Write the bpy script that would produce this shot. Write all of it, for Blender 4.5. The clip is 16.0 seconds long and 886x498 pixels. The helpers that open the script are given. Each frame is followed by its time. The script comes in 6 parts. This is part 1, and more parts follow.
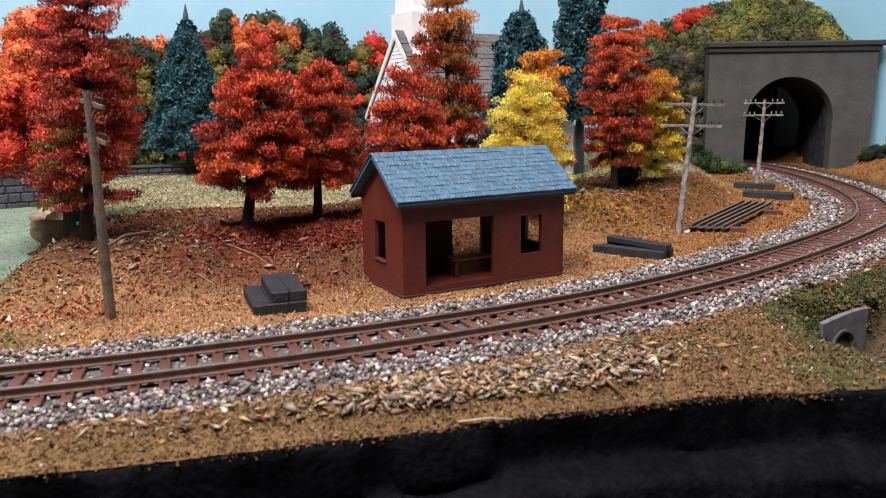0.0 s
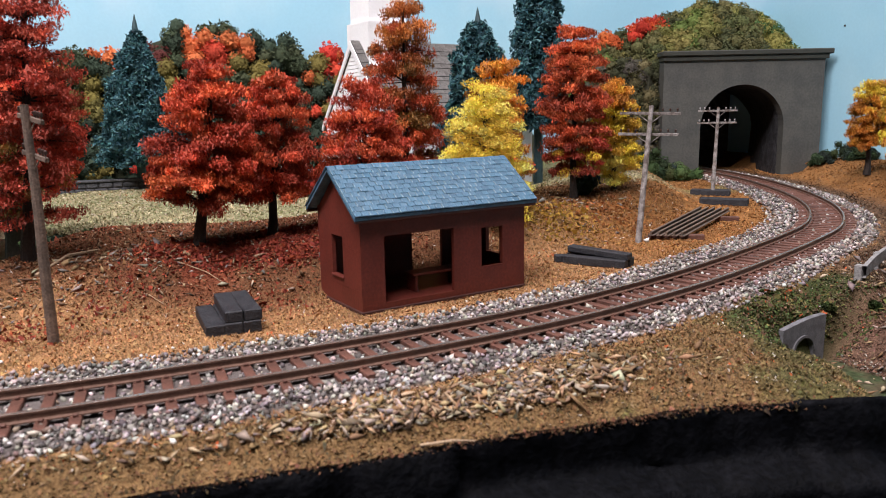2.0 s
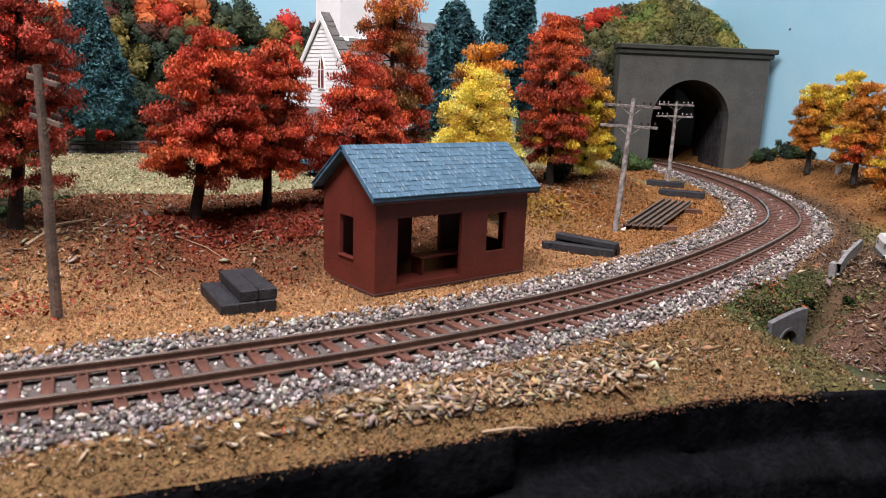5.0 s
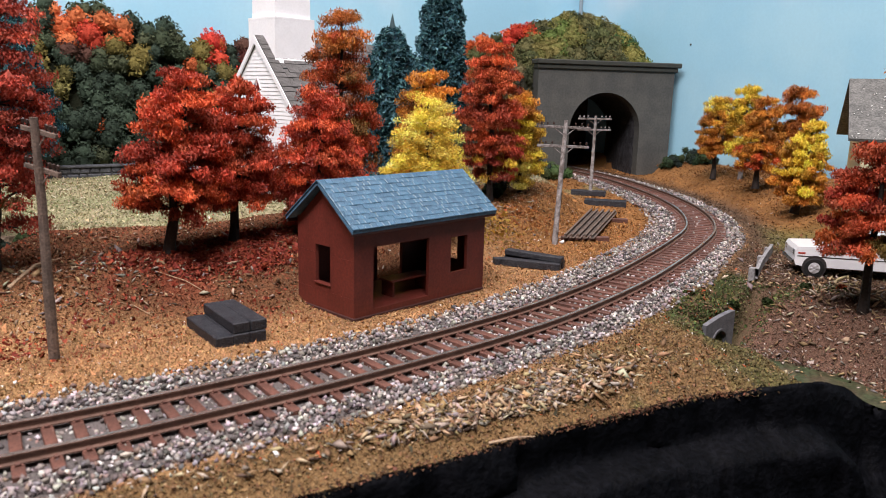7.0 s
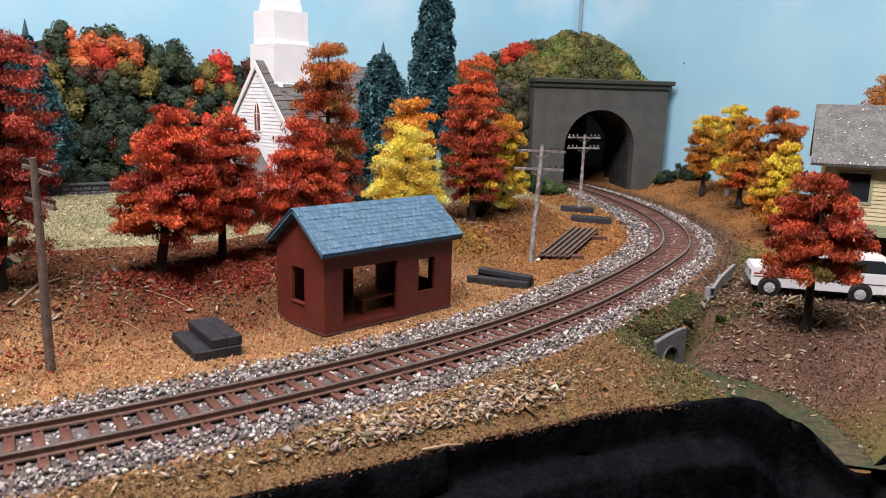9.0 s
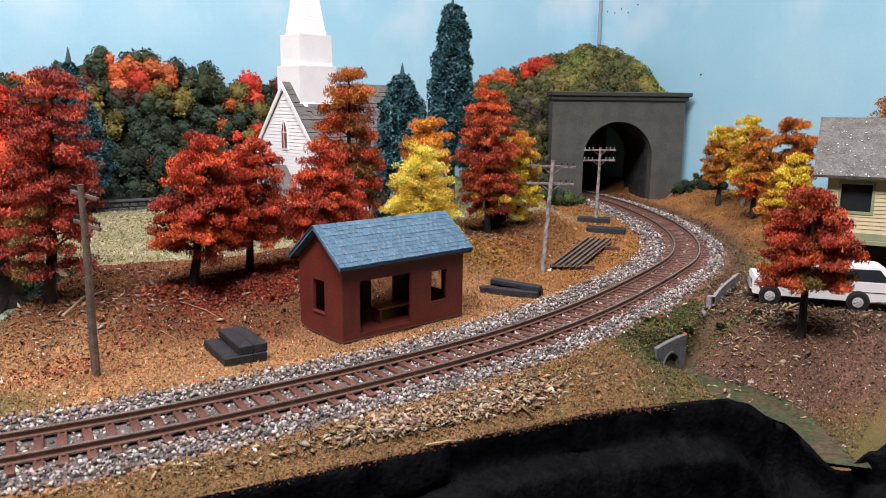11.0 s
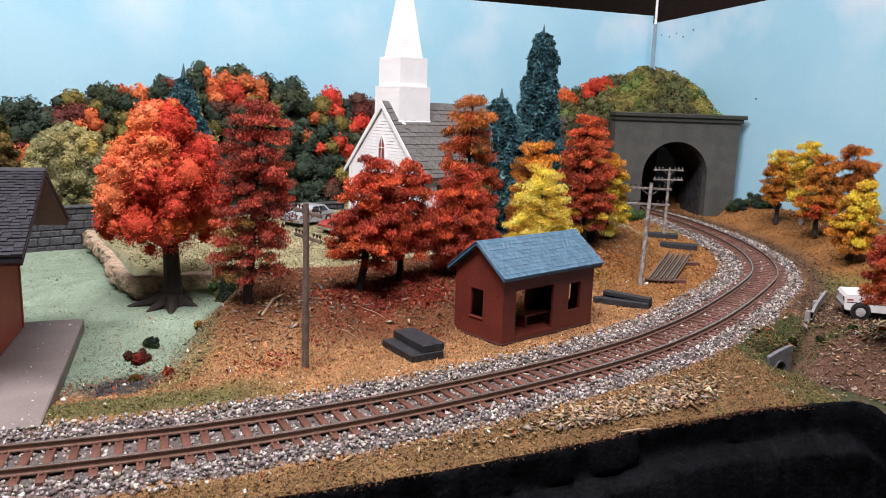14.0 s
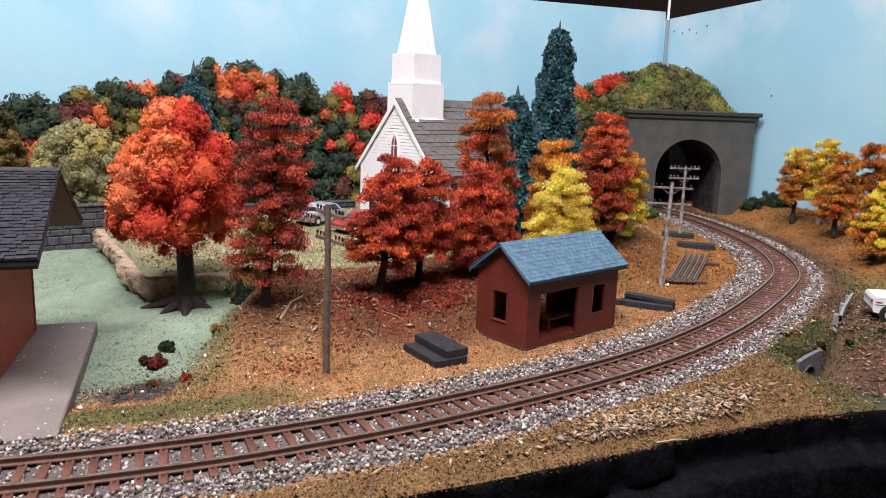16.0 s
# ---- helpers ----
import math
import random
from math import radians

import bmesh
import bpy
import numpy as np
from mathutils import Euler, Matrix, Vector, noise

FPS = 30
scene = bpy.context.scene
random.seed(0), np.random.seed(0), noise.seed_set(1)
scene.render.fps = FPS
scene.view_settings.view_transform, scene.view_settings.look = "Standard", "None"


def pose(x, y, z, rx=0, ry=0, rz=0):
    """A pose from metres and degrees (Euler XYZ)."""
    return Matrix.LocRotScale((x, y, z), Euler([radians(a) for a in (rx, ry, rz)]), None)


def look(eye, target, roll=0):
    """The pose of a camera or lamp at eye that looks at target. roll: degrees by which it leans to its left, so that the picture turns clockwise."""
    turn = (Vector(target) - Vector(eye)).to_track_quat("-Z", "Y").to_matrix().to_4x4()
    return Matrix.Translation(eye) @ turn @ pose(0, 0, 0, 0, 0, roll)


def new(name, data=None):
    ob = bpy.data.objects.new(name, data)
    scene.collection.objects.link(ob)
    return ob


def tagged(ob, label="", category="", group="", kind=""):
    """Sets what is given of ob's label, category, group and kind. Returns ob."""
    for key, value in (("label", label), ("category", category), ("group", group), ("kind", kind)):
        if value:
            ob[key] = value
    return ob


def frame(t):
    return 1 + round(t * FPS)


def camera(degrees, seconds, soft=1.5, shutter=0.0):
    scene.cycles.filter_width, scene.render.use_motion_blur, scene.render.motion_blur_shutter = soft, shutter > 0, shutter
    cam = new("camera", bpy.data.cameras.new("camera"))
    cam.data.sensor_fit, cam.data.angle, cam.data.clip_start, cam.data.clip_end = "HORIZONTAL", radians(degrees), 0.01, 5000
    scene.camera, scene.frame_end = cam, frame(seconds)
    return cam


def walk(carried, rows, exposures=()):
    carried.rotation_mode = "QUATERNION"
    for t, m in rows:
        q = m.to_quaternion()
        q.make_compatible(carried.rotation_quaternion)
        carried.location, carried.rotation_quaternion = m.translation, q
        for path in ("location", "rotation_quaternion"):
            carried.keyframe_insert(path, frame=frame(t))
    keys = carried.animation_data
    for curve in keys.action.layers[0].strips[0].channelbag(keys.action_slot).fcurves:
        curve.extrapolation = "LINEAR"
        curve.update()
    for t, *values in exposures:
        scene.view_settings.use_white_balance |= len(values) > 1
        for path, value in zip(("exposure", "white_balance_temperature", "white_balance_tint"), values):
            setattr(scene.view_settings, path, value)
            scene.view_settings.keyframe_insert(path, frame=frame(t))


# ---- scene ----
# An HO-scale model railway (16.5 mm gauge). Lengths below are in units of about a centimetre; U turns them into metres.
U = 0.0107
cam = camera(62.0, 16.0, soft=0.7)
cam.data.dof.use_dof, cam.data.dof.focus_distance, cam.data.dof.aperture_fstop = True, 0.45, 44.0
# seconds, eye, target, lean
ROWS = [
    (0, (0.047, -0.080, 6.249), (9.771, 16.955, 2.344), -0.60),
    (0.5, (-0.048, -0.110, 6.264), (9.712, 16.911, 2.390), -0.69),
    (1, (0.242, 0.050, 6.119), (10.234, 16.938, 2.248), -0.80),
    (1.5, (0.545, 0.232, 6.003), (11.007, 16.828, 2.118), -1.09),
    (2, (0.362, 0.337, 6.292), (11.010, 16.864, 2.618), -1.09),
    (2.5, (0.258, 0.546, 6.435), (11.111, 16.950, 2.815), -0.72),
    (3, (0.098, 0.633, 6.517), (11.006, 17.021, 2.988), -0.42),
    (3.5, (0.022, 0.618, 6.333), (10.988, 16.951, 2.730), -0.14),
    (4, (-0.475, 1.047, 6.274), (10.767, 17.107, 2.311), 0.88),
    (6.5, (-4.257, 2.522, 7.344), (9.589, 16.338, 3.173), 1.98),
    (7, (-4.626, 2.090, 7.539), (9.468, 15.674, 3.436), 1.52),
    (7.5, (-4.501, 1.950, 7.551), (9.623, 15.486, 3.392), 1.68),
    (8, (-4.712, 1.144, 7.791), (9.311, 14.825, 3.768), 1.76),
    (8.5, (-4.723, 0.288, 8.195), (9.266, 14.012, 4.201), 1.54),
    (9, (-4.732, -0.797, 8.623), (9.030, 13.172, 4.687), 1.44),
    (11.5, (-6.304, -2.851, 9.506), (6.868, 11.731, 5.783), 0.47),
    (12, (-8.420, -2.786, 9.951), (4.840, 11.711, 6.205), 0.71),
    (12.5, (-11.303, -2.472, 10.400), (1.896, 12.112, 6.784), 1.45),
    (13, (-12.586, -2.210, 10.556), (0.634, 12.369, 6.992), 1.63),
    (13.5, (-13.281, -1.604, 10.439), (-0.217, 13.121, 6.903), 1.70),
    (14, (-13.003, -1.386, 10.239), (0.114, 13.277, 6.643), 1.91),
    (14.5, (-12.838, -1.280, 10.063), (0.259, 13.386, 6.404), 1.72),
    (15, (-12.778, -0.907, 10.127), (0.311, 13.742, 6.376), 1.72),
    (15.5, (-12.971, -0.473, 10.235), (0.089, 14.198, 6.467), 1.80),
    (16, (-13.079, -0.141, 10.282), (-0.024, 14.555, 6.594), 1.96),
]
EXPOSURES = ((0.0, 0.0), (16.0, 0.0))
walk(cam, [(t, look(Vector(e) * U, Vector(g) * U, lean)) for t, e, g, lean in ROWS], EXPOSURES)
# ---- end of camera ----

# ---- light: one ceiling fitting of the room, one added unseen fill, no window ----
world = bpy.data.worlds.new("room_dark")
scene.world = world
world.use_nodes = True
world.node_tree.nodes["Background"].inputs["Color"].default_value = (0.75, 0.85, 1.0, 1)
world.node_tree.nodes["Background"].inputs["Strength"].default_value = 0.10


def area_lamp(name, eye, target, sx, sy, watts, colour):
    data = bpy.data.lights.new(name, "AREA")
    data.shape, data.size, data.size_y, data.energy, data.color = "RECTANGLE", sx * U, sy * U, watts, colour
    ob = new(name, data)
    ob.matrix_world = look(Vector(eye) * U, Vector(target) * U)
    tagged(ob, kind="structure")
    return ob


area_lamp("ceiling_light_key", (-32, 4, 90), (24, 32, 0), 80, 26, 23.8, (1.0, 0.91, 0.93))
# weaker lamp added only to fill the far side
area_lamp("fill_light_far", (36, 16, 120), (34, 28, 0), 80, 26, 11.6, (1.0, 0.91, 0.93))


# ---- materials ----
def material(name, colour, rough=0.7, vary=0.25, scale=400.0, bump=0.3, fine=2200.0, metal=0.0, second=None, spec=0.4, attribute=False, island=0.0, coat=0.0):
    m = bpy.data.materials.new(name)
    m.use_nodes = True
    t = m.node_tree
    n, link = t.nodes, t.links.new
    b = n["Principled BSDF"]
    b.inputs["Roughness"].default_value = rough
    b.inputs["Metallic"].default_value = metal
    b.inputs["Specular IOR Level"].default_value = spec
    b.inputs["Coat Weight"].default_value = coat
    at = n.new("ShaderNodeTexCoord").outputs["Object"]
    big, small = n.new("ShaderNodeTexNoise"), n.new("ShaderNodeTexNoise")
    big.inputs["Scale"].default_value, small.inputs["Scale"].default_value = scale, fine
    big.inputs["Detail"].default_value = small.inputs["Detail"].default_value = 4
    link(at, big.inputs["Vector"]), link(at, small.inputs["Vector"])
    if attribute:
        src = n.new("ShaderNodeVertexColor")
        src.layer_name = "cover"
        base = src.outputs["Color"]
    else:
        rgb = n.new("ShaderNodeMix")
        rgb.data_type = "RGBA"
        ramp = n.new("ShaderNodeMapRange")
        ramp.inputs["From Min"].default_value, ramp.inputs["From Max"].default_value = 0.4, 0.62
        link(big.outputs["Fac"], ramp.inputs["Value"]), link(ramp.outputs["Result"], rgb.inputs["Factor"])
        rgb.inputs["A"].default_value = (*colour, 1)
        rgb.inputs["B"].default_value = (*(second or [c * (1 - vary) for c in colour]), 1)
        base = rgb.outputs["Result"]
    hsv = n.new("ShaderNodeHueSaturation")
    val = n.new("ShaderNodeMapRange")
    val.inputs["From Min"].default_value, val.inputs["From Max"].default_value = 0.3, 0.7
    val.inputs["To Min"].default_value, val.inputs["To Max"].default_value = 1 - vary, 1 + vary
    link(small.outputs["Fac"], val.inputs["Value"])
    v = val.outputs["Result"]
    if island:
        g = n.new("ShaderNodeNewGeometry")
        r = n.new("ShaderNodeMapRange")
        r.inputs["To Min"].default_value, r.inputs["To Max"].default_value = 1 - island, 1 + island
        link(g.outputs["Random Per Island"], r.inputs["Value"])
        oi = n.new("ShaderNodeObjectInfo")
        r2 = n.new("ShaderNodeMapRange")
        r2.inputs["To Min"].default_value, r2.inputs["To Max"].default_value = 1 - island * 0.6, 1 + island * 0.6
        link(oi.outputs["Random"], r2.inputs["Value"])
        for extra in (r, r2):
            mul = n.new("ShaderNodeMath")
            mul.operation = "MULTIPLY"
            link(v, mul.inputs[0]), link(extra.outputs["Result"], mul.inputs[1])
            v = mul.outputs[0]
    link(v, hsv.inputs["Value"]), link(base, hsv.inputs["Color"])
    link(hsv.outputs["Color"], b.inputs["Base Color"])
    if bump:
        bp = n.new("ShaderNodeBump")
        bp.inputs["Strength"].default_value, bp.inputs["Distance"].default_value = bump, 0.0006
        link(small.outputs["Fac"], bp.inputs["Height"]), link(bp.outputs["Normal"], b.inputs["Normal"])
    return m


RED_WALL = material("oxide_red_painted_plastic", (0.13, 0.026, 0.018), 0.5, 0.18, 120, 0.12, 900)
# darker red of the shed's base sill and eave boards
RED_DARK = material("dark_oxide_red", (0.055, 0.018, 0.014), 0.65, 0.2, 150, 0.1)
# pale shingle edges: wear plus the highlight they catch, put into the colour
SLATELITWORN = material("lit_worn_shingle_edge", (0.24, 0.38, 0.46), 0.45, 0.5, 500, 0.1)
SLATE = material("slate_blue_shingle", (0.075, 0.165, 0.25), 0.27, 0.2, 250, 0.45, 1500, island=0.22, second=(0.06, 0.12, 0.18))
RAIL = material("weathered_rail", (0.15, 0.085, 0.062), 0.5, 0.25, 300, 0.15, metal=0.1)
RAILHEAD = material("worn_rail_head", (0.60, 0.54, 0.49), 0.26, 0.3, 150, 0.08, metal=0.8)
TIE = material("brown_plastic_tie", (0.160, 0.070, 0.050), 0.6, 0.35, 300, 0.3, island=0.25)
BALLAST = material("ballast_stone", (0.35, 0.33, 0.32), 0.8, 0.18, 900, 0.2, attribute=True)
GROUND = material("ground_cover", (0.2, 0.12, 0.06), 0.95, 0.5, 350, 1.0, 2400, attribute=True, spec=0.15)
FLAKE = material("ground_flake", (0.2, 0.12, 0.06), 0.8, 0.15, 500, 0.0, attribute=True, spec=0.25)
LEAF = material("leaf_flake", (0.3, 0.05, 0.02), 0.6, 0.12, 500, 0.0, attribute=True, spec=0.3)


def let_light_through(m, share):
    """Thin leaves: part of the light passes through them."""
    n, link = m.node_tree.nodes, m.node_tree.links.new
    b, out = n["Principled BSDF"], n["Material Output"]
    glow, mix = n.new("ShaderNodeBsdfTranslucent"), n.new("ShaderNodeMixShader")
    mix.inputs["Fac"].default_value = share
    link(b.inputs["Base Color"].links[0].from_socket, glow.inputs["Color"])
    link(b.outputs["BSDF"], mix.inputs[1]), link(glow.outputs["BSDF"], mix.inputs[2])
    link(mix.outputs["Shader"], out.inputs["Surface"])


let_light_through(LEAF, 0.22)
FOAM = material("foam_foliage", (0.05, 0.07, 0.04), 0.9, 0.35, 500, 1.0, 1700, attribute=True, spec=0.15)
BARK = material("dark_bark", (0.026, 0.018, 0.014), 0.7, 0.35, 250, 0.8, 1200)
TEALTRUNK = material("teal_plastic_trunk", (0.035, 0.075, 0.085), 0.55, 0.25, 250, 0.2)
POLE = material("weathered_pole_wood", (0.16, 0.115, 0.09), 0.75, 0.35, 200, 0.5, 1500, second=(0.10, 0.075, 0.06))
POLEGREY = material("silvered_pole_wood", (0.27, 0.25, 0.24), 0.65, 0.4, 300, 0.5, 1500, second=(0.10, 0.08, 0.07))
INSULATOR = material("dark_insulator", (0.05, 0.03, 0.025), 0.3, 0.2, 300, 0)
INSGREY = material("grey_insulator", (0.35, 0.33, 0.33), 0.35, 0.2, 300, 0)
BLACKWOOD = material("creosoted_timber", (0.015, 0.016, 0.021), 0.6, 0.5, 300, 0.8, 1500, second=(0.028, 0.029, 0.034))
CONCRETE = material("dark_grey_concrete", (0.080, 0.081, 0.073), 0.72, 0.16, 60, 0.25, 500, second=(0.062, 0.064, 0.060))
CORNICE = material("dark_green_grey_cornice", (0.04, 0.042, 0.034), 0.6, 0.2, 150, 0.2)
TUNNELROCK = material("tunnel_rock", (0.02, 0.02, 0.022), 0.65, 0.6, 150, 1.0, 500, second=(0.05, 0.05, 0.055))
ROCK = material("black_painted_rock", (0.0016, 0.0019, 0.0028), 0.7, 0.6, 160, 0.9, 600, second=(0.0034, 0.0037, 0.0050), spec=0.06)
NEEDLE = material("teal_needle", (0.03, 0.09, 0.1), 0.8, 0.2, 500, 0.0, attribute=True, spec=0.1)
STONE = material("grey_cut_stone", (0.085, 0.09, 0.10), 0.75, 0.4, 250, 0.7, 900, island=0.3)
MORTAR = material("dark_mortar", (0.05, 0.05, 0.055), 0.85, 0.2, 300, 0.4)
SLAB = material("tan_slab_edge", (0.44, 0.34, 0.25), 0.9, 0.35, 180, 1.0, 800, second=(0.30, 0.22, 0.15))
WHITE = material("white_clapboard", (0.88, 0.89, 0.91), 0.6, 0.04, 200, 0.1)
WHITETRIM = material("white_trim", (0.88, 0.88, 0.90), 0.5, 0.04, 200, 0.05)
CHURCHROOF = material("grey_shingle", (0.13, 0.125, 0.12), 0.8, 0.25, 300, 0.4, island=0.22)
STAINED = material("stained_glass", (0.30, 0.12, 0.03), 0.2, 0.5, 900, 0, second=(0.10, 0.02, 0.10))
FOUNDATION = material("grey_foundation_stone", (0.2, 0.2, 0.2), 0.8, 0.3, 300, 0.5)
DEPOTWALL = material("brick_red_depot_wall", (0.37, 0.085, 0.048), 0.6, 0.12, 150, 0.12, 800)
DEPOTROOF = material("dark_slate_shingle", (0.028, 0.029, 0.038), 0.6, 0.3, 300, 0.35, 1500, island=0.4)
DEPOTSOFFIT = material("dark_brown_soffit", (0.16, 0.06, 0.042), 0.65, 0.2, 200, 0.15)
PLATFORM = material("warm_grey_platform", (0.20, 0.175, 0.165), 0.65, 0.12, 60, 0.12, 900)
SKY = material("painted_sky_board", (0.325, 0.60, 0.745), 0.65, 0.02, 12, 0.03, 400, second=(0.37, 0.635, 0.76))


def paint_clouds(m):
    """Faint sponged clouds high on the painted boards."""
    n, link = m.node_tree.nodes, m.node_tree.links.new
    hsv = n["Hue/Saturation/Value"]
    at = n.new("ShaderNodeTexCoord").outputs["Object"]
    puff, high, axes = n.new("ShaderNodeTexNoise"), n.new("ShaderNodeMapRange"), n.new("ShaderNodeSeparateXYZ")
    puff.inputs["Scale"].default_value, puff.inputs["Detail"].default_value = 9.0, 6
    edge, both, mix = n.new("ShaderNodeMapRange"), n.new("ShaderNodeMath"), n.new("ShaderNodeMix")
    edge.inputs["From Min"].default_value, edge.inputs["From Max"].default_value = 0.52, 0.72
    high.inputs["From Min"].default_value, high.inputs["From Max"].default_value = 0.15, 0.24
    high.inputs["To Max"].default_value = 0.75
    both.operation, mix.data_type = "MULTIPLY", "RGBA"
    link(at, puff.inputs["Vector"]), link(at, axes.inputs["Vector"])
    link(puff.outputs["Fac"], edge.inputs["Value"]), link(axes.outputs["Z"], high.inputs["Value"])
    link(edge.outputs["Result"], both.inputs[0]), link(high.outputs["Result"], both.inputs[1])
    link(both.outputs[0], mix.inputs["Factor"]), link(hsv.outputs["Color"], mix.inputs["A"])
    mix.inputs["B"].default_value = (0.80, 0.82, 0.85, 1)
    link(mix.outputs["Result"], n["Principled BSDF"].inputs["Base Color"])


paint_clouds(SKY)
WATER = material("resin_creek", (0.040, 0.056, 0.026), 0.4, 0.5, 110, 0.4, 600, second=(0.075, 0.060, 0.036), spec=0.25)
RIM = material("silver_rim", (0.62, 0.62, 0.64), 0.3, 0.1, 300, 0, metal=0.2)
TOWER = material("plain_white_tower", (0.90, 0.905, 0.92), 0.6, 0.03, 90, 0.06, 700)
CULVERT = material("grey_cast_culvert", (0.15, 0.15, 0.162), 0.7, 0.3, 300, 0.35)
FENCE = material("weathered_grey_wood", (0.26, 0.255, 0.255), 0.75, 0.3, 250, 0.5)
TRUCKWHITE = material("white_car_paint", (0.78, 0.79, 0.80), 0.25, 0.02, 200, 0, coat=0.4)
TYRE = material("black_rubber", (0.012, 0.012, 0.012), 0.7, 0.2, 300, 0.1)
CHROME = material("chrome", (0.7, 0.7, 0.72), 0.18, 0.05, 300, 0, metal=1.0)
CARGLASS = material("smoked_car_window", (0.02, 0.025, 0.03), 0.08, 0.1, 300, 0, spec=0.6)
DARKTRIM = material("dark_trim", (0.04, 0.035, 0.035), 0.5, 0.2, 300, 0)
SILVERPAINT = material("silver_car_paint", (0.40, 0.42, 0.45), 0.3, 0.05, 200, 0, coat=0.4)
BLUEPAINT = material("teal_blue_car_paint", (0.02, 0.22, 0.33), 0.3, 0.05, 200, 0, coat=0.4)
REDPAINT = material("red_car_paint", (0.35, 0.03, 0.02), 0.3, 0.05, 200, 0, coat=0.4)
HOUSEWALL = material("cream_clapboard", (0.62, 0.54, 0.33), 0.65, 0.1, 200, 0.15)
HOUSETRIM = material("sage_trim", (0.30, 0.33, 0.20), 0.6, 0.1, 200, 0.1)
HOUSEROOF = material("grey_card_roof", (0.155, 0.155, 0.145), 0.85, 0.4, 150, 0.7, 900, second=(0.11, 0.112, 0.105))
DARKWOOD = material("unlit_interior_wood", (0.03, 0.025, 0.02), 0.8, 0.3, 200, 0.3)
WHITESPECK = material("white_plaster_crumb", (0.75, 0.75, 0.72), 0.8, 0.1, 300, 0.2)
ROOMWALL = material("dark_room_wall", (0.05, 0.035, 0.03), 0.9, 0.2, 4, 0.1, 60)
ROOMCEIL = material("pale_room_ceiling", (0.6, 0.6, 0.58), 0.9, 0.05, 4, 0.1, 60)
PIPE = material("grey_conduit", (0.25, 0.32, 0.36), 0.4, 0.1, 100, 0)


# ---- geometry helpers, all in units ----
class Geo:
    def __init__(self):
        self.v, self.f, self.c = [], [], []

    def add(self, verts, faces, colour=None):
        k = len(self.v)
        self.v += [tuple(p) for p in verts]
        self.f += [tuple(i + k for i in f) for f in faces]
        if colour:
            self.c += [colour] * len(verts)
        return self

    def box(self, x0, x1, y0, y1, z0, z1, b=0.0, m=None):
        """A box, its edges chamfered by b, turned by m."""
        b = min(b, 0.3 * min(x1 - x0, y1 - y0, z1 - z0))
        if b <= 0:
            vs = [(x, y, z) for z in (z0, z1) for y in (y0, y1) for x in (x0, x1)]
            fs = [(0, 2, 3, 1), (4, 5, 7, 6), (0, 1, 5, 4), (2, 6, 7, 3), (0, 4, 6, 2), (1, 3, 7, 5)]
        else:
            lo, hi = (x0, y0, z0), (x1, y1, z1)
            vs, at = [], {}
            for sx in (0, 1):
                for sy in (0, 1):
                    for sz in (0, 1):
                        s = (sx, sy, sz)
                        for axis in range(3):
                            p = []
                            for k in range(3):
                                inset = 0 if k == axis else b
                                p.append(hi[k] - inset if s[k] else lo[k] + inset)
                            at[s, axis] = len(vs)
                            vs.append(tuple(p))
            fs = []
            for axis in range(3):
                o = [k for k in range(3) if k != axis]
                for side in (0, 1):
                    ring = []
                    for a, c in ((0, 0), (1, 0), (1, 1), (0, 1)):
                        s = [0, 0, 0]
                        s[axis], s[o[0]], s[o[1]] = side, a, c
                        ring.append(at[tuple(s), axis])
                    fs.append(tuple(ring))
                for a in (0, 1):
                    for c in (0, 1):
                        s0, s1 = [0, 0, 0], [0, 0, 0]
                        s0[o[0]] = s1[o[0]] = a
                        s0[o[1]] = s1[o[1]] = c
                        s1[axis] = 1
                        s0, s1 = tuple(s0), tuple(s1)
                        fs.append((at[s0, o[0]], at[s1, o[0]], at[s1, o[1]], at[s0, o[1]]))
            for s in [(a, c, d) for a in (0, 1) for c in (0, 1) for d in (0, 1)]:
                fs.append((at[s, 0], at[s, 1], at[s, 2]))
        if m is not None:
            vs = [tuple(m @ Vector(p)) for p in vs]
        return self.add(vs, fs)

    def tube(self, path, radii, n=8, cap=True):
        path = [Vector(p) for p in path]
        vs, fs = [], []
        for i, p in enumerate(path):
            d = (path[min(i + 1, len(path) - 1)] - path[max(i - 1, 0)]).normalized()
            a = d.orthogonal().normalized() if abs(d.z) < 0.9 else d.cross(Vector((0, 1, 0))).normalized()
            c = d.cross(a)
            r = radii[i] if isinstance(radii, (list, tuple)) else radii
            vs += [tuple(p + r * (math.cos(2 * math.pi * k / n) * a + math.sin(2 * math.pi * k / n) * c)) for k in range(n)]
        for i in range(len(path) - 1):
            fs += [(i * n + k, i * n + (k + 1) % n, (i + 1) * n + (k + 1) % n, (i + 1) * n + k) for k in range(n)]
        if cap:
            fs += [tuple(range(n - 1, -1, -1)), tuple((len(path) - 1) * n + k for k in range(n))]
        return self.add(vs, fs)

    def prism(self, outline, axis, a, b):
        """An outline in the plane across axis, drawn out from a to b."""
        def put(u, w, q):
            return {"x": (q, u, w), "y": (u, q, w), "z": (u, w, q)}[axis]
        n = len(outline)
        vs = [put(u, w, a) for u, w in outline] + [put(u, w, b) for u, w in outline]
        fs = [tuple(range(n)), tuple(range(2 * n - 1, n - 1, -1))] + [(k, (k + 1) % n, n + (k + 1) % n, n + k) for k in range(n)]
        return self.add(vs, fs)

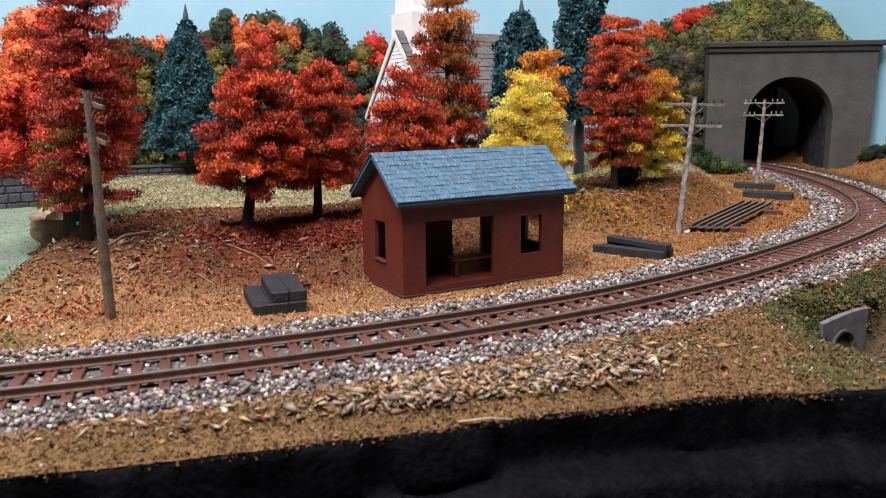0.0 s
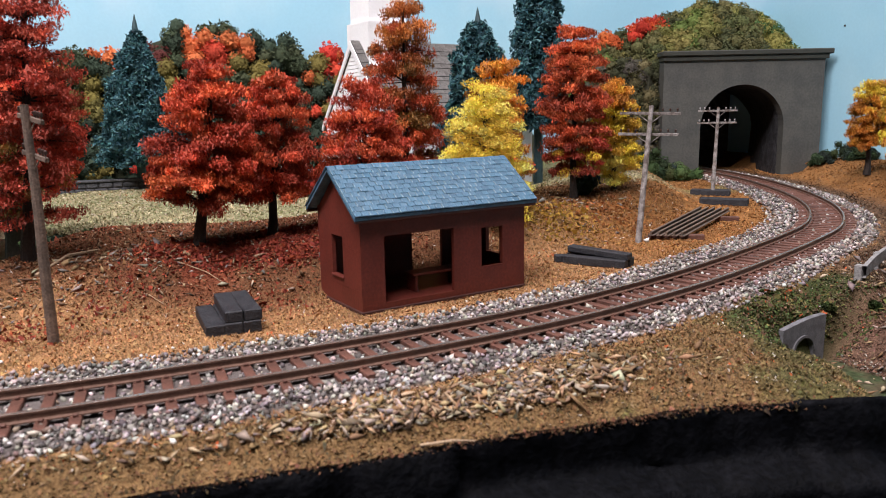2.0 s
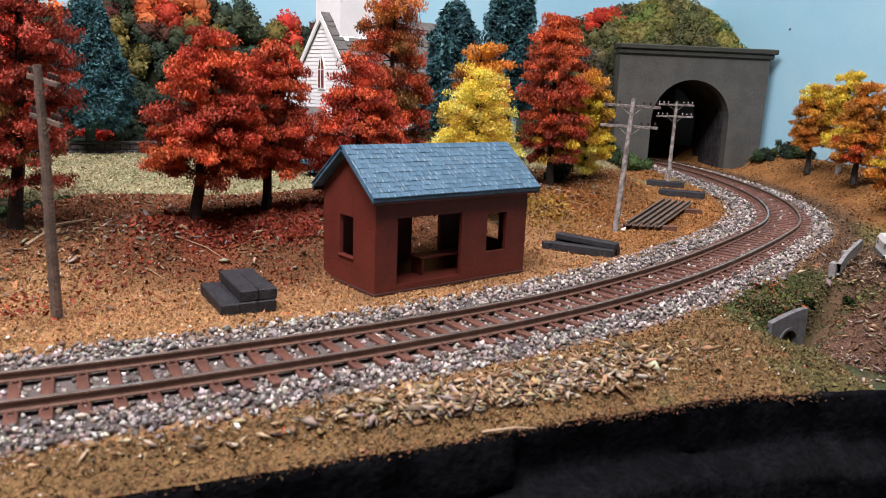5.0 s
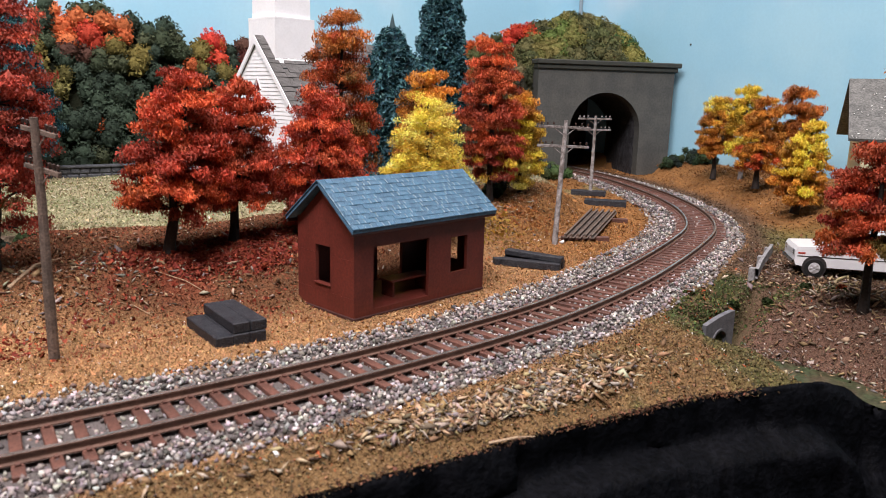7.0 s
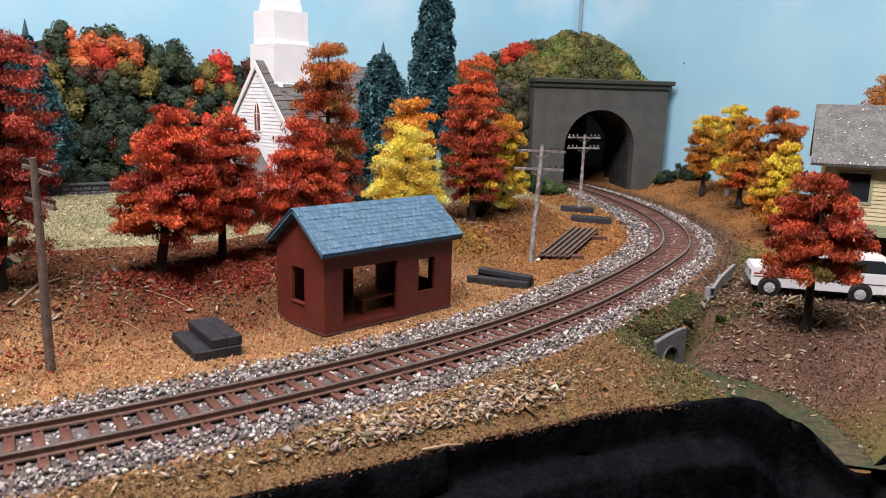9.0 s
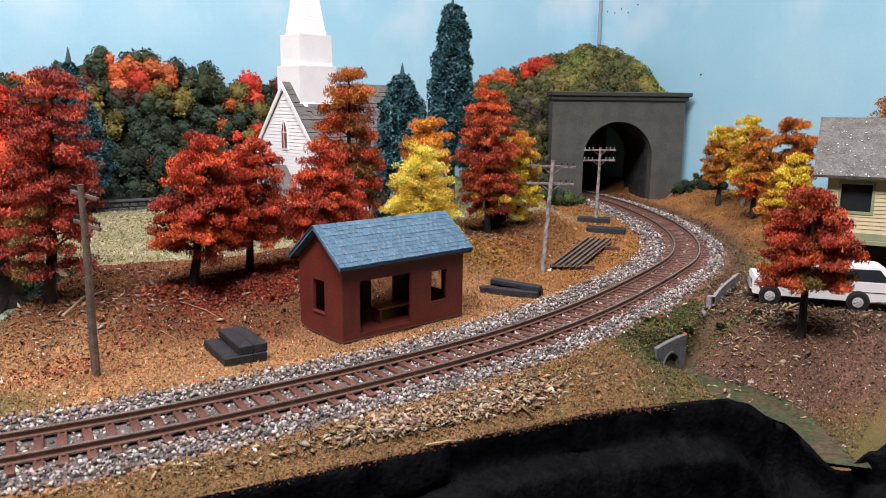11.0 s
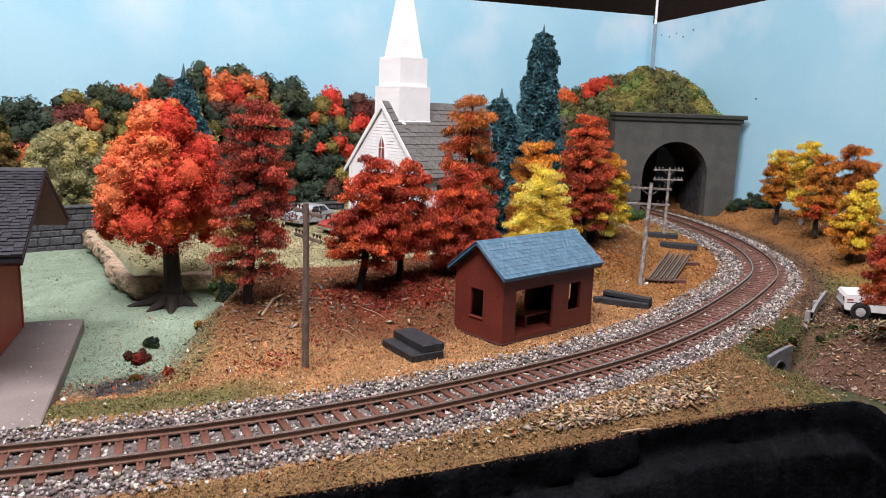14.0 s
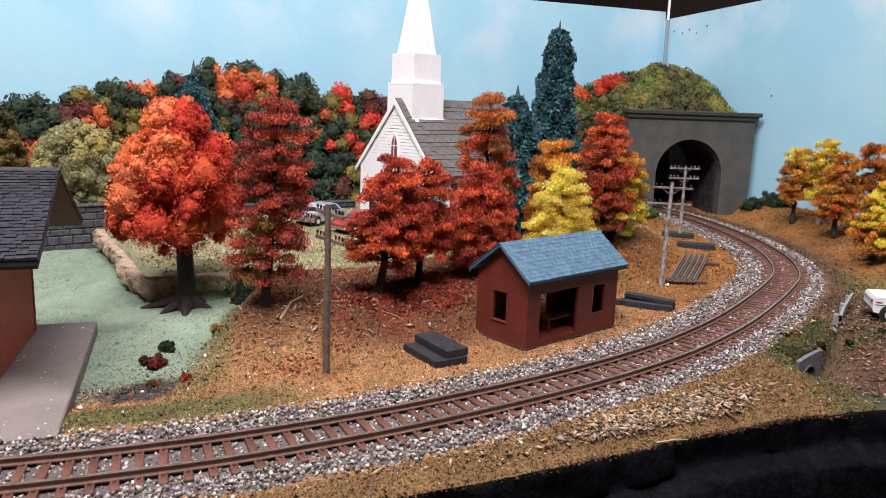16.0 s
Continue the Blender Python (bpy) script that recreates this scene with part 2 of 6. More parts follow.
    def sweep(self, path, section, closed=True):
        """A section (across, up) swept along a path that lies flat."""
        path = [Vector(p) for p in path]
        vs, fs, n = [], [], len(section)
        for i, p in enumerate(path):
            d = path[min(i + 1, len(path) - 1)] - path[max(i - 1, 0)]
            side = Vector((-d.y, d.x, 0)).normalized()
            vs += [tuple(p + side * u + Vector((0, 0, w))) for u, w in section]
        m = n if closed else n - 1
        for i in range(len(path) - 1):
            fs += [(i * n + k, (i + 1) * n + k, (i + 1) * n + (k + 1) % n, i * n + (k + 1) % n) for k in range(m)]
        return self.add(vs, fs)

    def wall(self, length, height, thick, holes, gable=None):
        """An upright wall along x, y from 0 to thick, with rectangular holes (x0, x1, z0, z1) cut right through; gable: (x, z) peak."""
        xs = sorted({0, length, *[h[0] for h in holes], *[h[1] for h in holes]})
        zs = sorted({0, height, *[h[2] for h in holes], *[h[3] for h in holes]})
        inside = lambda x, z: any(h[0] < x < h[1] and h[2] < z < h[3] for h in holes)
        full = {}
        for i in range(len(xs) - 1):
            for j in range(len(zs) - 1):
                full[i, j] = not inside((xs[i] + xs[i + 1]) / 2, (zs[j] + zs[j + 1]) / 2)
        for (i, j), on in full.items():
            if not on:
                continue
            x0, x1, z0, z1 = xs[i], xs[i + 1], zs[j], zs[j + 1]
            self.add([(x0, 0, z0), (x1, 0, z0), (x1, 0, z1), (x0, 0, z1)], [(0, 1, 2, 3)])
            self.add([(x0, thick, z0), (x1, thick, z0), (x1, thick, z1), (x0, thick, z1)], [(3, 2, 1, 0)])
            for di, dj, e in ((-1, 0, ((x0, z0), (x0, z1))), (1, 0, ((x1, z1), (x1, z0))), (0, -1, ((x1, z0), (x0, z0))), (0, 1, ((x0, z1), (x1, z1)))):
                if full.get((i + di, j + dj)) or (dj == 1 and j == len(zs) - 2 and gable):
                    continue
                (a, c), (d, f) = e
                self.add([(a, 0, c), (d, 0, f), (d, thick, f), (a, thick, c)], [(0, 1, 2, 3)])
        if gable:
            self.prism([(0, height), (length, height), gable], "y", 0, thick)
        return self

    def turned(self, m):
        self.v = [tuple(m @ Vector(p)) for p in self.v]
        return self


def cm_pose(x, y, z, rx=0, ry=0, rz=0):
    return pose(x * U, y * U, z * U, rx, ry, rz)


def turn(x=0, y=0, z=0, rx=0, ry=0, rz=0):
    return pose(x, y, z, rx, ry, rz)


def shape(name, verts, faces, mat, cols=None, smooth=False):
    me = bpy.data.meshes.new(name)
    if isinstance(verts, np.ndarray):
        k = faces.shape[1]
        me.vertices.add(len(verts)), me.loops.add(faces.size), me.polygons.add(len(faces))
        me.vertices.foreach_set("co", (verts * U).astype(np.float32).ravel())
        me.loops.foreach_set("vertex_index", faces.astype(np.int32).ravel())
        me.polygons.foreach_set("loop_start", np.arange(0, faces.size, k, dtype=np.int32))
        me.update(calc_edges=True)
    else:
        me.from_pydata([(x * U, y * U, z * U) for x, y, z in verts], [], faces)
    if cols is not None:
        at = me.color_attributes.new("cover", "FLOAT_COLOR", "POINT")
        c = np.ones((len(me.vertices), 4), np.float32)
        c[:, :3] = np.asarray(cols, np.float32)
        at.data.foreach_set("color", c.ravel())
    me.materials.append(mat)
    if smooth:
        me.polygons.foreach_set("use_smooth", np.ones(len(me.polygons), bool))
    return me


def clean(me):
    bm = bmesh.new()
    bm.from_mesh(me)
    bmesh.ops.remove_doubles(bm, verts=bm.verts, dist=0.00002)
    bmesh.ops.recalc_face_normals(bm, faces=bm.faces)
    bm.to_mesh(me)
    bm.free()
    return me


def part(name, geo, mat, parent=None, label="", smooth=False, tidy=True, kind=""):
    me = shape(name, geo.v, geo.f, mat, geo.c or None, smooth)
    if tidy:
        clean(me)
    ob = new(name, me)
    ob.parent = parent
    return tagged(ob, label=label, kind=kind)


def thing(name, at, label, category, rz=0, group="", kind=""):
    ob = new(name)
    ob.empty_display_size = 0.01
    ob.matrix_world = cm_pose(*at, rz=rz)
    return tagged(ob, label, category, group, kind)


rng = np.random.default_rng(7)


def smooth01(a, b, x):
    t = np.clip((x - a) / (b - a), 0, 1)
    return t * t * (3 - 2 * t)


def wobble(x, y, s, seed=0.0):
    """Smooth noise in about -1..1, from a few waves."""
    x, y = np.asarray(x, float) / s, np.asarray(y, float) / s
    out = 0
    for k, (a, c, p) in enumerate(((1.0, 0.3, 0.7), (-0.55, 1.15, 2.1), (0.8, -1.3, 4.0), (1.9, 1.1, 1.3), (-1.7, 2.2, 5.2), (2.9, -2.3, 0.4))):
        out = out + np.sin(a * x + c * y + p + seed * (k + 1)) * (0.9 if k < 3 else 0.5)
    return out / 3.2


# ---- plan: the track's line, the layout's front edge, the lie of the land ----
CENTRE = [(-16, 24.4), (-9.9, 21.3), (-5.7, 19.6), (-2.7, 18.65), (1, 17.75), (4.4, 17.15), (8.2, 16.65), (12.6, 16.35), (17, 16.45), (23.2, 17.25), (31.5, 19.15), (36.8, 20.95), (42.3, 24.3), (47.6, 29.0), (52.3, 34.4), (55.4, 38.6), (58.2, 43.2), (60.5, 48), (62, 53)]
EDGE = [(-45, 33), (-20, 21.5), (-9, 17.3), (-1.5, 14.4), (3.6, 12.8), (9.5, 11.2), (13.5, 9.9), (16.6, 8.1), (17.8, 7.5), (18.8, 6.4), (18.9, 5.4), (19.3, 4.7), (20.6, 4.1), (30, -4), (45, -20)]
BACK = [(-45, 90), (-25, 90), (-10, 90), (0, 90), (10, 90), (22, 90), (35, 88), (45, 85), (50, 85), (55, 80), (62, 70), (70, 62), (76, 45), (76, 25), (76, -15)]
CREEK = [(23.0, 13.6), (22.5, 11.8), (22.2, 9.3), (20.6, 7.2), (18.9, 5.8), (16.5, 4.6)]


def spline(points, step):
    pts = [np.array(p, float) for p in points]
    pts = [2 * pts[0] - pts[1], *pts, 2 * pts[-1] - pts[-2]]
    out = []
    for a, b, c, d in zip(pts, pts[1:], pts[2:], pts[3:]):
        n = max(2, int(np.linalg.norm(c - b) / step))
        for k in range(n):
            t = k / n
            out.append(0.5 * (2 * b + (c - a) * t + (2 * a - 5 * b + 4 * c - d) * t * t + (3 * b - a - 3 * c + d) * t ** 3))
    return np.array(out + [pts[-2]])


def resample(line, step):
    seg = np.r_[0, np.cumsum(np.linalg.norm(np.diff(line, axis=0), axis=1))]
    s = np.arange(0, seg[-1], step)
    return np.stack([np.interp(s, seg, line[:, k]) for k in range(line.shape[1])], 1)


LINE = resample(spline(CENTRE, 0.1), 0.2)
TAN = np.gradient(LINE, axis=0)
TAN /= np.linalg.norm(TAN, axis=1)[:, None]
NOR = np.stack([-TAN[:, 1], TAN[:, 0]], 1)
CREEKLINE = resample(spline(CREEK, 0.1), 0.2)
EDGELINE = resample(np.array(EDGE, float), 0.2)


def nearest(x, y, line):
    x, y = np.ravel(x).astype(float), np.ravel(y).astype(float)
    idx = np.empty(len(x), int)
    for k in range(0, len(x), 4000):
        d = (x[k:k + 4000, None] - line[None, :, 0]) ** 2 + (y[k:k + 4000, None] - line[None, :, 1]) ** 2
        idx[k:k + 4000] = d.argmin(1)
    return idx


def lateral(x, y):
    i = nearest(x, y, LINE)
    return (np.ravel(x) - LINE[i, 0]) * NOR[i, 0] + (np.ravel(y) - LINE[i, 1]) * NOR[i, 1]


def zones(x, y):
    """Height, and how much each kind of cover holds, at points of the plan."""
    x, y = np.ravel(x).astype(float), np.ravel(y).astype(float)
    d = lateral(x, y)
    e = -d
    j = nearest(x, y, CREEKLINE)
    dc = np.hypot(x - CREEKLINE[j, 0], y - CREEKLINE[j, 1])
    q = x - (-2.9 + (y - 26) * 0.82) + 0.5 * wobble(x, y, 1.6)
    mound = smooth01(-1.2, 2.2, q) * (1 - smooth01(36, 39, y) * (1 - smooth01(4, 8, x)))
    jag = 0.35 * wobble(x, y, 1.1, 3.0) + 0.2 * wobble(x, y, 0.5, 1.0)
    plateau = smooth01(-0.25, 0.25, x - 1.2 - (y - 39) * 0.145 + jag) * smooth01(-0.25, 0.25, y - 39.2 + (x - 0.5) * 0.22 + jag)
    land = np.maximum(mound * (1 - smooth01(6.0, 9.0, y - 31 + (7 - x) * 0.5) * (1 - smooth01(5, 9, x))), plateau)
    rise = 1.65 * smooth01(6.3, 10.3, d) + 0.15 * smooth01(11, 14, d) - 0.8 * smooth01(15.0, 18.5, d)
    bore = 1 - smooth01(-2.6, -0.6, (x - 52.97) * 0.562 + (y - 46.78) * 0.827) * (np.abs(d) < 7.5)
    rise = rise * bore
    z = np.where(d > 0, land * rise - 0.4 * (1 - land) * smooth01(4.0, 6.5, d), 0.0)
    z = z + np.where(e > 0, 1.5 * smooth01(4.0, 9.5, e) * smooth01(37, 46, x) * bore, 0)
    k = nearest(x, y, EDGELINE)
    de = np.hypot(x - EDGELINE[k, 0], y - EDGELINE[k, 1])
    z = z + np.where((e > 0) & (x < 17.9), 0.28 * smooth01(2.4, 3.6, e) * (1 - smooth01(12, 17, x)) * smooth01(0.0, 1.3, de) - 0.16 * (1 - smooth01(0, 0.7, de)), 0)
    carve = np.interp(y, [5, 9, 12.5, 14.5], [-2.15, -2.15, -2.1, -2.0]) + 1.8 * smooth01(1.0, 3.9, dc) + 0.5 * smooth01(3.4, 5.5, dc) + 1.3 * smooth01(0.05, 0.45, y - 13.5 + 0.13 * (x - 21.6))
    z = z + (np.minimum(z, carve) - z) * smooth01(2.4, 4.3, e) * smooth01(16.0, 17.9, x)
    z = z + 0.08 * (1 - smooth01(1.9, 3.0, np.abs(d)))
    z = z + 0.05 * wobble(x, y, 0.9) * smooth01(3, 4, np.abs(d)) + 0.12 * wobble(x, y, 2.6, 2.0) * smooth01(6, 9, np.abs(d))
    return z, d, dc, land, mound, plateau


def height(x, y):
    return float(zones([x], [y])[0][0])


def cover(x, y, spread=1.0):
    """The ground cover's own colour, with some shade put in at the right front."""
    z, d, dc, land, mound, plateau = zones(x, y)
    x, y = np.ravel(x).astype(float), np.ravel(y).astype(float)
    w1, w2 = wobble(x, y, 1.7, 5.0) * spread, wobble(x, y, 0.6, 8.0) * spread
    col = np.empty((len(x), 3))
    col[:] = (0.33, 0.185, 0.085)

    def lay(rgb, k):
        k = np.clip(k, 0, 1)[:, None]
        col[:] = col * (1 - k) + np.array(rgb) * k
    e = -d
    lay((0.27, 0.13, 0.045), smooth01(20, 27, x) * (d > 0))
    lay((0.150, 0.068, 0.033), smooth01(5.4, 7.8, d + 0.7 * w1 - 1.6 * (1 - smooth01(3, 8, x))) * (1 - smooth01(16, 22, x)))
    lay((0.15, 0.075, 0.030), smooth01(8.0, 10.5, d + 0.7 * w1) * smooth01(20, 24, x))
    lay((0.20, 0.04, 0.022), smooth01(0.4, 0.8, w1 + 0.5 * w2) * smooth01(7, 9, d) * (1 - smooth01(17, 21, x)) * 0.6)
    lay((0.14, 0.12, 0.045), smooth01(13.5, 15.5, d + w1) * smooth01(16, 20, x))
    lay((0.33, 0.30, 0.175), np.maximum(plateau, smooth01(15.5, 17.2, d + w1)) * smooth01(33.5, 35.5, y) * (1 - smooth01(38, 46, x)))
    lay((0.20, 0.22, 0.11), np.maximum(plateau, smooth01(15.5, 17.2, d)) * smooth01(0.0, 0.6, w1) * 0.6 * smooth01(33.5, 35.5, y))
    pond = (1 - land) * smooth01(6.0, 8.5, d + 0.5 * w1)
    lay((0.245, 0.325, 0.245), pond)
    lay((0.05, 0.055, 0.06), (1 - smooth01(0.7, 1.5, np.hypot((x + 4.3) * 0.8, y - 26.5) + 0.4 * w2)) * (d > 3.5))
    lay((0.10, 0.12, 0.10), pond * smooth01(0.2, 0.7, w2 + 0.4 * w1) * 0.3)
    lay((0.125, 0.115, 0.045), smooth01(2.9, 3.5, d) * (1 - smooth01(4.6, 5.6, d + 0.8 * w1)) * (1 - smooth01(-2.5, 1.5, x)))
    lay((0.13, 0.13, 0.05), (1 - smooth01(0.0, 1.6, np.abs(x - (-2.4 + (y - 26) * 0.82) + w1))) * (d > 5.5) * (y < 35) * 0.7)
    front = smooth01(2.2, 2.8, e + 0.3 * w2)
    lay((0.185, 0.112, 0.050), front * (x < 24))
    # olive turf, its colour also darkened towards the right for the shade there
    lay((0.105, 0.09, 0.035), front * smooth01(0.2, 0.8, w1 + 0.6 * w2 + (x - 12.5) * 0.12) * (1 - smooth01(20, 24, x)))
    lay((0.05, 0.062, 0.02), front * smooth01(18, 20.5, x) * smooth01(9, 11, y) * (1 - smooth01(27, 29, x)))
    lay((0.135, 0.078, 0.054), smooth01(21.8, 23.5, x + 0.3 * w1) * front * (1 - smooth01(12.6, 14.2, y + 0.6 * w1 - 0.1 * (x - 24))))
    lay((0.10, 0.062, 0.038), front * smooth01(26.5, 29, x))
    lay((0.25, 0.12, 0.042), smooth01(3.4, 5.2, e) * smooth01(37, 42, x))
    lay((0.13, 0.13, 0.04), smooth01(3.0, 4.2, e) * smooth01(33, 36, x) * (1 - smooth01(39, 44, x)) * 0.6)
    lay((0.12, 0.105, 0.10), 1 - smooth01(2.5, 2.9, np.where(d < 0, np.abs(d) + 0.45, np.abs(d)) + 0.25 * w2))
    return col * (1 + 0.18 * w2[:, None])


# ---- scatter helpers ----
def turns(n):
    """n random rotation matrices."""
    q = rng.normal(size=(n, 4))
    q /= np.linalg.norm(q, axis=1)[:, None]
    w, x, y, z = q.T
    return np.stack([np.stack([1 - 2 * (y * y + z * z), 2 * (x * y - z * w), 2 * (x * z + y * w)], 1), np.stack([2 * (x * y + z * w), 1 - 2 * (x * x + z * z), 2 * (y * z - x * w)], 1), np.stack([2 * (x * z - y * w), 2 * (y * z + x * w), 1 - 2 * (x * x + y * y)], 1)], 1)


def flakes(at, size, aspect, cols, flat=0.0, bend=0.35):
    """Small tilted leaf flakes, three corners each. flat: how far they lie level, 0 to 1."""
    n = len(at)
    size = np.broadcast_to(size, n)[:, None]
    aspect = np.broadcast_to(aspect, n)
    r = turns(n)
    if flat:
        yaw, tilt = rng.uniform(0, 2 * np.pi, n), rng.normal(0, (1 - flat) * 1.2, (n, 2))
        level = np.zeros((n, 3, 3))
        level[:, 0, 0], level[:, 0, 1], level[:, 1, 0], level[:, 1, 1] = np.cos(yaw), -np.sin(yaw), np.sin(yaw), np.cos(yaw)
        level[:, 2, 0], level[:, 2, 1], level[:, 2, 2] = tilt[:, 0], tilt[:, 1], 1
        r = level
    base = np.array([(-0.55, 0, 0), (0.3, -0.55, 1), (0.55, 0.45, 0)], float)
    loc = np.repeat(base[None], n, 0)
    loc[:, :, 0] += rng.uniform(-0.15, 0.15, (n, 3))
    loc[:, :, 1] /= aspect[:, None]
    loc[:, :, 2] *= bend * rng.uniform(-1, 1, (n, 1))
    v = (np.einsum("nij,nkj->nki", r, loc) * size[:, None] + at[:, None]).reshape(-1, 3)
    f = np.arange(n)[:, None] * 3 + np.array([[0, 1, 2]])
    return v, f, np.repeat(cols, 3, 0)


def grains(at, size, cols, squash=0.75):
    """Small uneven stones or crumbs: jittered octahedra."""
    n = len(at)
    base = np.array([(1, 0, 0), (-1, 0, 0), (0, 1, 0), (0, -1, 0), (0, 0, 1), (0, 0, -1)], float) * 0.5
    loc = base[None] * rng.uniform(0.65, 1.25, (n, 6, 1)) + rng.normal(0, 0.09, (n, 6, 3))
    loc[:, :, 2] *= squash
    v = (np.einsum("nij,nkj->nki", turns(n), loc) * np.broadcast_to(size, n)[:, None, None] + at[:, None]).reshape(-1, 3)
    tri = np.array([[0, 2, 4], [2, 1, 4], [1, 3, 4], [3, 0, 4], [2, 0, 5], [1, 2, 5], [3, 1, 5], [0, 3, 5]])
    f = (np.arange(n)[:, None, None] * 6 + tri[None]).reshape(-1, 3)
    return v, f, np.repeat(cols, 6, 0)


def chips(at, size, aspect, cols):
    """Wood chips and bark shards: thin uneven splinters that lie nearly level."""
    n = len(at)
    base = np.array([(1, 0, 0), (-1, 0, 0), (0, 1, 0), (0, -1, 0), (0, 0, 1), (0, 0, -1)], float) * 0.5
    loc = base[None] * rng.uniform(0.6, 1.3, (n, 6, 1)) + rng.normal(0, 0.10, (n, 6, 3))
    loc[:, :, 1] /= np.broadcast_to(aspect, n)[:, None]
    loc[:, :, 2] *= 0.3
    yaw, tilt = rng.uniform(0, 2 * np.pi, n), rng.normal(0, 0.4, (n, 2))
    r = np.zeros((n, 3, 3))
    r[:, 0, 0], r[:, 0, 1], r[:, 1, 0], r[:, 1, 1] = np.cos(yaw), -np.sin(yaw), np.sin(yaw), np.cos(yaw)
    r[:, 2, 0], r[:, 2, 1], r[:, 2, 2] = tilt[:, 0], tilt[:, 1], 1
    v = (np.einsum("nij,nkj->nki", r, loc) * np.broadcast_to(size, n)[:, None, None] + at[:, None]).reshape(-1, 3)
    tri = np.array([[0, 2, 4], [2, 1, 4], [1, 3, 4], [3, 0, 4], [2, 0, 5], [1, 2, 5], [3, 1, 5], [0, 3, 5]])
    return v, (np.arange(n)[:, None, None] * 6 + tri[None]).reshape(-1, 3), np.repeat(cols, 6, 0)


def joined(*sets):
    v, f, c, k = [], [], [], 0
    for a, b, d in sets:
        v.append(a), f.append(b + k), c.append(d)
        k += len(a)
    return np.concatenate(v), np.concatenate(f), np.concatenate(c)


def scatter(name, made, mat, label="", category="", parent=None, kind="stuff"):
    v, f, c = made
    ob = new(name, shape(name, v, f, mat, c))
    ob.parent = parent
    return tagged(ob, label, category, kind=kind)


def palette(colours, n, spread=0.25):
    c = np.array(colours, float)[rng.integers(0, len(colours), n)]
    return np.clip(c * rng.uniform(1 - spread, 1 + spread, (n, 1)) * rng.uniform(0.9, 1.1, (n, 3)), 0, 0.95)


# ---- the land ----
def build_ground():
    e = resample(spline(EDGE, 0.1), 0.1)
    seg = np.r_[0, np.cumsum(np.linalg.norm(np.diff(e, axis=0), axis=1))]
    seg /= seg[-1]
    corner = np.array([seg[((e - np.array(p)) ** 2).sum(1).argmin()] for p in EDGE])
    u = np.concatenate([np.linspace(corner[0], corner[2], 30)[:-1], np.linspace(corner[2], corner[12], 240)[:-1], np.linspace(corner[12], 1, 31)])
    front = np.stack([np.interp(u, seg, e[:, k]) for k in (0, 1)], 1)
    back = np.stack([np.interp(u, corner, np.array(BACK, float)[:, k]) for k in (0, 1)], 1)
    v = np.linspace(0, 1, 230) ** 1.35
    xy = front[:, None] + (back - front)[:, None] * v[None, :, None]
    x, y = xy[..., 0].ravel(), xy[..., 1].ravel()
    z = zones(x, y)[0]
    n, m = len(u), len(v)
    k = (np.arange(n - 1)[:, None] * m + np.arange(m - 1)[None]).ravel()
    f = np.stack([k, k + m, k + m + 1, k + 1], 1)
    ob = new("ground", shape("ground", np.stack([x, y, z], 1), f, GROUND, cover(x, y), smooth=True))
    tagged(ob, "sculpted layout ground with autumn turf and leaf litter", "ground", kind="structure")


build_ground()


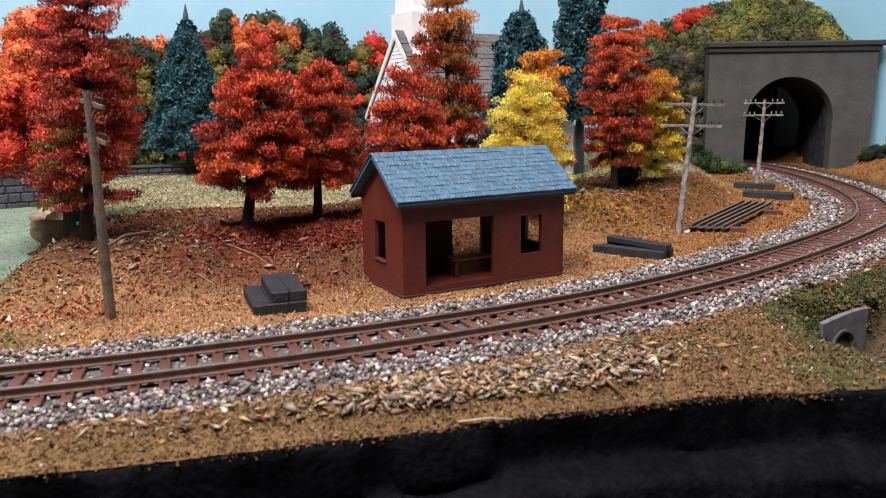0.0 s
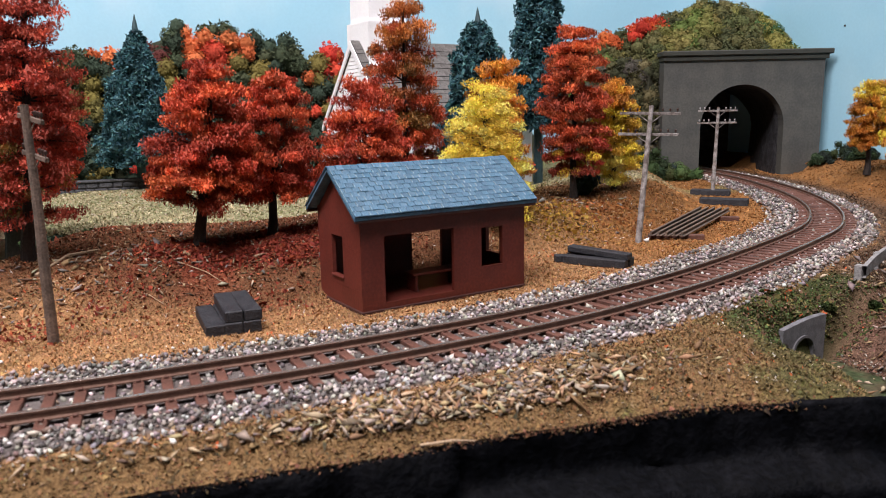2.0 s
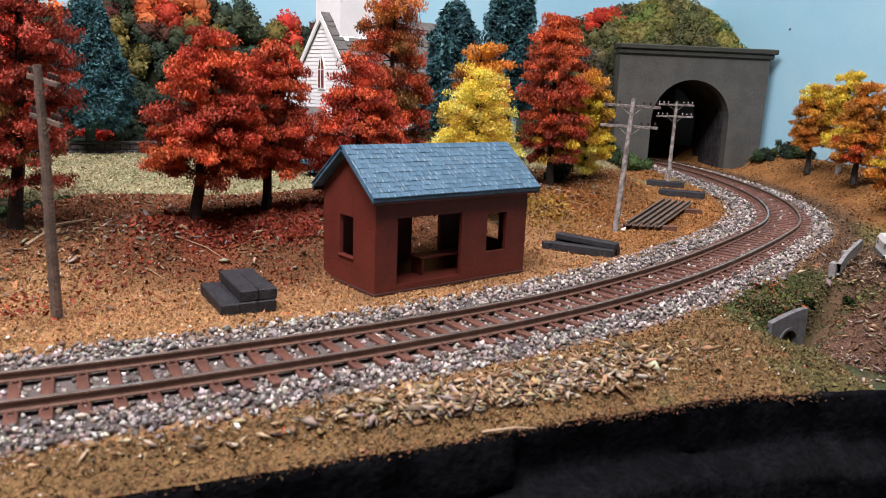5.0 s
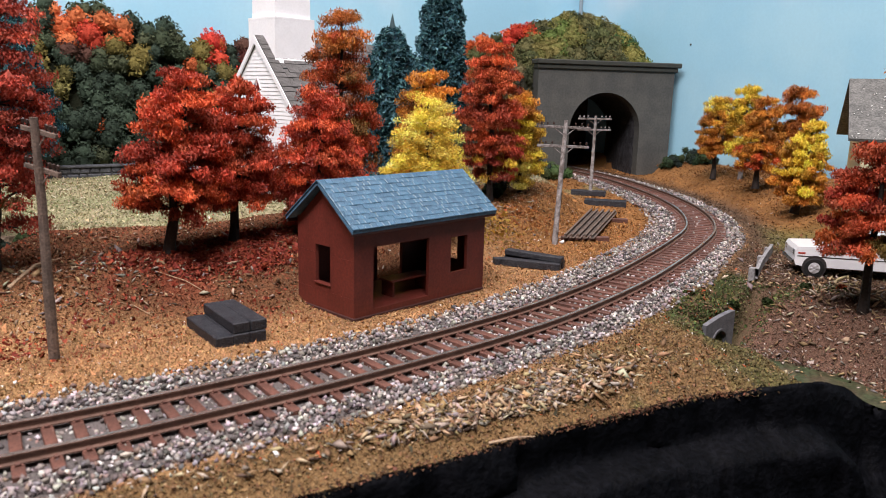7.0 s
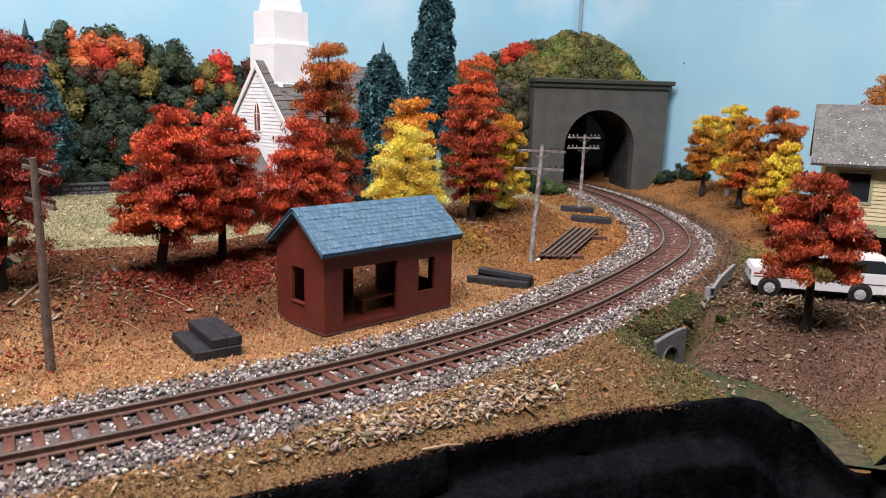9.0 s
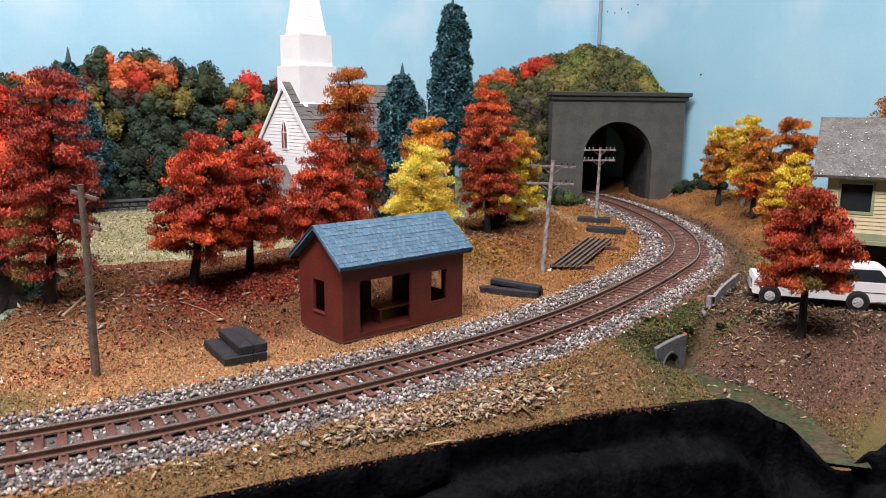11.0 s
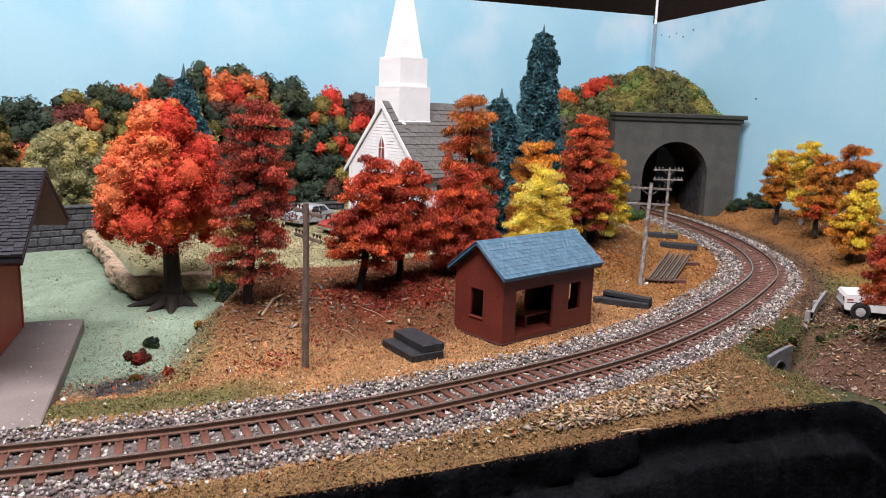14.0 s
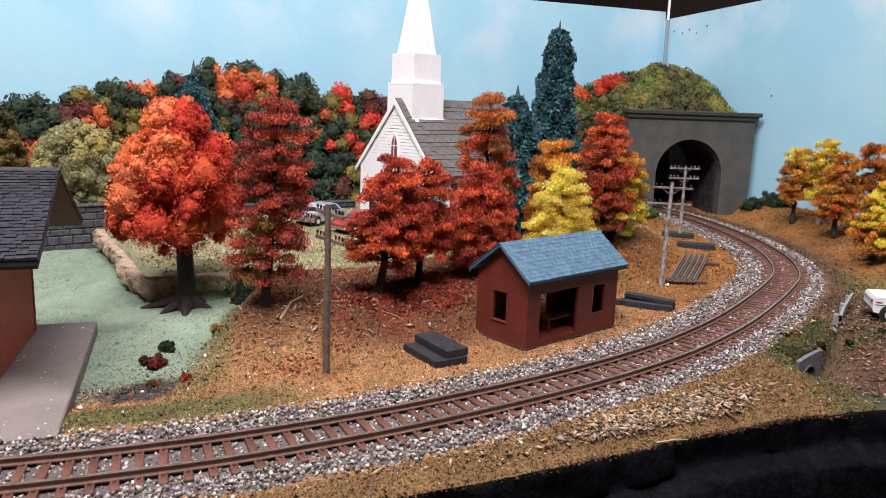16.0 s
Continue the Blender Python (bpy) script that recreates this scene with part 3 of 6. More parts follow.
def build_fascia():
    """The black rock face below the layout's front edge: broken courses that step out and down."""
    e = resample(spline(EDGE, 0.1), 0.22)
    t = np.gradient(e, axis=0)
    t /= np.linalg.norm(t, axis=1)[:, None]
    out = np.stack([t[:, 1], -t[:, 0]], 1)
    top = zones(e[:, 0], e[:, 1])[0]
    s = np.arange(len(e)) * 0.22
    vs = []
    steps = [(0.0, -0.04), (0.06, -0.10), (0.10, -0.3), (0.13, -0.6), (0.16, -0.9), (0.18, -1.12), (0.3, -1.16), (0.75, -1.22), (1.1, -1.3), (1.2, -1.45), (1.3, -2.0), (1.42, -2.8), (1.5, -3.6), (1.6, -4.4), (2.0, -4.8), (2.2, -5.6), (2.3, -8), (2.3, -14), (2.3, -30)]
    cuts = np.cumsum(rng.uniform(0.7, 2.3, 400))
    which = np.searchsorted(cuts, s)
    groove = np.exp(-(np.minimum(np.abs(s - cuts[which]), np.abs(s - cuts[np.maximum(which - 1, 0)])) / 0.13) ** 2)
    want = np.interp(e[:, 1], [4.6, 5.2, 5.9, 6.6, 7.3, 7.9, 9.4], [-2.3, -2.0, -1.35, -0.75, -0.2, 0.2, 0.1])
    lip = np.clip(want - top, 0, 1.6) * smooth01(14.0, 15.5, e[:, 0]) * smooth01(4.6, 5.0, e[:, 1])
    lip = lip + np.clip(-1.5 - top, 0, 1) * smooth01(19.3, 20.2, e[:, 0]) * (1 - smooth01(4.9, 5.3, e[:, 1]))
    rise_of = (0.0, 0.8, 1.0, 0.95, 0.75, 0.5, 0.3, 0.2, 0.1)
    for k, (o, dz) in enumerate(steps):
        tier = 0 if k < 6 else 1 if k < 10 else 2
        jump = np.random.default_rng(11 + tier).uniform(-0.14, 0.18, 402)[which]
        rough = (0.0 if k == 0 else 0.04 if k < 6 else 0.09) * (wobble(s, 3.0 * k + 0 * s, 0.5, 0.3 * k) + 0.9 * wobble(s, k + 0 * s, 0.17, 3.0 + k))
        blocks = 0.0 if k == 0 else (0.3 if k < 3 else 1.0) * (jump - 0.14 * groove)
        zz = top + dz + (0 if k < 4 else 0.12 * wobble(s, 0 * s, 1.3, 6.0))
        if k < len(rise_of):
            zz = zz + lip * rise_of[k]
        if k > 15:
            zz = np.full(len(e), dz + 0.0)
        p = e + out * (o + rough + blocks)[:, None]
        vs.append(np.stack([p[:, 0], p[:, 1], zz], 1))
    v = np.stack(vs, 1)
    n, m = v.shape[:2]
    k = (np.arange(n - 1)[:, None] * m + np.arange(m - 1)[None]).ravel()
    f = np.stack([k, k + 1, k + m + 1, k + m], 1)
    ob = new("rock_edge", shape("rock_edge", v.reshape(-1, 3), f, ROCK, smooth=False))
    tagged(ob, "black painted rock face along the layout's front edge", "rock face", kind="structure")


build_fascia()


def box_slab(name, x0, x1, y0, y1, z0, z1, mat, label, category, m=None):
    ob = part(name, Geo().box(x0, x1, y0, y1, z0, z1, 0, m), mat)
    return tagged(ob, label, category, kind="structure")


# backdrop boards, meeting in a corner
CORNER = (71.3, 54.2)
BACKTURN, RIGHTTURN = math.degrees(math.atan2(-0.272, 0.962)), 74.3
back_m = turn(CORNER[0], CORNER[1], 0, 0, 0, BACKTURN)
right_m = turn(CORNER[0], CORNER[1], 0, 0, 0, RIGHTTURN)
def board(name, far, rise, lift, y0, y1, m):
    """An upright board from the corner out to -far; its top edge slants by rise."""
    ob = part(name, Geo().prism([(-far, -6), (0, -6), (0, lift), (-far, lift + rise * far)], "y", y0, y1).turned(m), SKY)
    tagged(ob, "pale blue painted backdrop board with faint clouds", "backdrop", kind="structure")


board("backdrop_back", 125, -0.02, 23.4, 0, 0.6, back_m)
board("backdrop_right", 95, 0.045, 22.45, -0.6, 0, right_m)
# the dark room round the layout
box_slab("room_floor", -200, 200, -200, 200, -95, -93, ROOMWALL, "dark room floor", "floor")
box_slab("room_ceiling", -200, 200, -200, 200, 130, 132, ROOMCEIL, "pale room ceiling", "ceiling")
box_slab("room_wall_north", -200, 200, 198, 200, -93, 130, ROOMWALL, "dark brown room wall", "wall")
box_slab("room_wall_south", -200, 200, -200, -198, -93, 130, ROOMWALL, "dark brown room wall", "wall")
box_slab("room_wall_east", 198, 200, -198, 198, -93, 130, ROOMWALL, "dark brown room wall", "wall")
box_slab("room_wall_west", -200, -198, -198, 198, -93, 130, ROOMWALL, "dark brown room wall", "wall")


# ---- track ----
def rail_section(w0=0.055, foot=0.12, top=0.42, base=0.2):
    return [(-foot, base), (foot, base), (foot, base + 0.03), (0.03, base + 0.055), (0.03, top - 0.07), (w0, top - 0.055), (w0, top - 0.012), (w0 - 0.02, top), (-w0 + 0.02, top), (-w0, top - 0.012), (-w0, top - 0.055), (-0.03, top - 0.07), (-0.03, base + 0.055), (-foot, base + 0.03)]


track = thing("railway_track", (0, 0, 0), "curved single railway track with rust-brown rails and ties", "track")
gauge = 0.80
for side in (-1, 1):
    path = [(p[0] + side * gauge * n[0], p[1] + side * gauge * n[1], 0) for p, n in zip(LINE[::2], NOR[::2])]
    rail = part("rail", Geo().sweep(path, rail_section()), RAIL, track, "weathered steel rail with a bright worn head", tidy=False)
    part("rail_head", Geo().sweep(path, [(-0.048, 0.41), (0.048, 0.41), (0.04, 0.424), (-0.04, 0.424)]), RAILHEAD, rail, "bright worn running surface", tidy=False)
tie_geo = Geo().box(-0.125, 0.125, -1.4, 1.4, 0.02, 0.2, 0.02)
for s in (-1, 1):
    tie_geo.box(-0.1, 0.1, s * gauge - 0.2, s * gauge + 0.2, 0.2, 0.215, 0)
    for q in (-0.16, 0.16):
        tie_geo.box(-0.05, 0.05, s * gauge + q - 0.05, s * gauge + q + 0.05, 0.21, 0.27, 0.015)
tie_mesh = clean(shape("tie", tie_geo.v, tie_geo.f, TIE))
ties = resample(LINE, 0.62)
for i in range(1, len(ties) - 1):
    d = ties[i + 1] - ties[i - 1]
    ob = new("tie", tie_mesh)
    ob.parent = track
    ob.matrix_local = cm_pose(ties[i][0] + random.uniform(-0.03, 0.03), ties[i][1], 0, rz=math.degrees(math.atan2(d[1], d[0])) + random.uniform(-1.2, 1.2))


def ballast():
    sets = []
    for lo, hi, per, size in ((-60, 34, 72, 0.142), (34, 80, 26, 0.19)):
        use = np.where((LINE[:, 0] > lo) & (LINE[:, 0] <= hi))[0]
        n = int(len(use) * 0.2 * 5.6 * per)
        i = use[rng.integers(0, len(use), n)]
        off = rng.normal(0, 1, n) * 1.55
        off = np.where(np.abs(off) > 3.2, rng.uniform(-2.6, 3.0, n), off)
        off = np.where(rng.random(n) < 0.4, rng.uniform(1.0, 3.05, n) * rng.choice([-1, 1], n), off)
        off = np.where(off < -2.55 - 0.2 * wobble(LINE[i, 0], LINE[i, 1], 1.5), rng.uniform(-2.3, -1.0, n), off)
        x = LINE[i, 0] + NOR[i, 0] * off + TAN[i, 0] * rng.uniform(-0.1, 0.1, n)
        y = LINE[i, 1] + NOR[i, 1] * off + TAN[i, 1] * rng.uniform(-0.1, 0.1, n)
        clear = np.abs(np.abs(off) - gauge) > 0.14
        x, y, off = x[clear], y[clear], off[clear]
        n = len(x)
        z = zones(x, y)[0] + np.where(np.abs(off) < 1.4, rng.uniform(-0.09, 0.05, n), rng.uniform(-0.02, 0.13, n))
        cols = 0.8 * palette([(0.12, 0.105, 0.10), (0.22, 0.20, 0.19), (0.36, 0.33, 0.315), (0.50, 0.46, 0.43), (0.68, 0.64, 0.60), (0.28, 0.20, 0.165), (0.38, 0.33, 0.30), (0.12, 0.105, 0.10), (0.30, 0.27, 0.26)], n, 0.25)
        sets.append(grains(np.stack([x, y, z], 1), rng.uniform(0.55, 1.5, n) * size, cols))
    scatter("ballast", joined(*sets), BALLAST, "loose grey, white and brown ballast stones", "ballast")


ballast()


def litter():
    """Leaf flakes and crumbs over the ground, denser in the near part."""
    sets = []
    for n, x0, x1, y0, y1, size in ((620000, -11, 36, 5, 36, 0.030), (80000, -12, 72, 6, 62, 0.09)):
        x, y = rng.uniform(x0, x1, n), rng.uniform(y0, y1, n)
        k = nearest(x, y, EDGELINE)
        t = np.gradient(EDGELINE, axis=0)[k]
        inside = ((x - EDGELINE[k, 0]) * -t[:, 1] + (y - EDGELINE[k, 1]) * t[:, 0]) > 0.02
        x, y = x[inside], y[inside]
        z, d, dc, land, mound, plateau = zones(x, y)
        keep = (np.where(d < 0, -d + 0.35, d) > 2.75 + rng.normal(0, 0.2, len(x))) & ((dc > 1.1) | (x < 16) | (y > 13.6)) & ~((land < 0.5) & (d > 8) & (rng.random(len(x)) < 0.93)) & ~((plateau > 0.9) & (rng.random(len(x)) < 0.5))
        x, y, z, d, land, plateau = x[keep], y[keep], z[keep], d[keep], land[keep], plateau[keep]
        n = len(x)
        cols = cover(x, y) * rng.uniform(0.35, 1.75, (n, 1)) * rng.uniform(0.88, 1.12, (n, 3))
        pick = rng.random(n)
        cols[pick < 0.012] = (0.60, 0.56, 0.50)
        cols[(pick > 0.02) & (pick < 0.032)] = (0.45, 0.10, 0.035)
        cols[(pick > 0.05) & (pick < 0.09) & (d > 6)] = (0.36, 0.26, 0.16)
        cols[(pick > 0.2) & (pick < 0.36) & (d > 5.0) & (x < 20) & (plateau < 0.5)] = (0.24, 0.062, 0.03)
        cols[(pick > 0.3) & (pick < 0.36) & (d < -3) & (x > 21)] = (0.32, 0.25, 0.19)
        cols[(pick > 0.6) & (pick < 0.75) & (d < -3) & (x > 21)] = (0.07, 0.045, 0.03)
        cols[(pick > 0.8) & (pick < 0.86) & (d < -3) & (x > 21)] = (0.20, 0.085, 0.05)
        cols[(pick > 0.4) & (pick < 0.46) & (d < -2.6) & (x < 22)] = (0.30, 0.21, 0.11)
        cols[(pick > 0.5) & (pick < 0.60) & (d < -2.6) & (x < 22)] = (0.05, 0.045, 0.025)
        sets.append(flakes(np.stack([x, y, z + 0.03], 1), np.minimum(rng.gamma(2.2, size / 2.2, n), 0.05 + 0.5 * size) * np.where(rng.random(n) < 0.06, 2.0, 1.0) * np.where(d > 6, 1.2, np.where((d < -3.5) & (x > 22), 1.15, 1.0)) + 0.022, rng.uniform(1.0, 3.2, n), np.clip(cols, 0.004, 0.9), flat=0.45, bend=0.4))
    # wood chips heaped along the front berm, and bark shards on the tree bank
    for n, cx, cy, sx, sy, a in ((900, 6.6, 12.6, 1.0, 0.5, -0.2), (700, 9.0, 12.1, 1.5, 0.45, -0.1), (520, 11.3, 12.2, 1.5, 0.5, -0.1), (300, 8.0, 11.7, 1.6, 0.35, -0.3), (160, 3.5, 13.6, 2.4, 0.35, -0.3), (420, 4.6, 27.2, 3.0, 1.2, 0.1), (420, 10.5, 27.0, 3.0, 1.5, 0.1), (300, 24.0, 27.0, 4.0, 1.3, 0.1), (600, 26.5, 10.5, 2.5, 1.4, 0), (500, 31.0, 12.0, 2.5, 1.6, 0)):
        u, w = rng.normal(0, sx, n), rng.normal(0, sy, n)
        x, y = cx + u * math.cos(a) - w * math.sin(a), cy + u * math.sin(a) + w * math.cos(a)
        k = nearest(x, y, EDGELINE)
        t = np.gradient(EDGELINE, axis=0)[k]
        ok = (((x - EDGELINE[k, 0]) * -t[:, 1] + (y - EDGELINE[k, 1]) * t[:, 0]) > 0.1) & (np.abs(lateral(x, y)) > 2.5)
        x, y = x[ok], y[ok]
        n = len(x)
        cols = palette([(0.36, 0.25, 0.14), (0.43, 0.32, 0.20), (0.27, 0.17, 0.09), (0.18, 0.11, 0.06), (0.42, 0.36, 0.28), (0.22, 0.19, 0.17), (0.12, 0.085, 0.055)], n, 0.25)
        if cy > 20:
            cols = cols * 0.75
        sets.append(chips(np.stack([x, y, zones(x, y)[0] + rng.uniform(0.02, 0.16 if cy < 20 else 0.08, n)], 1), rng.gamma(3, 0.06, n) + 0.08, rng.uniform(2.0, 5.2, n), cols))
    scatter("leaf_litter", joined(*sets), FLAKE, "tan, rust and brown leaf litter, bark shards and wood chips", "leaf litter")
    sets = []

    def sow(x, y, size, cols, up=0.02):
        z, d, dc, land, mound, plateau = zones(x, y)
        k = nearest(x, y, EDGELINE)
        t = np.gradient(EDGELINE, axis=0)[k]
        ok = ((((x - EDGELINE[k, 0]) * -t[:, 1] + (y - EDGELINE[k, 1]) * t[:, 0]) > 0.05) & (np.where(d < 0, -d + 0.35, d) > 2.8) & ((dc > 1.0) | (x < 16) | (y > 13.6)))
        n = int(ok.sum())
        sets.append(flakes(np.stack([x, y, z + up], 1)[ok], rng.gamma(3, size / 3, n) * 0.85 + 0.02, rng.uniform(0.8, 1.8, n), np.clip(cols[ok], 0.003, 0.9), bend=0.6))
    # fuzzy moss on the front berm
    n = 90000
    x, y = rng.uniform(-10, 24, n), rng.uniform(6, 24, n)
    keep = lateral(x, y) < -2.2
    x, y = x[keep], y[keep]
    sow(x, y, 0.045, cover(x, y) * rng.uniform(0.4, 1.7, (len(x), 1)) * rng.uniform(0.85, 1.15, (len(x), 3)), rng.uniform(0.0, 0.07, len(x)))
    n = 26000
    x, y = rng.uniform(-10, 36, n), rng.uniform(6, 32, n)
    cols = cover(x, y) * rng.uniform(0.5, 1.8, (n, 1))
    cols[rng.random(n) < 0.03] = (0.7, 0.66, 0.58)
    sow(x, y, 0.05, cols)
    # fluffy red leaf drifts round the maples' feet
    for m, cx, cy, r in ((6500, 8.1, 26.4, 0.8), (3500, 6.6, 27.4, 0.8), (3500, 10.6, 27.0, 0.9), (3000, 11.6, 28.2, 0.9), (1800, 10.2, 25.6, 0.7), (250, 4.3, 25.4, 0.9), (250, 1.0, 24.5, 0.9), (800, 13.6, 26.2, 0.9), (200, 8.0, 23.6, 0.8)):
        x, y = rng.normal(cx, r, m), rng.normal(cy, r * 0.55, m)
        sow(x, y, 0.10, palette([(0.27, 0.05, 0.028), (0.22, 0.038, 0.022), (0.34, 0.085, 0.04), (0.17, 0.03, 0.02)], m, 0.3), 0.05)
    # coarse crumbs over the far orange banks
    n = 40000
    x, y = rng.uniform(34, 66, n), rng.uniform(16, 46, n)
    sow(x, y, 0.10, cover(x, y) * rng.uniform(0.4, 1.8, (n, 1)))
    # gold and rust drifts under the trees farther along
    for m, cx, cy, r, c in ((1300, 23.5, 26.6, 1.5, [(0.32, 0.19, 0.035), (0.38, 0.23, 0.04)]), (900, 28.0, 27.4, 1.5, [(0.28, 0.11, 0.03), (0.22, 0.08, 0.025)])):
        x, y = rng.normal(cx, r, m), rng.normal(cy, r * 0.6, m)
        sow(x, y, 0.12, palette(c, m, 0.3), 0.05)
    # straw-coloured grit on the church lot, mint grit on the green water
    n = 90000
    x, y = rng.uniform(1, 42, n), rng.uniform(33, 61, n)
    w = zones(x, y)
    keep = (w[5] > 0.9) | ((w[1] > 16.5) & (x > 7))
    x, y = x[keep], y[keep]
    sow(x, y, 0.07, palette([(0.40, 0.35, 0.22), (0.32, 0.29, 0.17), (0.50, 0.44, 0.31), (0.17, 0.19, 0.09), (0.24, 0.25, 0.14), (0.20, 0.17, 0.09)], len(x), 0.3), 0.03)
    n = 60000
    x, y = rng.uniform(-9, 6, n), rng.uniform(25, 57, n)
    w = zones(x, y)
    keep = (w[3] < 0.4) & (w[1] > 6.5)
    x, y = x[keep], y[keep]
    sow(x, y, 0.035, palette([(0.24, 0.33, 0.25), (0.29, 0.38, 0.30), (0.20, 0.28, 0.21), (0.34, 0.42, 0.34), (0.13, 0.17, 0.11), (0.10, 0.13, 0.08)], len(x), 0.2), 0.0)
    # specks drifted onto the green water by the platform
    m = 1500
    x, y = rng.normal(-3.0, 1.3, m), rng.normal(26.6, 1.2, m)
    sow(x, y, 0.06, palette([(0.07, 0.08, 0.05), (0.12, 0.11, 0.05), (0.05, 0.05, 0.055), (0.22, 0.09, 0.04), (0.16, 0.17, 0.09)], m, 0.3))
    # low leafy ground cover round the culvert, pale grit along the creek, frayed turf at the rim
    line = resample(spline([(19.4, 12.7), (20.9, 14.0), (22.3, 14.5), (24.4, 13.6), (26.0, 12.9), (27.4, 11.9), (28.4, 10.8)], 0.1), 0.1)
    line = np.concatenate([line, resample(np.array([(21.4, 13.75), (23.4, 13.75), (23.2, 14.2), (21.6, 14.2)]), 0.1)])
    m = 12000
    k = rng.integers(0, len(line), m)
    off = rng.normal(0, 0.42, (m, 2))
    heap = np.exp(-(off ** 2).sum(1) / 0.2) * (0.55 + 0.45 * wobble(line[k, 0], line[k, 1], 0.7))
    x, y = line[k, 0] + off[:, 0], line[k, 1] + off[:, 1]
    cols = palette([(0.08, 0.115, 0.035), (0.11, 0.13, 0.045), (0.05, 0.075, 0.025), (0.14, 0.09, 0.05), (0.16, 0.14, 0.05), (0.11, 0.065, 0.04)], m, 0.3)
    cols[rng.random(m) < 0.02] = (0.45, 0.10, 0.04)
    sow(x, y, 0.08, cols, rng.uniform(0.0, 0.15, m) * np.clip(heap, 0.05, 1))
    m = 3500
    k = rng.integers(0, len(CREEKLINE), m)
    a = rng.uniform(0, 6.28, m)
    x, y = CREEKLINE[k, 0] + np.cos(a) * rng.normal(1.35, 0.2, m), CREEKLINE[k, 1] + np.sin(a) * rng.normal(1.35, 0.2, m)
    sow(x, y, 0.06, palette([(0.10, 0.075, 0.05), (0.06, 0.07, 0.03), (0.16, 0.12, 0.085), (0.05, 0.05, 0.03)], m, 0.25))
    m = 380
    k = rng.integers(0, len(CREEKLINE), m)
    x, y = CREEKLINE[k, 0] + rng.normal(1.35, 0.25, m), CREEKLINE[k, 1] + rng.normal(0, 0.3, m)
    sow(x, y, 0.08, palette([(0.34, 0.31, 0.28), (0.22, 0.19, 0.16), (0.45, 0.42, 0.38)], m, 0.25))
    rim = EDGELINE[(EDGELINE[:, 0] > -9) & (EDGELINE[:, 0] < 16.4)]
    m = 9000
    k = rng.integers(0, len(rim), m)
    x, y = rim[k, 0] + rng.normal(0, 0.05, m), rim[k, 1] + rng.normal(0.05, 0.06, m)
    cols = palette([(0.15, 0.065, 0.035), (0.11, 0.06, 0.03), (0.19, 0.09, 0.05), (0.03, 0.02, 0.015), (0.08, 0.06, 0.03)], m, 0.3)
    sets.append(flakes(np.stack([x, y, zones(rim[k, 0], rim[k, 1])[0] + rng.normal(-0.03, 0.045, m)], 1), rng.gamma(3, 0.012, m) + 0.02, rng.uniform(0.8, 2.0, m), cols, bend=0.6))
    scatter("turf_crumbs", joined(*sets), FLAKE, "coarse turf crumbs, red leaf drifts and pale grit", "turf")


litter()

# creek of clear resin
water = Geo()
path = CREEKLINE[(CREEKLINE[:, 0] > 18.7)]
vs = []
for i, p in enumerate(path):
    d = path[min(i + 1, len(path) - 1)] - path[max(i - 1, 0)]
    s = np.array([-d[1], d[0]]) / np.linalg.norm(d)
    for o in np.linspace(-1.75, 1.75, 9):
        q = p + s * o
        vs.append((max(q[0], 18.98), q[1], -2.08 + 0.006 * math.sin(2.1 * q[0] + 1.3 * q[1])))
water.add(vs, [(i * 9 + k, (i + 1) * 9 + k, (i + 1) * 9 + k + 1, i * 9 + k + 1) for i in range(len(path) - 1) for k in range(8)])
tagged(part("creek_water", water, WATER, smooth=True), "shallow glossy green-brown creek", "water", kind="structure")


# ---- tunnel portal ----
PU = np.array([0.827, -0.562])
portal = thing("tunnel_portal", (52.97, 46.78, 0), "dark grey concrete tunnel portal with a stepped cornice", "tunnel portal", rz=math.degrees(math.atan2(PU[1], PU[0])))
W, TOP, AX, AR, SP = 15.15, 10.25, 8.1, 3.72, 4.42
arc = [(AX + AR * math.cos(a), SP + AR * math.sin(a)) for a in np.linspace(math.pi, 0, 25)]
face = Geo()
face.box(0.95, AX - AR, 0, 1.1, -1.5, TOP, 0)
face.box(AX + AR, W, 0, 1.1, -1.5, TOP, 0)
for (x0, z0), (x1, z1) in zip(arc, arc[1:]):
    face.add([(x0, 0, z0), (x1, 0, z1), (x1, 0, TOP), (x0, 0, TOP), (x0, 1.1, z0), (x1, 1.1, z1), (x1, 1.1, TOP), (x0, 1.1, TOP)], [(0, 1, 2, 3), (7, 6, 5, 4), (0, 4, 5, 1), (3, 2, 6, 7)])
part("headwall", face, CONCRETE, portal)
part("side_wall", Geo().box(0.95, 1.6, 1.1, 2.6, -1.5, TOP, 0.05), CONCRETE, portal)
part("side_wall", Geo().box(W - 0.8, W, 1.1, 3.0, -1.5, TOP, 0.05), CONCRETE, portal)
part("cornice", Geo().box(0.83, W + 0.25, -0.22, 1.3, TOP, TOP + 0.42, 0.05), CORNICE, portal, "dark lower cornice")
part("cornice", Geo().box(0.7, W + 0.55, -0.42, 1.6, TOP + 0.42, TOP + 0.88, 0.08), CORNICE, portal, "dark projecting top cornice")
lining = Geo()
outline = [(AX - AR, -1.4), (AX - AR, SP)] + arc[1:-1] + [(AX + AR, SP), (AX + AR, -1.4)]
rows = 16
vs = []
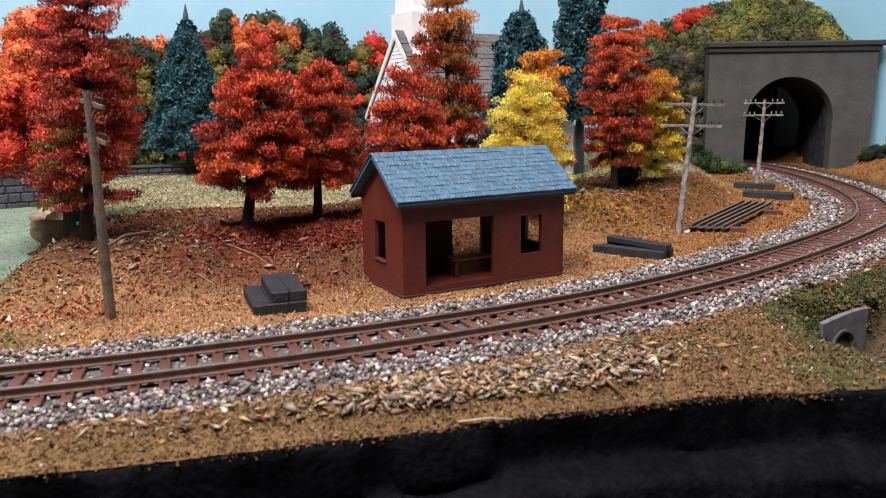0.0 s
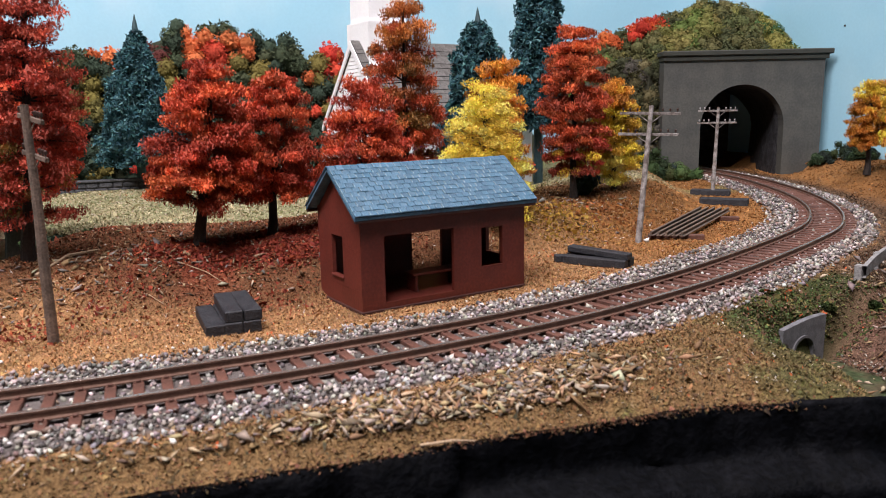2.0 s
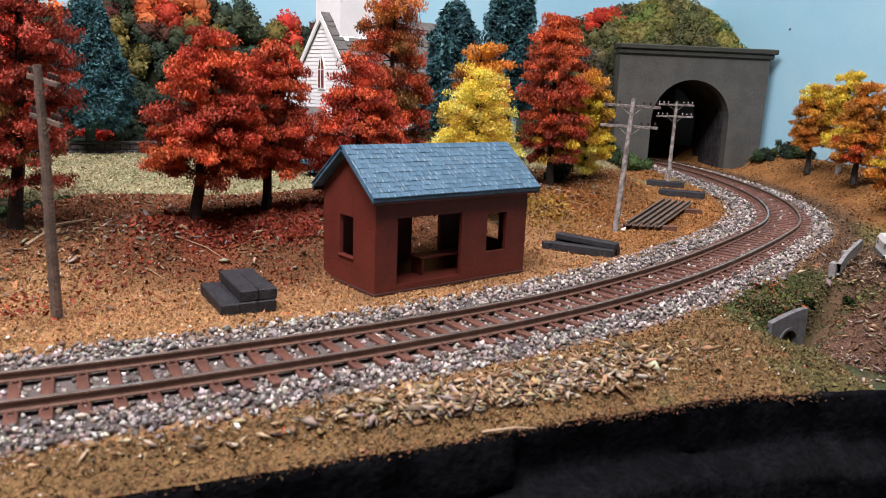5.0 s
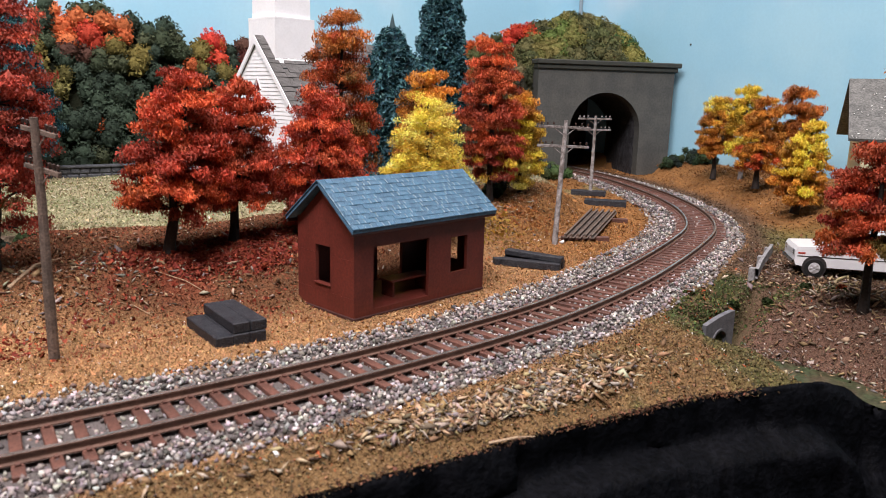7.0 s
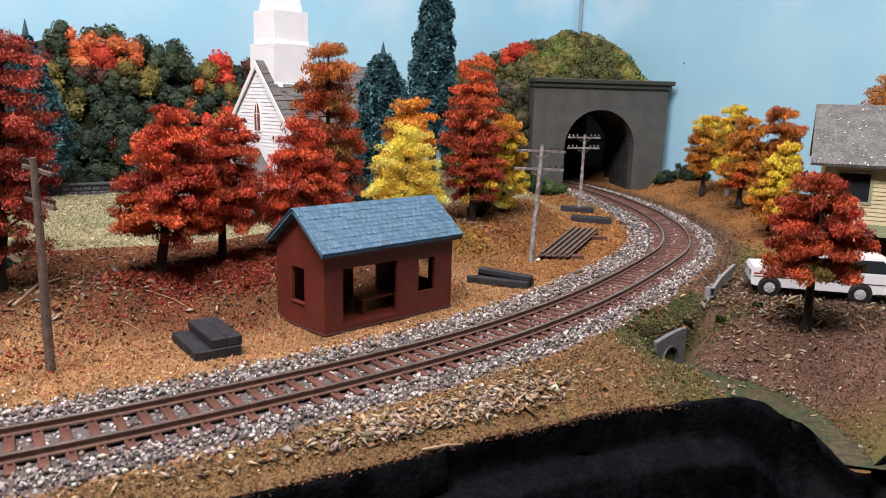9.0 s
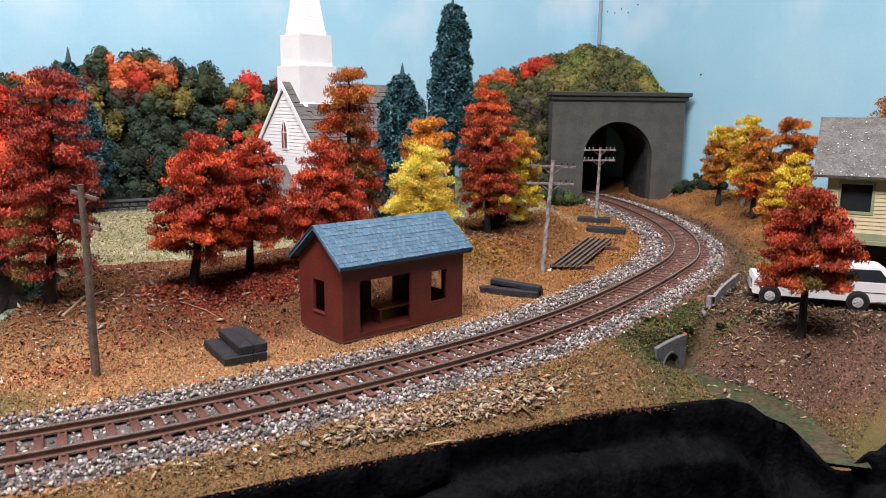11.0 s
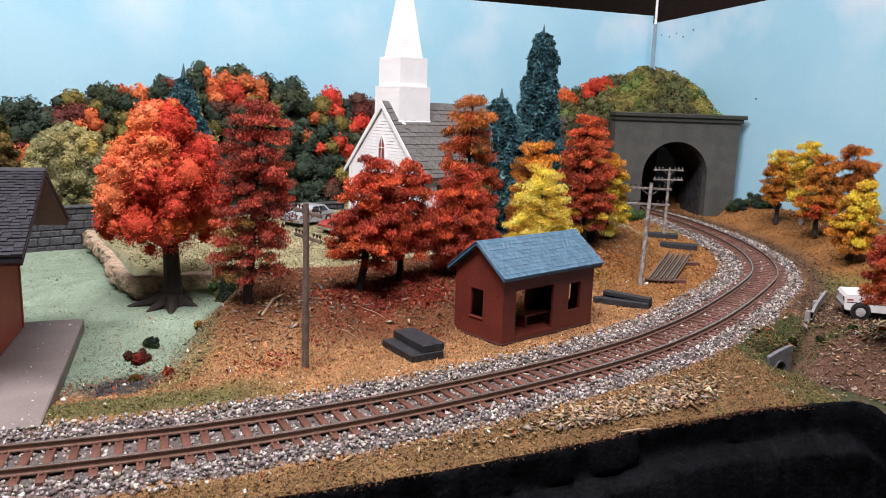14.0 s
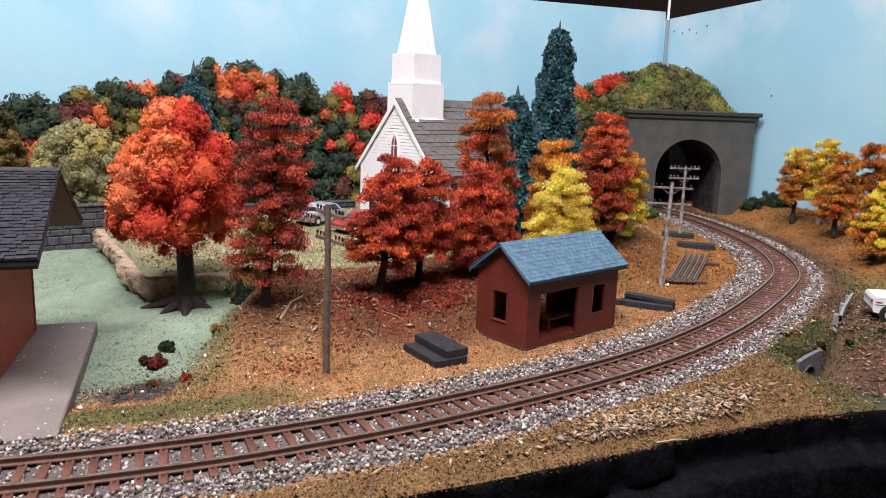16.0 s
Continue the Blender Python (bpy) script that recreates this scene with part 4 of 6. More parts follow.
for k in range(rows):
    y = 1.1 + 0.85 * k
    for i, (x, z) in enumerate(outline):
        r = 0.0 if k == 0 else 0.35 * (noise.noise((x * 0.7, y * 0.6, z * 0.7)) + 0.6 * noise.noise((x * 1.7, y * 1.6, z * 1.9)))
        grow = 1.0 + 0.02 * min(k, 4)
        inward = 0.55 * smooth01(2, 6, x - AX) * (1 - smooth01(3.0, 4.6, z)) if k else 0
        vs.append((AX + (x - AX) * (grow + 0.1 * r) + 0.35 * k * k * 0.02 - float(inward), y, z + r * 0.3))
n = len(outline)
lining.add(vs, [(k * n + i, k * n + i + 1, (k + 1) * n + i + 1, (k + 1) * n + i) for k in range(rows - 1) for i in range(n - 1)])
lining.add([vs[(rows - 1) * n + i] for i in range(n)], [tuple(range(n))])
part("tunnel_lining", lining, TUNNELROCK, portal, "rough black rock inside the tunnel")


def rock_ledge():
    """The broken tan slab edge of the straw lot above the green water."""
    path = resample(spline([(4.2, 60.0), (2.6, 53.5), (1.2, 45), (0.35, 40.3), (0.75, 38.75), (2.8, 38.15), (5.6, 37.55), (7.6, 36.9)], 0.1), 0.16)
    t = np.gradient(path, axis=0)
    t /= np.linalg.norm(t, axis=1)[:, None]
    out = np.stack([t[:, 1], -t[:, 0]], 1)
    s = np.arange(len(path)) * 0.16
    vs = []
    for k, (o, z) in enumerate(((-0.5, 0.92), (-0.18, 0.97), (0.0, 0.95), (0.06, 0.86), (0.0, 0.72), (0.12, 0.58), (0.02, 0.42), (0.14, 0.22), (-0.06, 0.06), (-0.25, -0.1), (-0.4, -0.6))):
        r = 0.30 * wobble(s, 0 * s, 1.2, 4.0) + 0.2 * wobble(s, 0.2 * k + 0 * s, 0.35, 2.0) + 0.13 * wobble(s, 1.3 * k + 0 * s, 0.14, 5.0)
        p = path + out * (o + (r if k > 0 else 0))[:, None] if k else path + out * o
        vs.append(np.stack([p[:, 0], p[:, 1], z + 0.06 * wobble(s, k + 0 * s, 0.5, 7.0)], 1))
    v = np.stack(vs, 1)
    n, m = v.shape[:2]
    k = (np.arange(n - 1)[:, None] * m + np.arange(m - 1)[None]).ravel()
    ob = new("rock_ledge", shape("rock_ledge", v.reshape(-1, 3), np.stack([k, k + m, k + m + 1, k + 1], 1), SLAB, smooth=False))
    tagged(ob, "broken tan stone ledge under the straw lot", "rock ledge", kind="structure")


rock_ledge()


# ---- the red shed ----
def shed():
    s = thing("trackside_shed", (10.36, 20.58, 0.0), "oxide-red trackside shed with open doorway and slate-blue shingle roof", "shed")
    L, D, H, PK, T = 6.5, 3.16, 3.22, 4.5, 0.14
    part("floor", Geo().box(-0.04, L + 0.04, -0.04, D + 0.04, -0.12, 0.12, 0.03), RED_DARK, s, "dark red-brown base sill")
    front = Geo().wall(L, H, T, [(0.84, 3.48, 0.30, 2.46), (4.62, 5.53, 0.98, 2.34)])
    part("front_wall", front, RED_WALL, s)
    back = Geo().wall(L, H, T, [(3.62, 4.95, 0.3, 2.5)]).turned(turn(0, D - T, 0))
    part("back_wall", back, RED_WALL, s)
    for x, name in ((0.0, "end_wall"), (L - T, "end_wall")):
        g = Geo().wall(D - 2 * T, H, T, [(1.14, 1.98, 1.04, 2.36)], gable=((D - 2 * T) / 2, PK - 0.06)).turned(turn(x + T, T, 0, 0, 0, 90))
        part(name, g, RED_WALL, s)
    part("floor_slab", Geo().box(T, L - T, T, D - T, 0.12, 0.27, 0), RED_WALL, s, "dull red floor")
    bench = part("bench", Geo().box(2.3, 4.3, 0.70, 1.40, 0.83, 0.90, 0.015), RED_WALL, s, "plank bench")
    for x in (2.4, 4.1):
        part("bench_leg", Geo().box(x, x + 0.09, 0.75, 1.35, 0.27, 0.83, 0), RED_WALL, bench)
    for y0, y1, z in ((0.02, D - 0.02, 0.75), (0.02, 1.26, 2.05), (2.14, D - 0.02, 2.05)):
        part("board_joint", Geo().box(-0.006, 0.0, y0, y1, z, z + 0.014, 0), RED_WALL, s)
    part("window_sill", Geo().box(-0.06, 0.02, 1.24, 2.16, 0.97, 1.04, 0.02), RED_WALL, s, "pale worn window sill")
    roof = part("roof_deck", Geo().prism([(-0.28, 3.05), (D / 2, 4.47), (D + 0.28, 3.05), (D + 0.28, 3.16), (D / 2, 4.58), (-0.28, 3.16)], "x", -0.3, L + 0.34), SLATE, s)
    part("ridge_cap", Geo().prism([(D / 2 - 0.12, 4.50), (D / 2, 4.64), (D / 2 + 0.12, 4.50)], "x", -0.3, L + 0.34), SLATE, s)
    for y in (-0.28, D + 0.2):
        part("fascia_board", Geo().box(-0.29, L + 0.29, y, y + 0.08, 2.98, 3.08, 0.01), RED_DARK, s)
    # shingles: rows up both slopes; the seen slope's are pieces
    run = math.hypot(D / 2 + 0.28, 1.42)
    ang = math.degrees(math.atan2(1.42, D / 2 + 0.28))
    rows, per = 11, 27
    pw, ph = (L + 0.64) / per, run / rows
    shapes = []
    for k in range(5):
        g = Geo().box(0.006, (pw if k < 4 else pw / 2) - 0.008, -0.02, ph * 1.15, 0.0, random.uniform(0.04, 0.06), 0.026)
        me = clean(shape("shingle", g.v, g.f, SLATE))
        me.materials.append(SLATELITWORN)
        # side chamfers of every other shape carry the painted edge highlight
        for p in me.polygons:
            if k % 2 == 0 and p.normal.z > 0.05 and abs(p.normal.x) > 0.3:
                p.material_index = 1
        shapes.append(me)
    spare = Geo()
    for r in range(rows):
        odd = r % 2
        for c in range(per + odd):
            x = -0.3 + c * pw - (0.5 * pw if odd and c else 0)
            half = odd and c in (0, per)
            m = turn(0, -0.28, 3.165, ang, 0, 0) @ turn(x, r * ph, 0.03 + random.uniform(0, 0.012), -4.5)
            ob = new("shingle", shapes[4 if half else random.randrange(4)])
            ob.parent = roof
            ob.matrix_local = Matrix.Translation(m.translation * U) @ m.to_3x3().to_4x4()
            if c < per:
                spare.box(0.004, pw - 0.006, 0, ph * 1.1, 0, 0.03, 0, turn(0, D + 0.28, 3.165, ang, 0, 180) @ turn(-L - 0.3 + c * pw, r * ph, 0.012, 3.2))
    part("shingles", spare, SLATE, roof, "slate-blue shingles of the rear slope", tidy=False, kind="stuff")


shed()


# ---- telegraph poles ----
def telegraph_pole(at, top, arm_dir, arms, half, wood, cap, label, lean_arm=0.0):
    p = thing("telegraph_pole", at, label, "telegraph pole", group="telegraph poles")
    t = Vector(top) - Vector(at)
    part("pole", Geo().tube([(0, 0, -0.3), t * 0.3, t * 0.65 + Vector((0.03, 0.02, 0)), t], [0.155, 0.145, 0.125, 0.105], 10), wood, p, smooth=False)
    a = Vector((*arm_dir, 0)).normalized()
    for z in arms:
        c = t * (z / t.z)
        m = Matrix.Translation(c) @ Vector(a).to_track_quat("X", "Z").to_matrix().to_4x4() @ turn(0, 0.13, 0, 0, lean_arm)
        arm = part("crossarm", Geo().box(-half, half, -0.055, 0.055, -0.07, 0.07, 0.015, m), wood, p)
        for s in (-0.9, -0.66, -0.42, 0.42, 0.66, 0.9):
            g = Geo()
            q = m @ Vector((s * half, 0, 0.06))
            g.tube([q, q + Vector((0, 0, 0.06)), q + Vector((0, 0, 0.08)), q + Vector((0, 0, 0.17)), q + Vector((0, 0, 0.2))], [0.02, 0.02, 0.05, 0.055, 0.02], 7)
            part("insulator", g, cap, arm, "small glass insulator")
        for s in (-1, 1):
            part("brace", Geo().tube([m @ Vector((s * half * 0.42, 0, -0.03)), c + Vector((0, 0, -0.42)) + a * s * 0.06], 0.022, 5), wood, p)
    return p


telegraph_pole((1.95, 23.45, 0), (1.9, 23.3, 6.68), (0.35, -0.94), (6.3, 5.3), 0.66, POLE, INSULATOR, "brown weathered wooden telegraph pole with two crossarms", 9)
telegraph_pole((26.7, 24.2, -0.2), (28.2, 24.95, 6.36), (0.79, -0.61), (6.2, 5.22), 1.42, POLEGREY, INSULATOR, "silver-grey leaning telegraph pole with two crossarms", 1.5)
telegraph_pole((45.2, 34.1, 0.0), (46.35, 34.8, 6.2), (0.83, -0.56), (5.95, 5.1), 1.4, POLEGREY, INSGREY, "grey telegraph pole before the tunnel, two crossarms")


# ---- timber stacks and spare rails by the line ----
def beam(parent, x, y, z, length, w, h, rz, mat=BLACKWOOD, ry=0.0):
    g = Geo().box(-length / 2, length / 2, -w / 2, w / 2, 0, h, 0.03, turn(x, y, z, 0, ry, rz))
    return part("beam", g, mat, parent)


stack = thing("timber_stack", (6.62, 22.32, 0.0), "stepped stack of five creosoted black ties", "timber stack", rz=-8.5)
for x in (-0.535, 0.0, 0.535):
    beam(stack, x, 0.03 * x, 0.0, 2.6, 0.53, 0.35, 90 + random.uniform(-0.5, 0.5))
for x in (0.04, 0.57):
    beam(stack, x, 0.05, 0.355, 2.6, 0.525, 0.33, 90 + random.uniform(-1, 1))
pile = thing("timber_pile", (21.75, 21.8, 0.0), "loose pile of old black ties beside the line", "timber stack")
beam(pile, -0.3, -0.14, 0.0, 2.6, 0.45, 0.34, -65)
beam(pile, 0.22, 0.12, 0.0, 2.75, 0.45, 0.36, -67)
beam(pile, 0.06, 0.02, 0.36, 2.7, 0.46, 0.26, -72, ry=2)
beam(pile, -0.75, 1.15, 0.0, 0.9, 0.4, 0.32, -30)
rack = thing("spare_rail_rack", (33.5, 25.2, 0.0), "five rusty spare rails laid on two ties", "rail rack")
beam(rack, -4.7, -1.5, -0.02, 2.6, 0.35, 0.28, -43, TIE)
beam(rack, 1.6, 1.1, -0.02, 2.6, 0.35, 0.28, -45, TIE)
for k in range(5):
    g = Geo()
    a = Vector((-6.06 + k * 0.245, -1.14 - k * 0.2525, 0.27))
    b = Vector((3.1 + k * 0.19, 3.18 - k * 0.325, 0.27))
    g.sweep([a, (a + b) / 2, b], [(u * 1.1, w - 0.2) for u, w in rail_section()])
    g.add([g.v[i] for i in range(14)], [tuple(range(14))])
    part("spare_rail", g, POLE, rack, "rusty brown rail length")
block = thing("timber_block", (41.5, 30.4, -0.1), "two black ties side by side at the rail rack's end", "timber stack")
for o in (-0.27, 0.27):
    beam(block, 0.86 * o, 0.5 * o, 0.0, 2.95, 0.52, 0.5, -61 + o)
block2 = thing("timber_block", (45.4, 34.4, 0.0), "pair of black ties lying by the pole", "timber stack")
beam(block2, -0.4, -0.25, 0, 2.7, 0.45, 0.4, -58)
beam(block2, 0.05, 0.05, 0, 2.7, 0.45, 0.4, -57)


# ---- trees ----
def trunk_geo(h, r0, r1, seed, lean=(0, 0)):
    g, pts = Geo(), []
    rr = random.Random(seed)
    for k in range(8):
        t = k / 7
        pts.append((lean[0] * t + rr.uniform(-0.06, 0.06) * (k > 0), lean[1] * t + rr.uniform(-0.06, 0.06) * (k > 0), -0.25 + (h + 0.25) * t))
    return g.tube(pts, [r0 * 1.3] + [r0 + (r1 - r0) * k / 7 for k in range(1, 8)], 9), pts


def profile(kind, t):
    if kind == "cone":
        return (1 - t) ** 0.75 * (0.72 + 0.28 * smooth01(0, 0.22, t)) + 0.1 * (1 - t)
    if kind == "column":
        return np.sqrt(np.clip(1 - np.clip((t - 0.5) / 0.56, 0, 1) ** 2.2, 0.04, 1)) * (0.84 + 0.16 * smooth01(0, 0.2, t)) * (1 - 0.12 * t)
    if kind == "round":
        return np.sqrt(np.clip(1 - (2 * t - 0.85) ** 2 / 1.4, 0.05, 1))
    return np.sqrt(np.clip(1 - np.clip((t - 0.25) / 0.8, 0, 1) ** 2, 0.04, 1)) * (0.86 + 0.14 * smooth01(0, 0.15, t)) * (1 - 0.22 * t)


def leafy_tree(name, at, top, radius, bottom, colours, label, kind="maple", n=38000, size=0.075, tier=0.72, trunk=0.22, lean=(0, 0), low=None, bark=BARK, seed=1, crest=None, aspect=1.4, flat=0.2, loose=0.5, gaps=0.08, thick=1.0):
    """A model tree: tapered trunk, limbs, and tiers of lumpy fronds. low, crest: colours of the lowest and topmost tiers; gaps: share of fronds that are missing."""
    n = int(1.35 * n)
    x, y, z0 = at
    tree = thing(name, at, label, "tree")
    H = top - z0
    g, pts = trunk_geo(H * 0.93, trunk, trunk * 0.25, seed, lean)
    part("trunk", g, bark, tree)
    global rng
    rng = np.random.default_rng(seed * 17 + 3)
    cb = bottom - z0 + 0.2
    tiers = max(4, int(round((H - cb) / tier)))
    spots, weight = [], []
    for k in range(tiers):
        t = (k + 0.3) / tiers
        z = cb + (H - cb) * t * 0.985
        r = radius * 1.07 * float(profile(kind, t)) * rng.uniform(0.9, 1.08)
        axis = np.array([lean[0] * z / H, lean[1] * z / H])
        m = max(5, int(2 * math.pi * r / 0.7))
        a0, tone = rng.uniform(0, 6.28), rng.uniform(0.85, 1.15)
        for j in range(m):
            if rng.random() < gaps and r > 0.8:
                continue
            a = a0 + 2 * math.pi * (j + rng.uniform(-0.35, 0.35)) / m
            reach = r * rng.uniform(0.78, 1.06)
            way = np.array([math.cos(a), math.sin(a)])
            pal = colours
            if low and t < 0.28 and rng.random() < 0.75:
                pal = low
            if crest and t > 0.72 and rng.random() < 0.8:
                pal = crest
            col = np.array(pal[rng.integers(0, len(pal))]) * tone * rng.uniform(0.8, 1.2)
            up = rng.uniform(-0.6, 0.6) * tier * (0.25 + loose)
            droop = rng.uniform(0.02, 0.16) * reach
            lumps = max(2, int(reach / 0.42))
            for i in range(lumps):
                q = reach * (0.22 + 0.70 * (i + rng.uniform(0.2, 0.8)) / lumps)
                side = rng.normal(0, 0.16)
                c = (axis[0] + q * way[0] - side * way[1], axis[1] + q * way[1] + side * way[0], z + up - droop * (q / reach) ** 2 + rng.normal(0, 0.07) * tier)
                s = (0.26 + 0.10 * q / max(r, 0.5)) * rng.uniform(0.75, 1.25)
                spots.append((*c, s, thick * tier * rng.uniform(0.24, 0.42) * (0.8 + 0.4 * loose), *(col * rng.uniform(0.62, 1.32))))
                weight.append(s * s * (0.45 + 0.55 * q / reach))
            if j % 2 == 0 and k < tiers - 1:
                tip = (axis[0] + 0.75 * reach * way[0], axis[1] + 0.75 * reach * way[1], z + up - 0.5 * droop)
                part("limb", Geo().tube([(axis[0], axis[1], z - 0.35 * tier), (axis[0] + 0.4 * reach * way[0], axis[1] + 0.4 * reach * way[1], z + up - 0.12 * tier), tip], [trunk * 0.22, trunk * 0.16, trunk * 0.07], 4, False), bark, tree, tidy=False)
        if t > 0.7 or r < 0.9:
            s = 0.45 * r + 0.15
            spots.append((*axis, z + 0.05, s, tier * 0.4, *(np.array((crest or colours)[0]) * tone)))
            weight.append(s * s)
    spots, weight = np.array(spots), np.array(weight)
    i = rng.choice(len(spots), n, p=weight / weight.sum())
    u = rng.normal(size=(n, 3))
    u /= np.linalg.norm(u, axis=1)[:, None]
    fill = rng.random((n, 1)) ** 0.42 * rng.uniform(0.9, 1.22, (n, 1))
    p = spots[i, :3] + u * spots[i][:, [3, 3, 4]] * fill
    c = np.clip(np.array([1.66, 1.68, 1.55]) * spots[i, 5:8] * rng.uniform(0.7, 1.3, (n, 1)) * rng.uniform(0.92, 1.08, (n, 3)), 0.004, 0.9)
    glint = rng.random(n) < 0.03
    c[glint] = np.clip(c[glint] * 1.6 + 0.03, 0, 0.9)
    made = flakes(p, rng.gamma(5, 0.62 * size / 5, n) + 0.022, rng.uniform(0.7, 1.3, n) * aspect, c, flat=flat, bend=0.6)
    scatter("crown", made, LEAF, parent=tree)
    return tree


REDS = [(0.31, 0.045, 0.020), (0.25, 0.034, 0.018), (0.37, 0.068, 0.025), (0.20, 0.028, 0.016)]
DARKREDS = [(0.22, 0.034, 0.022), (0.26, 0.042, 0.026), (0.17, 0.028, 0.018), (0.30, 0.055, 0.032)]
RUST = [(0.32, 0.06, 0.020), (0.27, 0.044, 0.018), (0.38, 0.085, 0.026)]
OLIVE = [(0.13, 0.10, 0.015), (0.20, 0.09, 0.02)]
GOLD = [(0.55, 0.415, 0.070), (0.51, 0.365, 0.055), (0.57, 0.46, 0.11), (0.45, 0.30, 0.045)]
AMBER = [(0.33, 0.140, 0.022), (0.27, 0.100, 0.018), (0.38, 0.18, 0.028)]
YELLOW = [(0.49, 0.365, 0.045), (0.45, 0.31, 0.035), (0.37, 0.22, 0.028)]
TEAL = [(0.032, 0.090, 0.108), (0.050, 0.13, 0.148), (0.019, 0.053, 0.066), (0.09, 0.19, 0.20)]

leafy_tree("maple_tree", (1.8, 28.2, 1.15), 10.9, 1.9, 2.9, DARKREDS, "tall dark crimson model maple on the leaf-strewn bank", "column", 42000, 0.065, 0.66, 0.24, lean=(0.8, 0.1), low=DARKREDS[:2] + [(0.12, 0.07, 0.02)], seed=2, loose=0.3, gaps=0.22)
leafy_tree("maple_tree", (7.1, 27.1, 1.45), 8.3, 2.1, 3.1, REDS, "scarlet model maple with olive lowest twigs", "maple", 50000, 0.07, 0.62, 0.23, low=[*RUST, *REDS, OLIVE[0]], seed=3, lean=(0.85, -0.3), loose=0.5)
leafy_tree("maple_tree", (10.2, 27.95, 1.6), 8.1, 1.8, 3.1, REDS[:3] + RUST[1:2], "rust-red model maple leaning over its neighbour", "maple", 42000, 0.07, 0.66, 0.2, lean=(0.45, -0.2), low=REDS, seed=4, loose=0.5, gaps=0.12)
leafy_tree("maple_tree", (14.2, 27.7, 1.5), 7.65, 2.3, 2.1, REDS, "crimson model maple behind the shed", "maple", 52000, 0.07, 0.56, 0.2, low=DARKREDS, seed=5, loose=0.9)
leafy_tree("maple_tree", (18.6, 31.7, 1.1), 11.85, 1.95, 2.6, [(0.26, 0.045, 0.018), (0.30, 0.06, 0.022), (0.15, 0.075, 0.02), (0.24, 0.07, 0.02)], "tall rust and copper model tree with ragged tiers", "column", 44000, 0.08, 1.0, 0.2, low=REDS, crest=[(0.30, 0.10, 0.025), (0.25, 0.09, 0.02)], lean=(-0.1, -0.1), seed=6, loose=0.4, gaps=0.16, thick=0.92)
leafy_tree("birch_tree", (19.5, 26.5, 1.5), 7.65, 2.15, 1.7, GOLD, "bright golden-yellow model birch behind the shed", "maple", 46000, 0.085, 0.56, 0.16, seed=7, aspect=1.9, flat=0.0, loose=0.9)
leafy_tree("beech_tree", (22.9, 30.3, 1.5), 8.9, 1.85, 2.4, AMBER, "amber-brown model tree behind the yellow birch", "column", 34000, 0.08, 0.75, 0.2, low=RUST, crest=[(0.48, 0.22, 0.03), (0.44, 0.17, 0.03)], seed=8)
leafy_tree("maple_tree", (27.3, 29.2, 1.5), 10.7, 1.95, 2.8, [(0.25, 0.046, 0.020), (0.29, 0.062, 0.024), (0.21, 0.036, 0.018)], "tall layered red model maple, small gold sprigs below", "column", 52000, 0.075, 0.72, 0.2, low=[*DARKREDS, (0.4, 0.25, 0.03)], crest=[(0.33, 0.055, 0.02), (0.30, 0.065, 0.02)], lean=(0.3, 0.6), seed=9, loose=0.3, gaps=0.08, thick=1.0)
leafy_tree("birch_tree", (31.3, 30.3, 1.3), 8.2, 1.45, 2.1, YELLOW, "yellow and copper model birch on the orange bank", "column", 30000, 0.085, 0.72, 0.16, crest=AMBER, low=GOLD, seed=10, aspect=1.8)
leafy_tree("birch_tree", (57.6, 29.8, 1.2), 8.0, 1.75, 3.0, AMBER, "copper model birch with a yellow crown top", "column", 24000, 0.10, 0.8, 0.22, crest=YELLOW, seed=11)
leafy_tree("birch_tree", (56.5, 27.0, 1.3), 9.0, 1.6, 3.2, YELLOW, "yellow model birch with a pale trunk", "column", 24000, 0.10, 0.8, 0.18, bark=POLEGREY, seed=12)
leafy_tree("beech_tree", (52.0, 23.9, 1.4), 8.1, 1.95, 2.6, AMBER, "burnt-orange model beech on the slope", "maple", 30000, 0.10, 0.75, 0.22, low=RUST[:1] + AMBER, seed=13)
leafy_tree("beech_tree", (54.6, 22.2, 1.4), 9.1, 1.85, 3.4, [(0.30, 0.105, 0.02), (0.26, 0.085, 0.02)], "brown-orange model beech beside the grey-roofed house", "column", 24000, 0.10, 1.0, 0.22, seed=14, gaps=0.25, loose=0.35)
leafy_tree("birch_tree", (44.5, 18.4, 0.9), 6.6, 1.75, 1.5, [*YELLOW, AMBER[2]], "amber-yellow model birch by the white pickup", "maple", 32000, 0.1, 0.75, 0.24, low=AMBER, seed=15, lean=(0.9, -0.2))
leafy_tree("maple_tree", (26.3, 9.4, -0.25), 6.4, 2.1, 2.2, [(0.25, 0.032, 0.018), (0.30, 0.05, 0.02), (0.19, 0.024, 0.014), (0.31, 0.06, 0.022)], "crimson model maple on the creek bank before the pickup", "maple", 52000, 0.07, 0.74, 0.2, low=[(0.36, 0.09, 0.025), (0.32, 0.06, 0.02), (0.12, 0.08, 0.02)], seed=16, loose=0.45, gaps=0.12)
leafy_tree("beech_tree", (58.0, 15.5, 0.8), 11.6, 3.0, 4.5, AMBER, "brown-orange model tree behind the house roof", "round", 16000, 0.15, 0.9, 0.28, low=AMBER, seed=17, gaps=0.2)


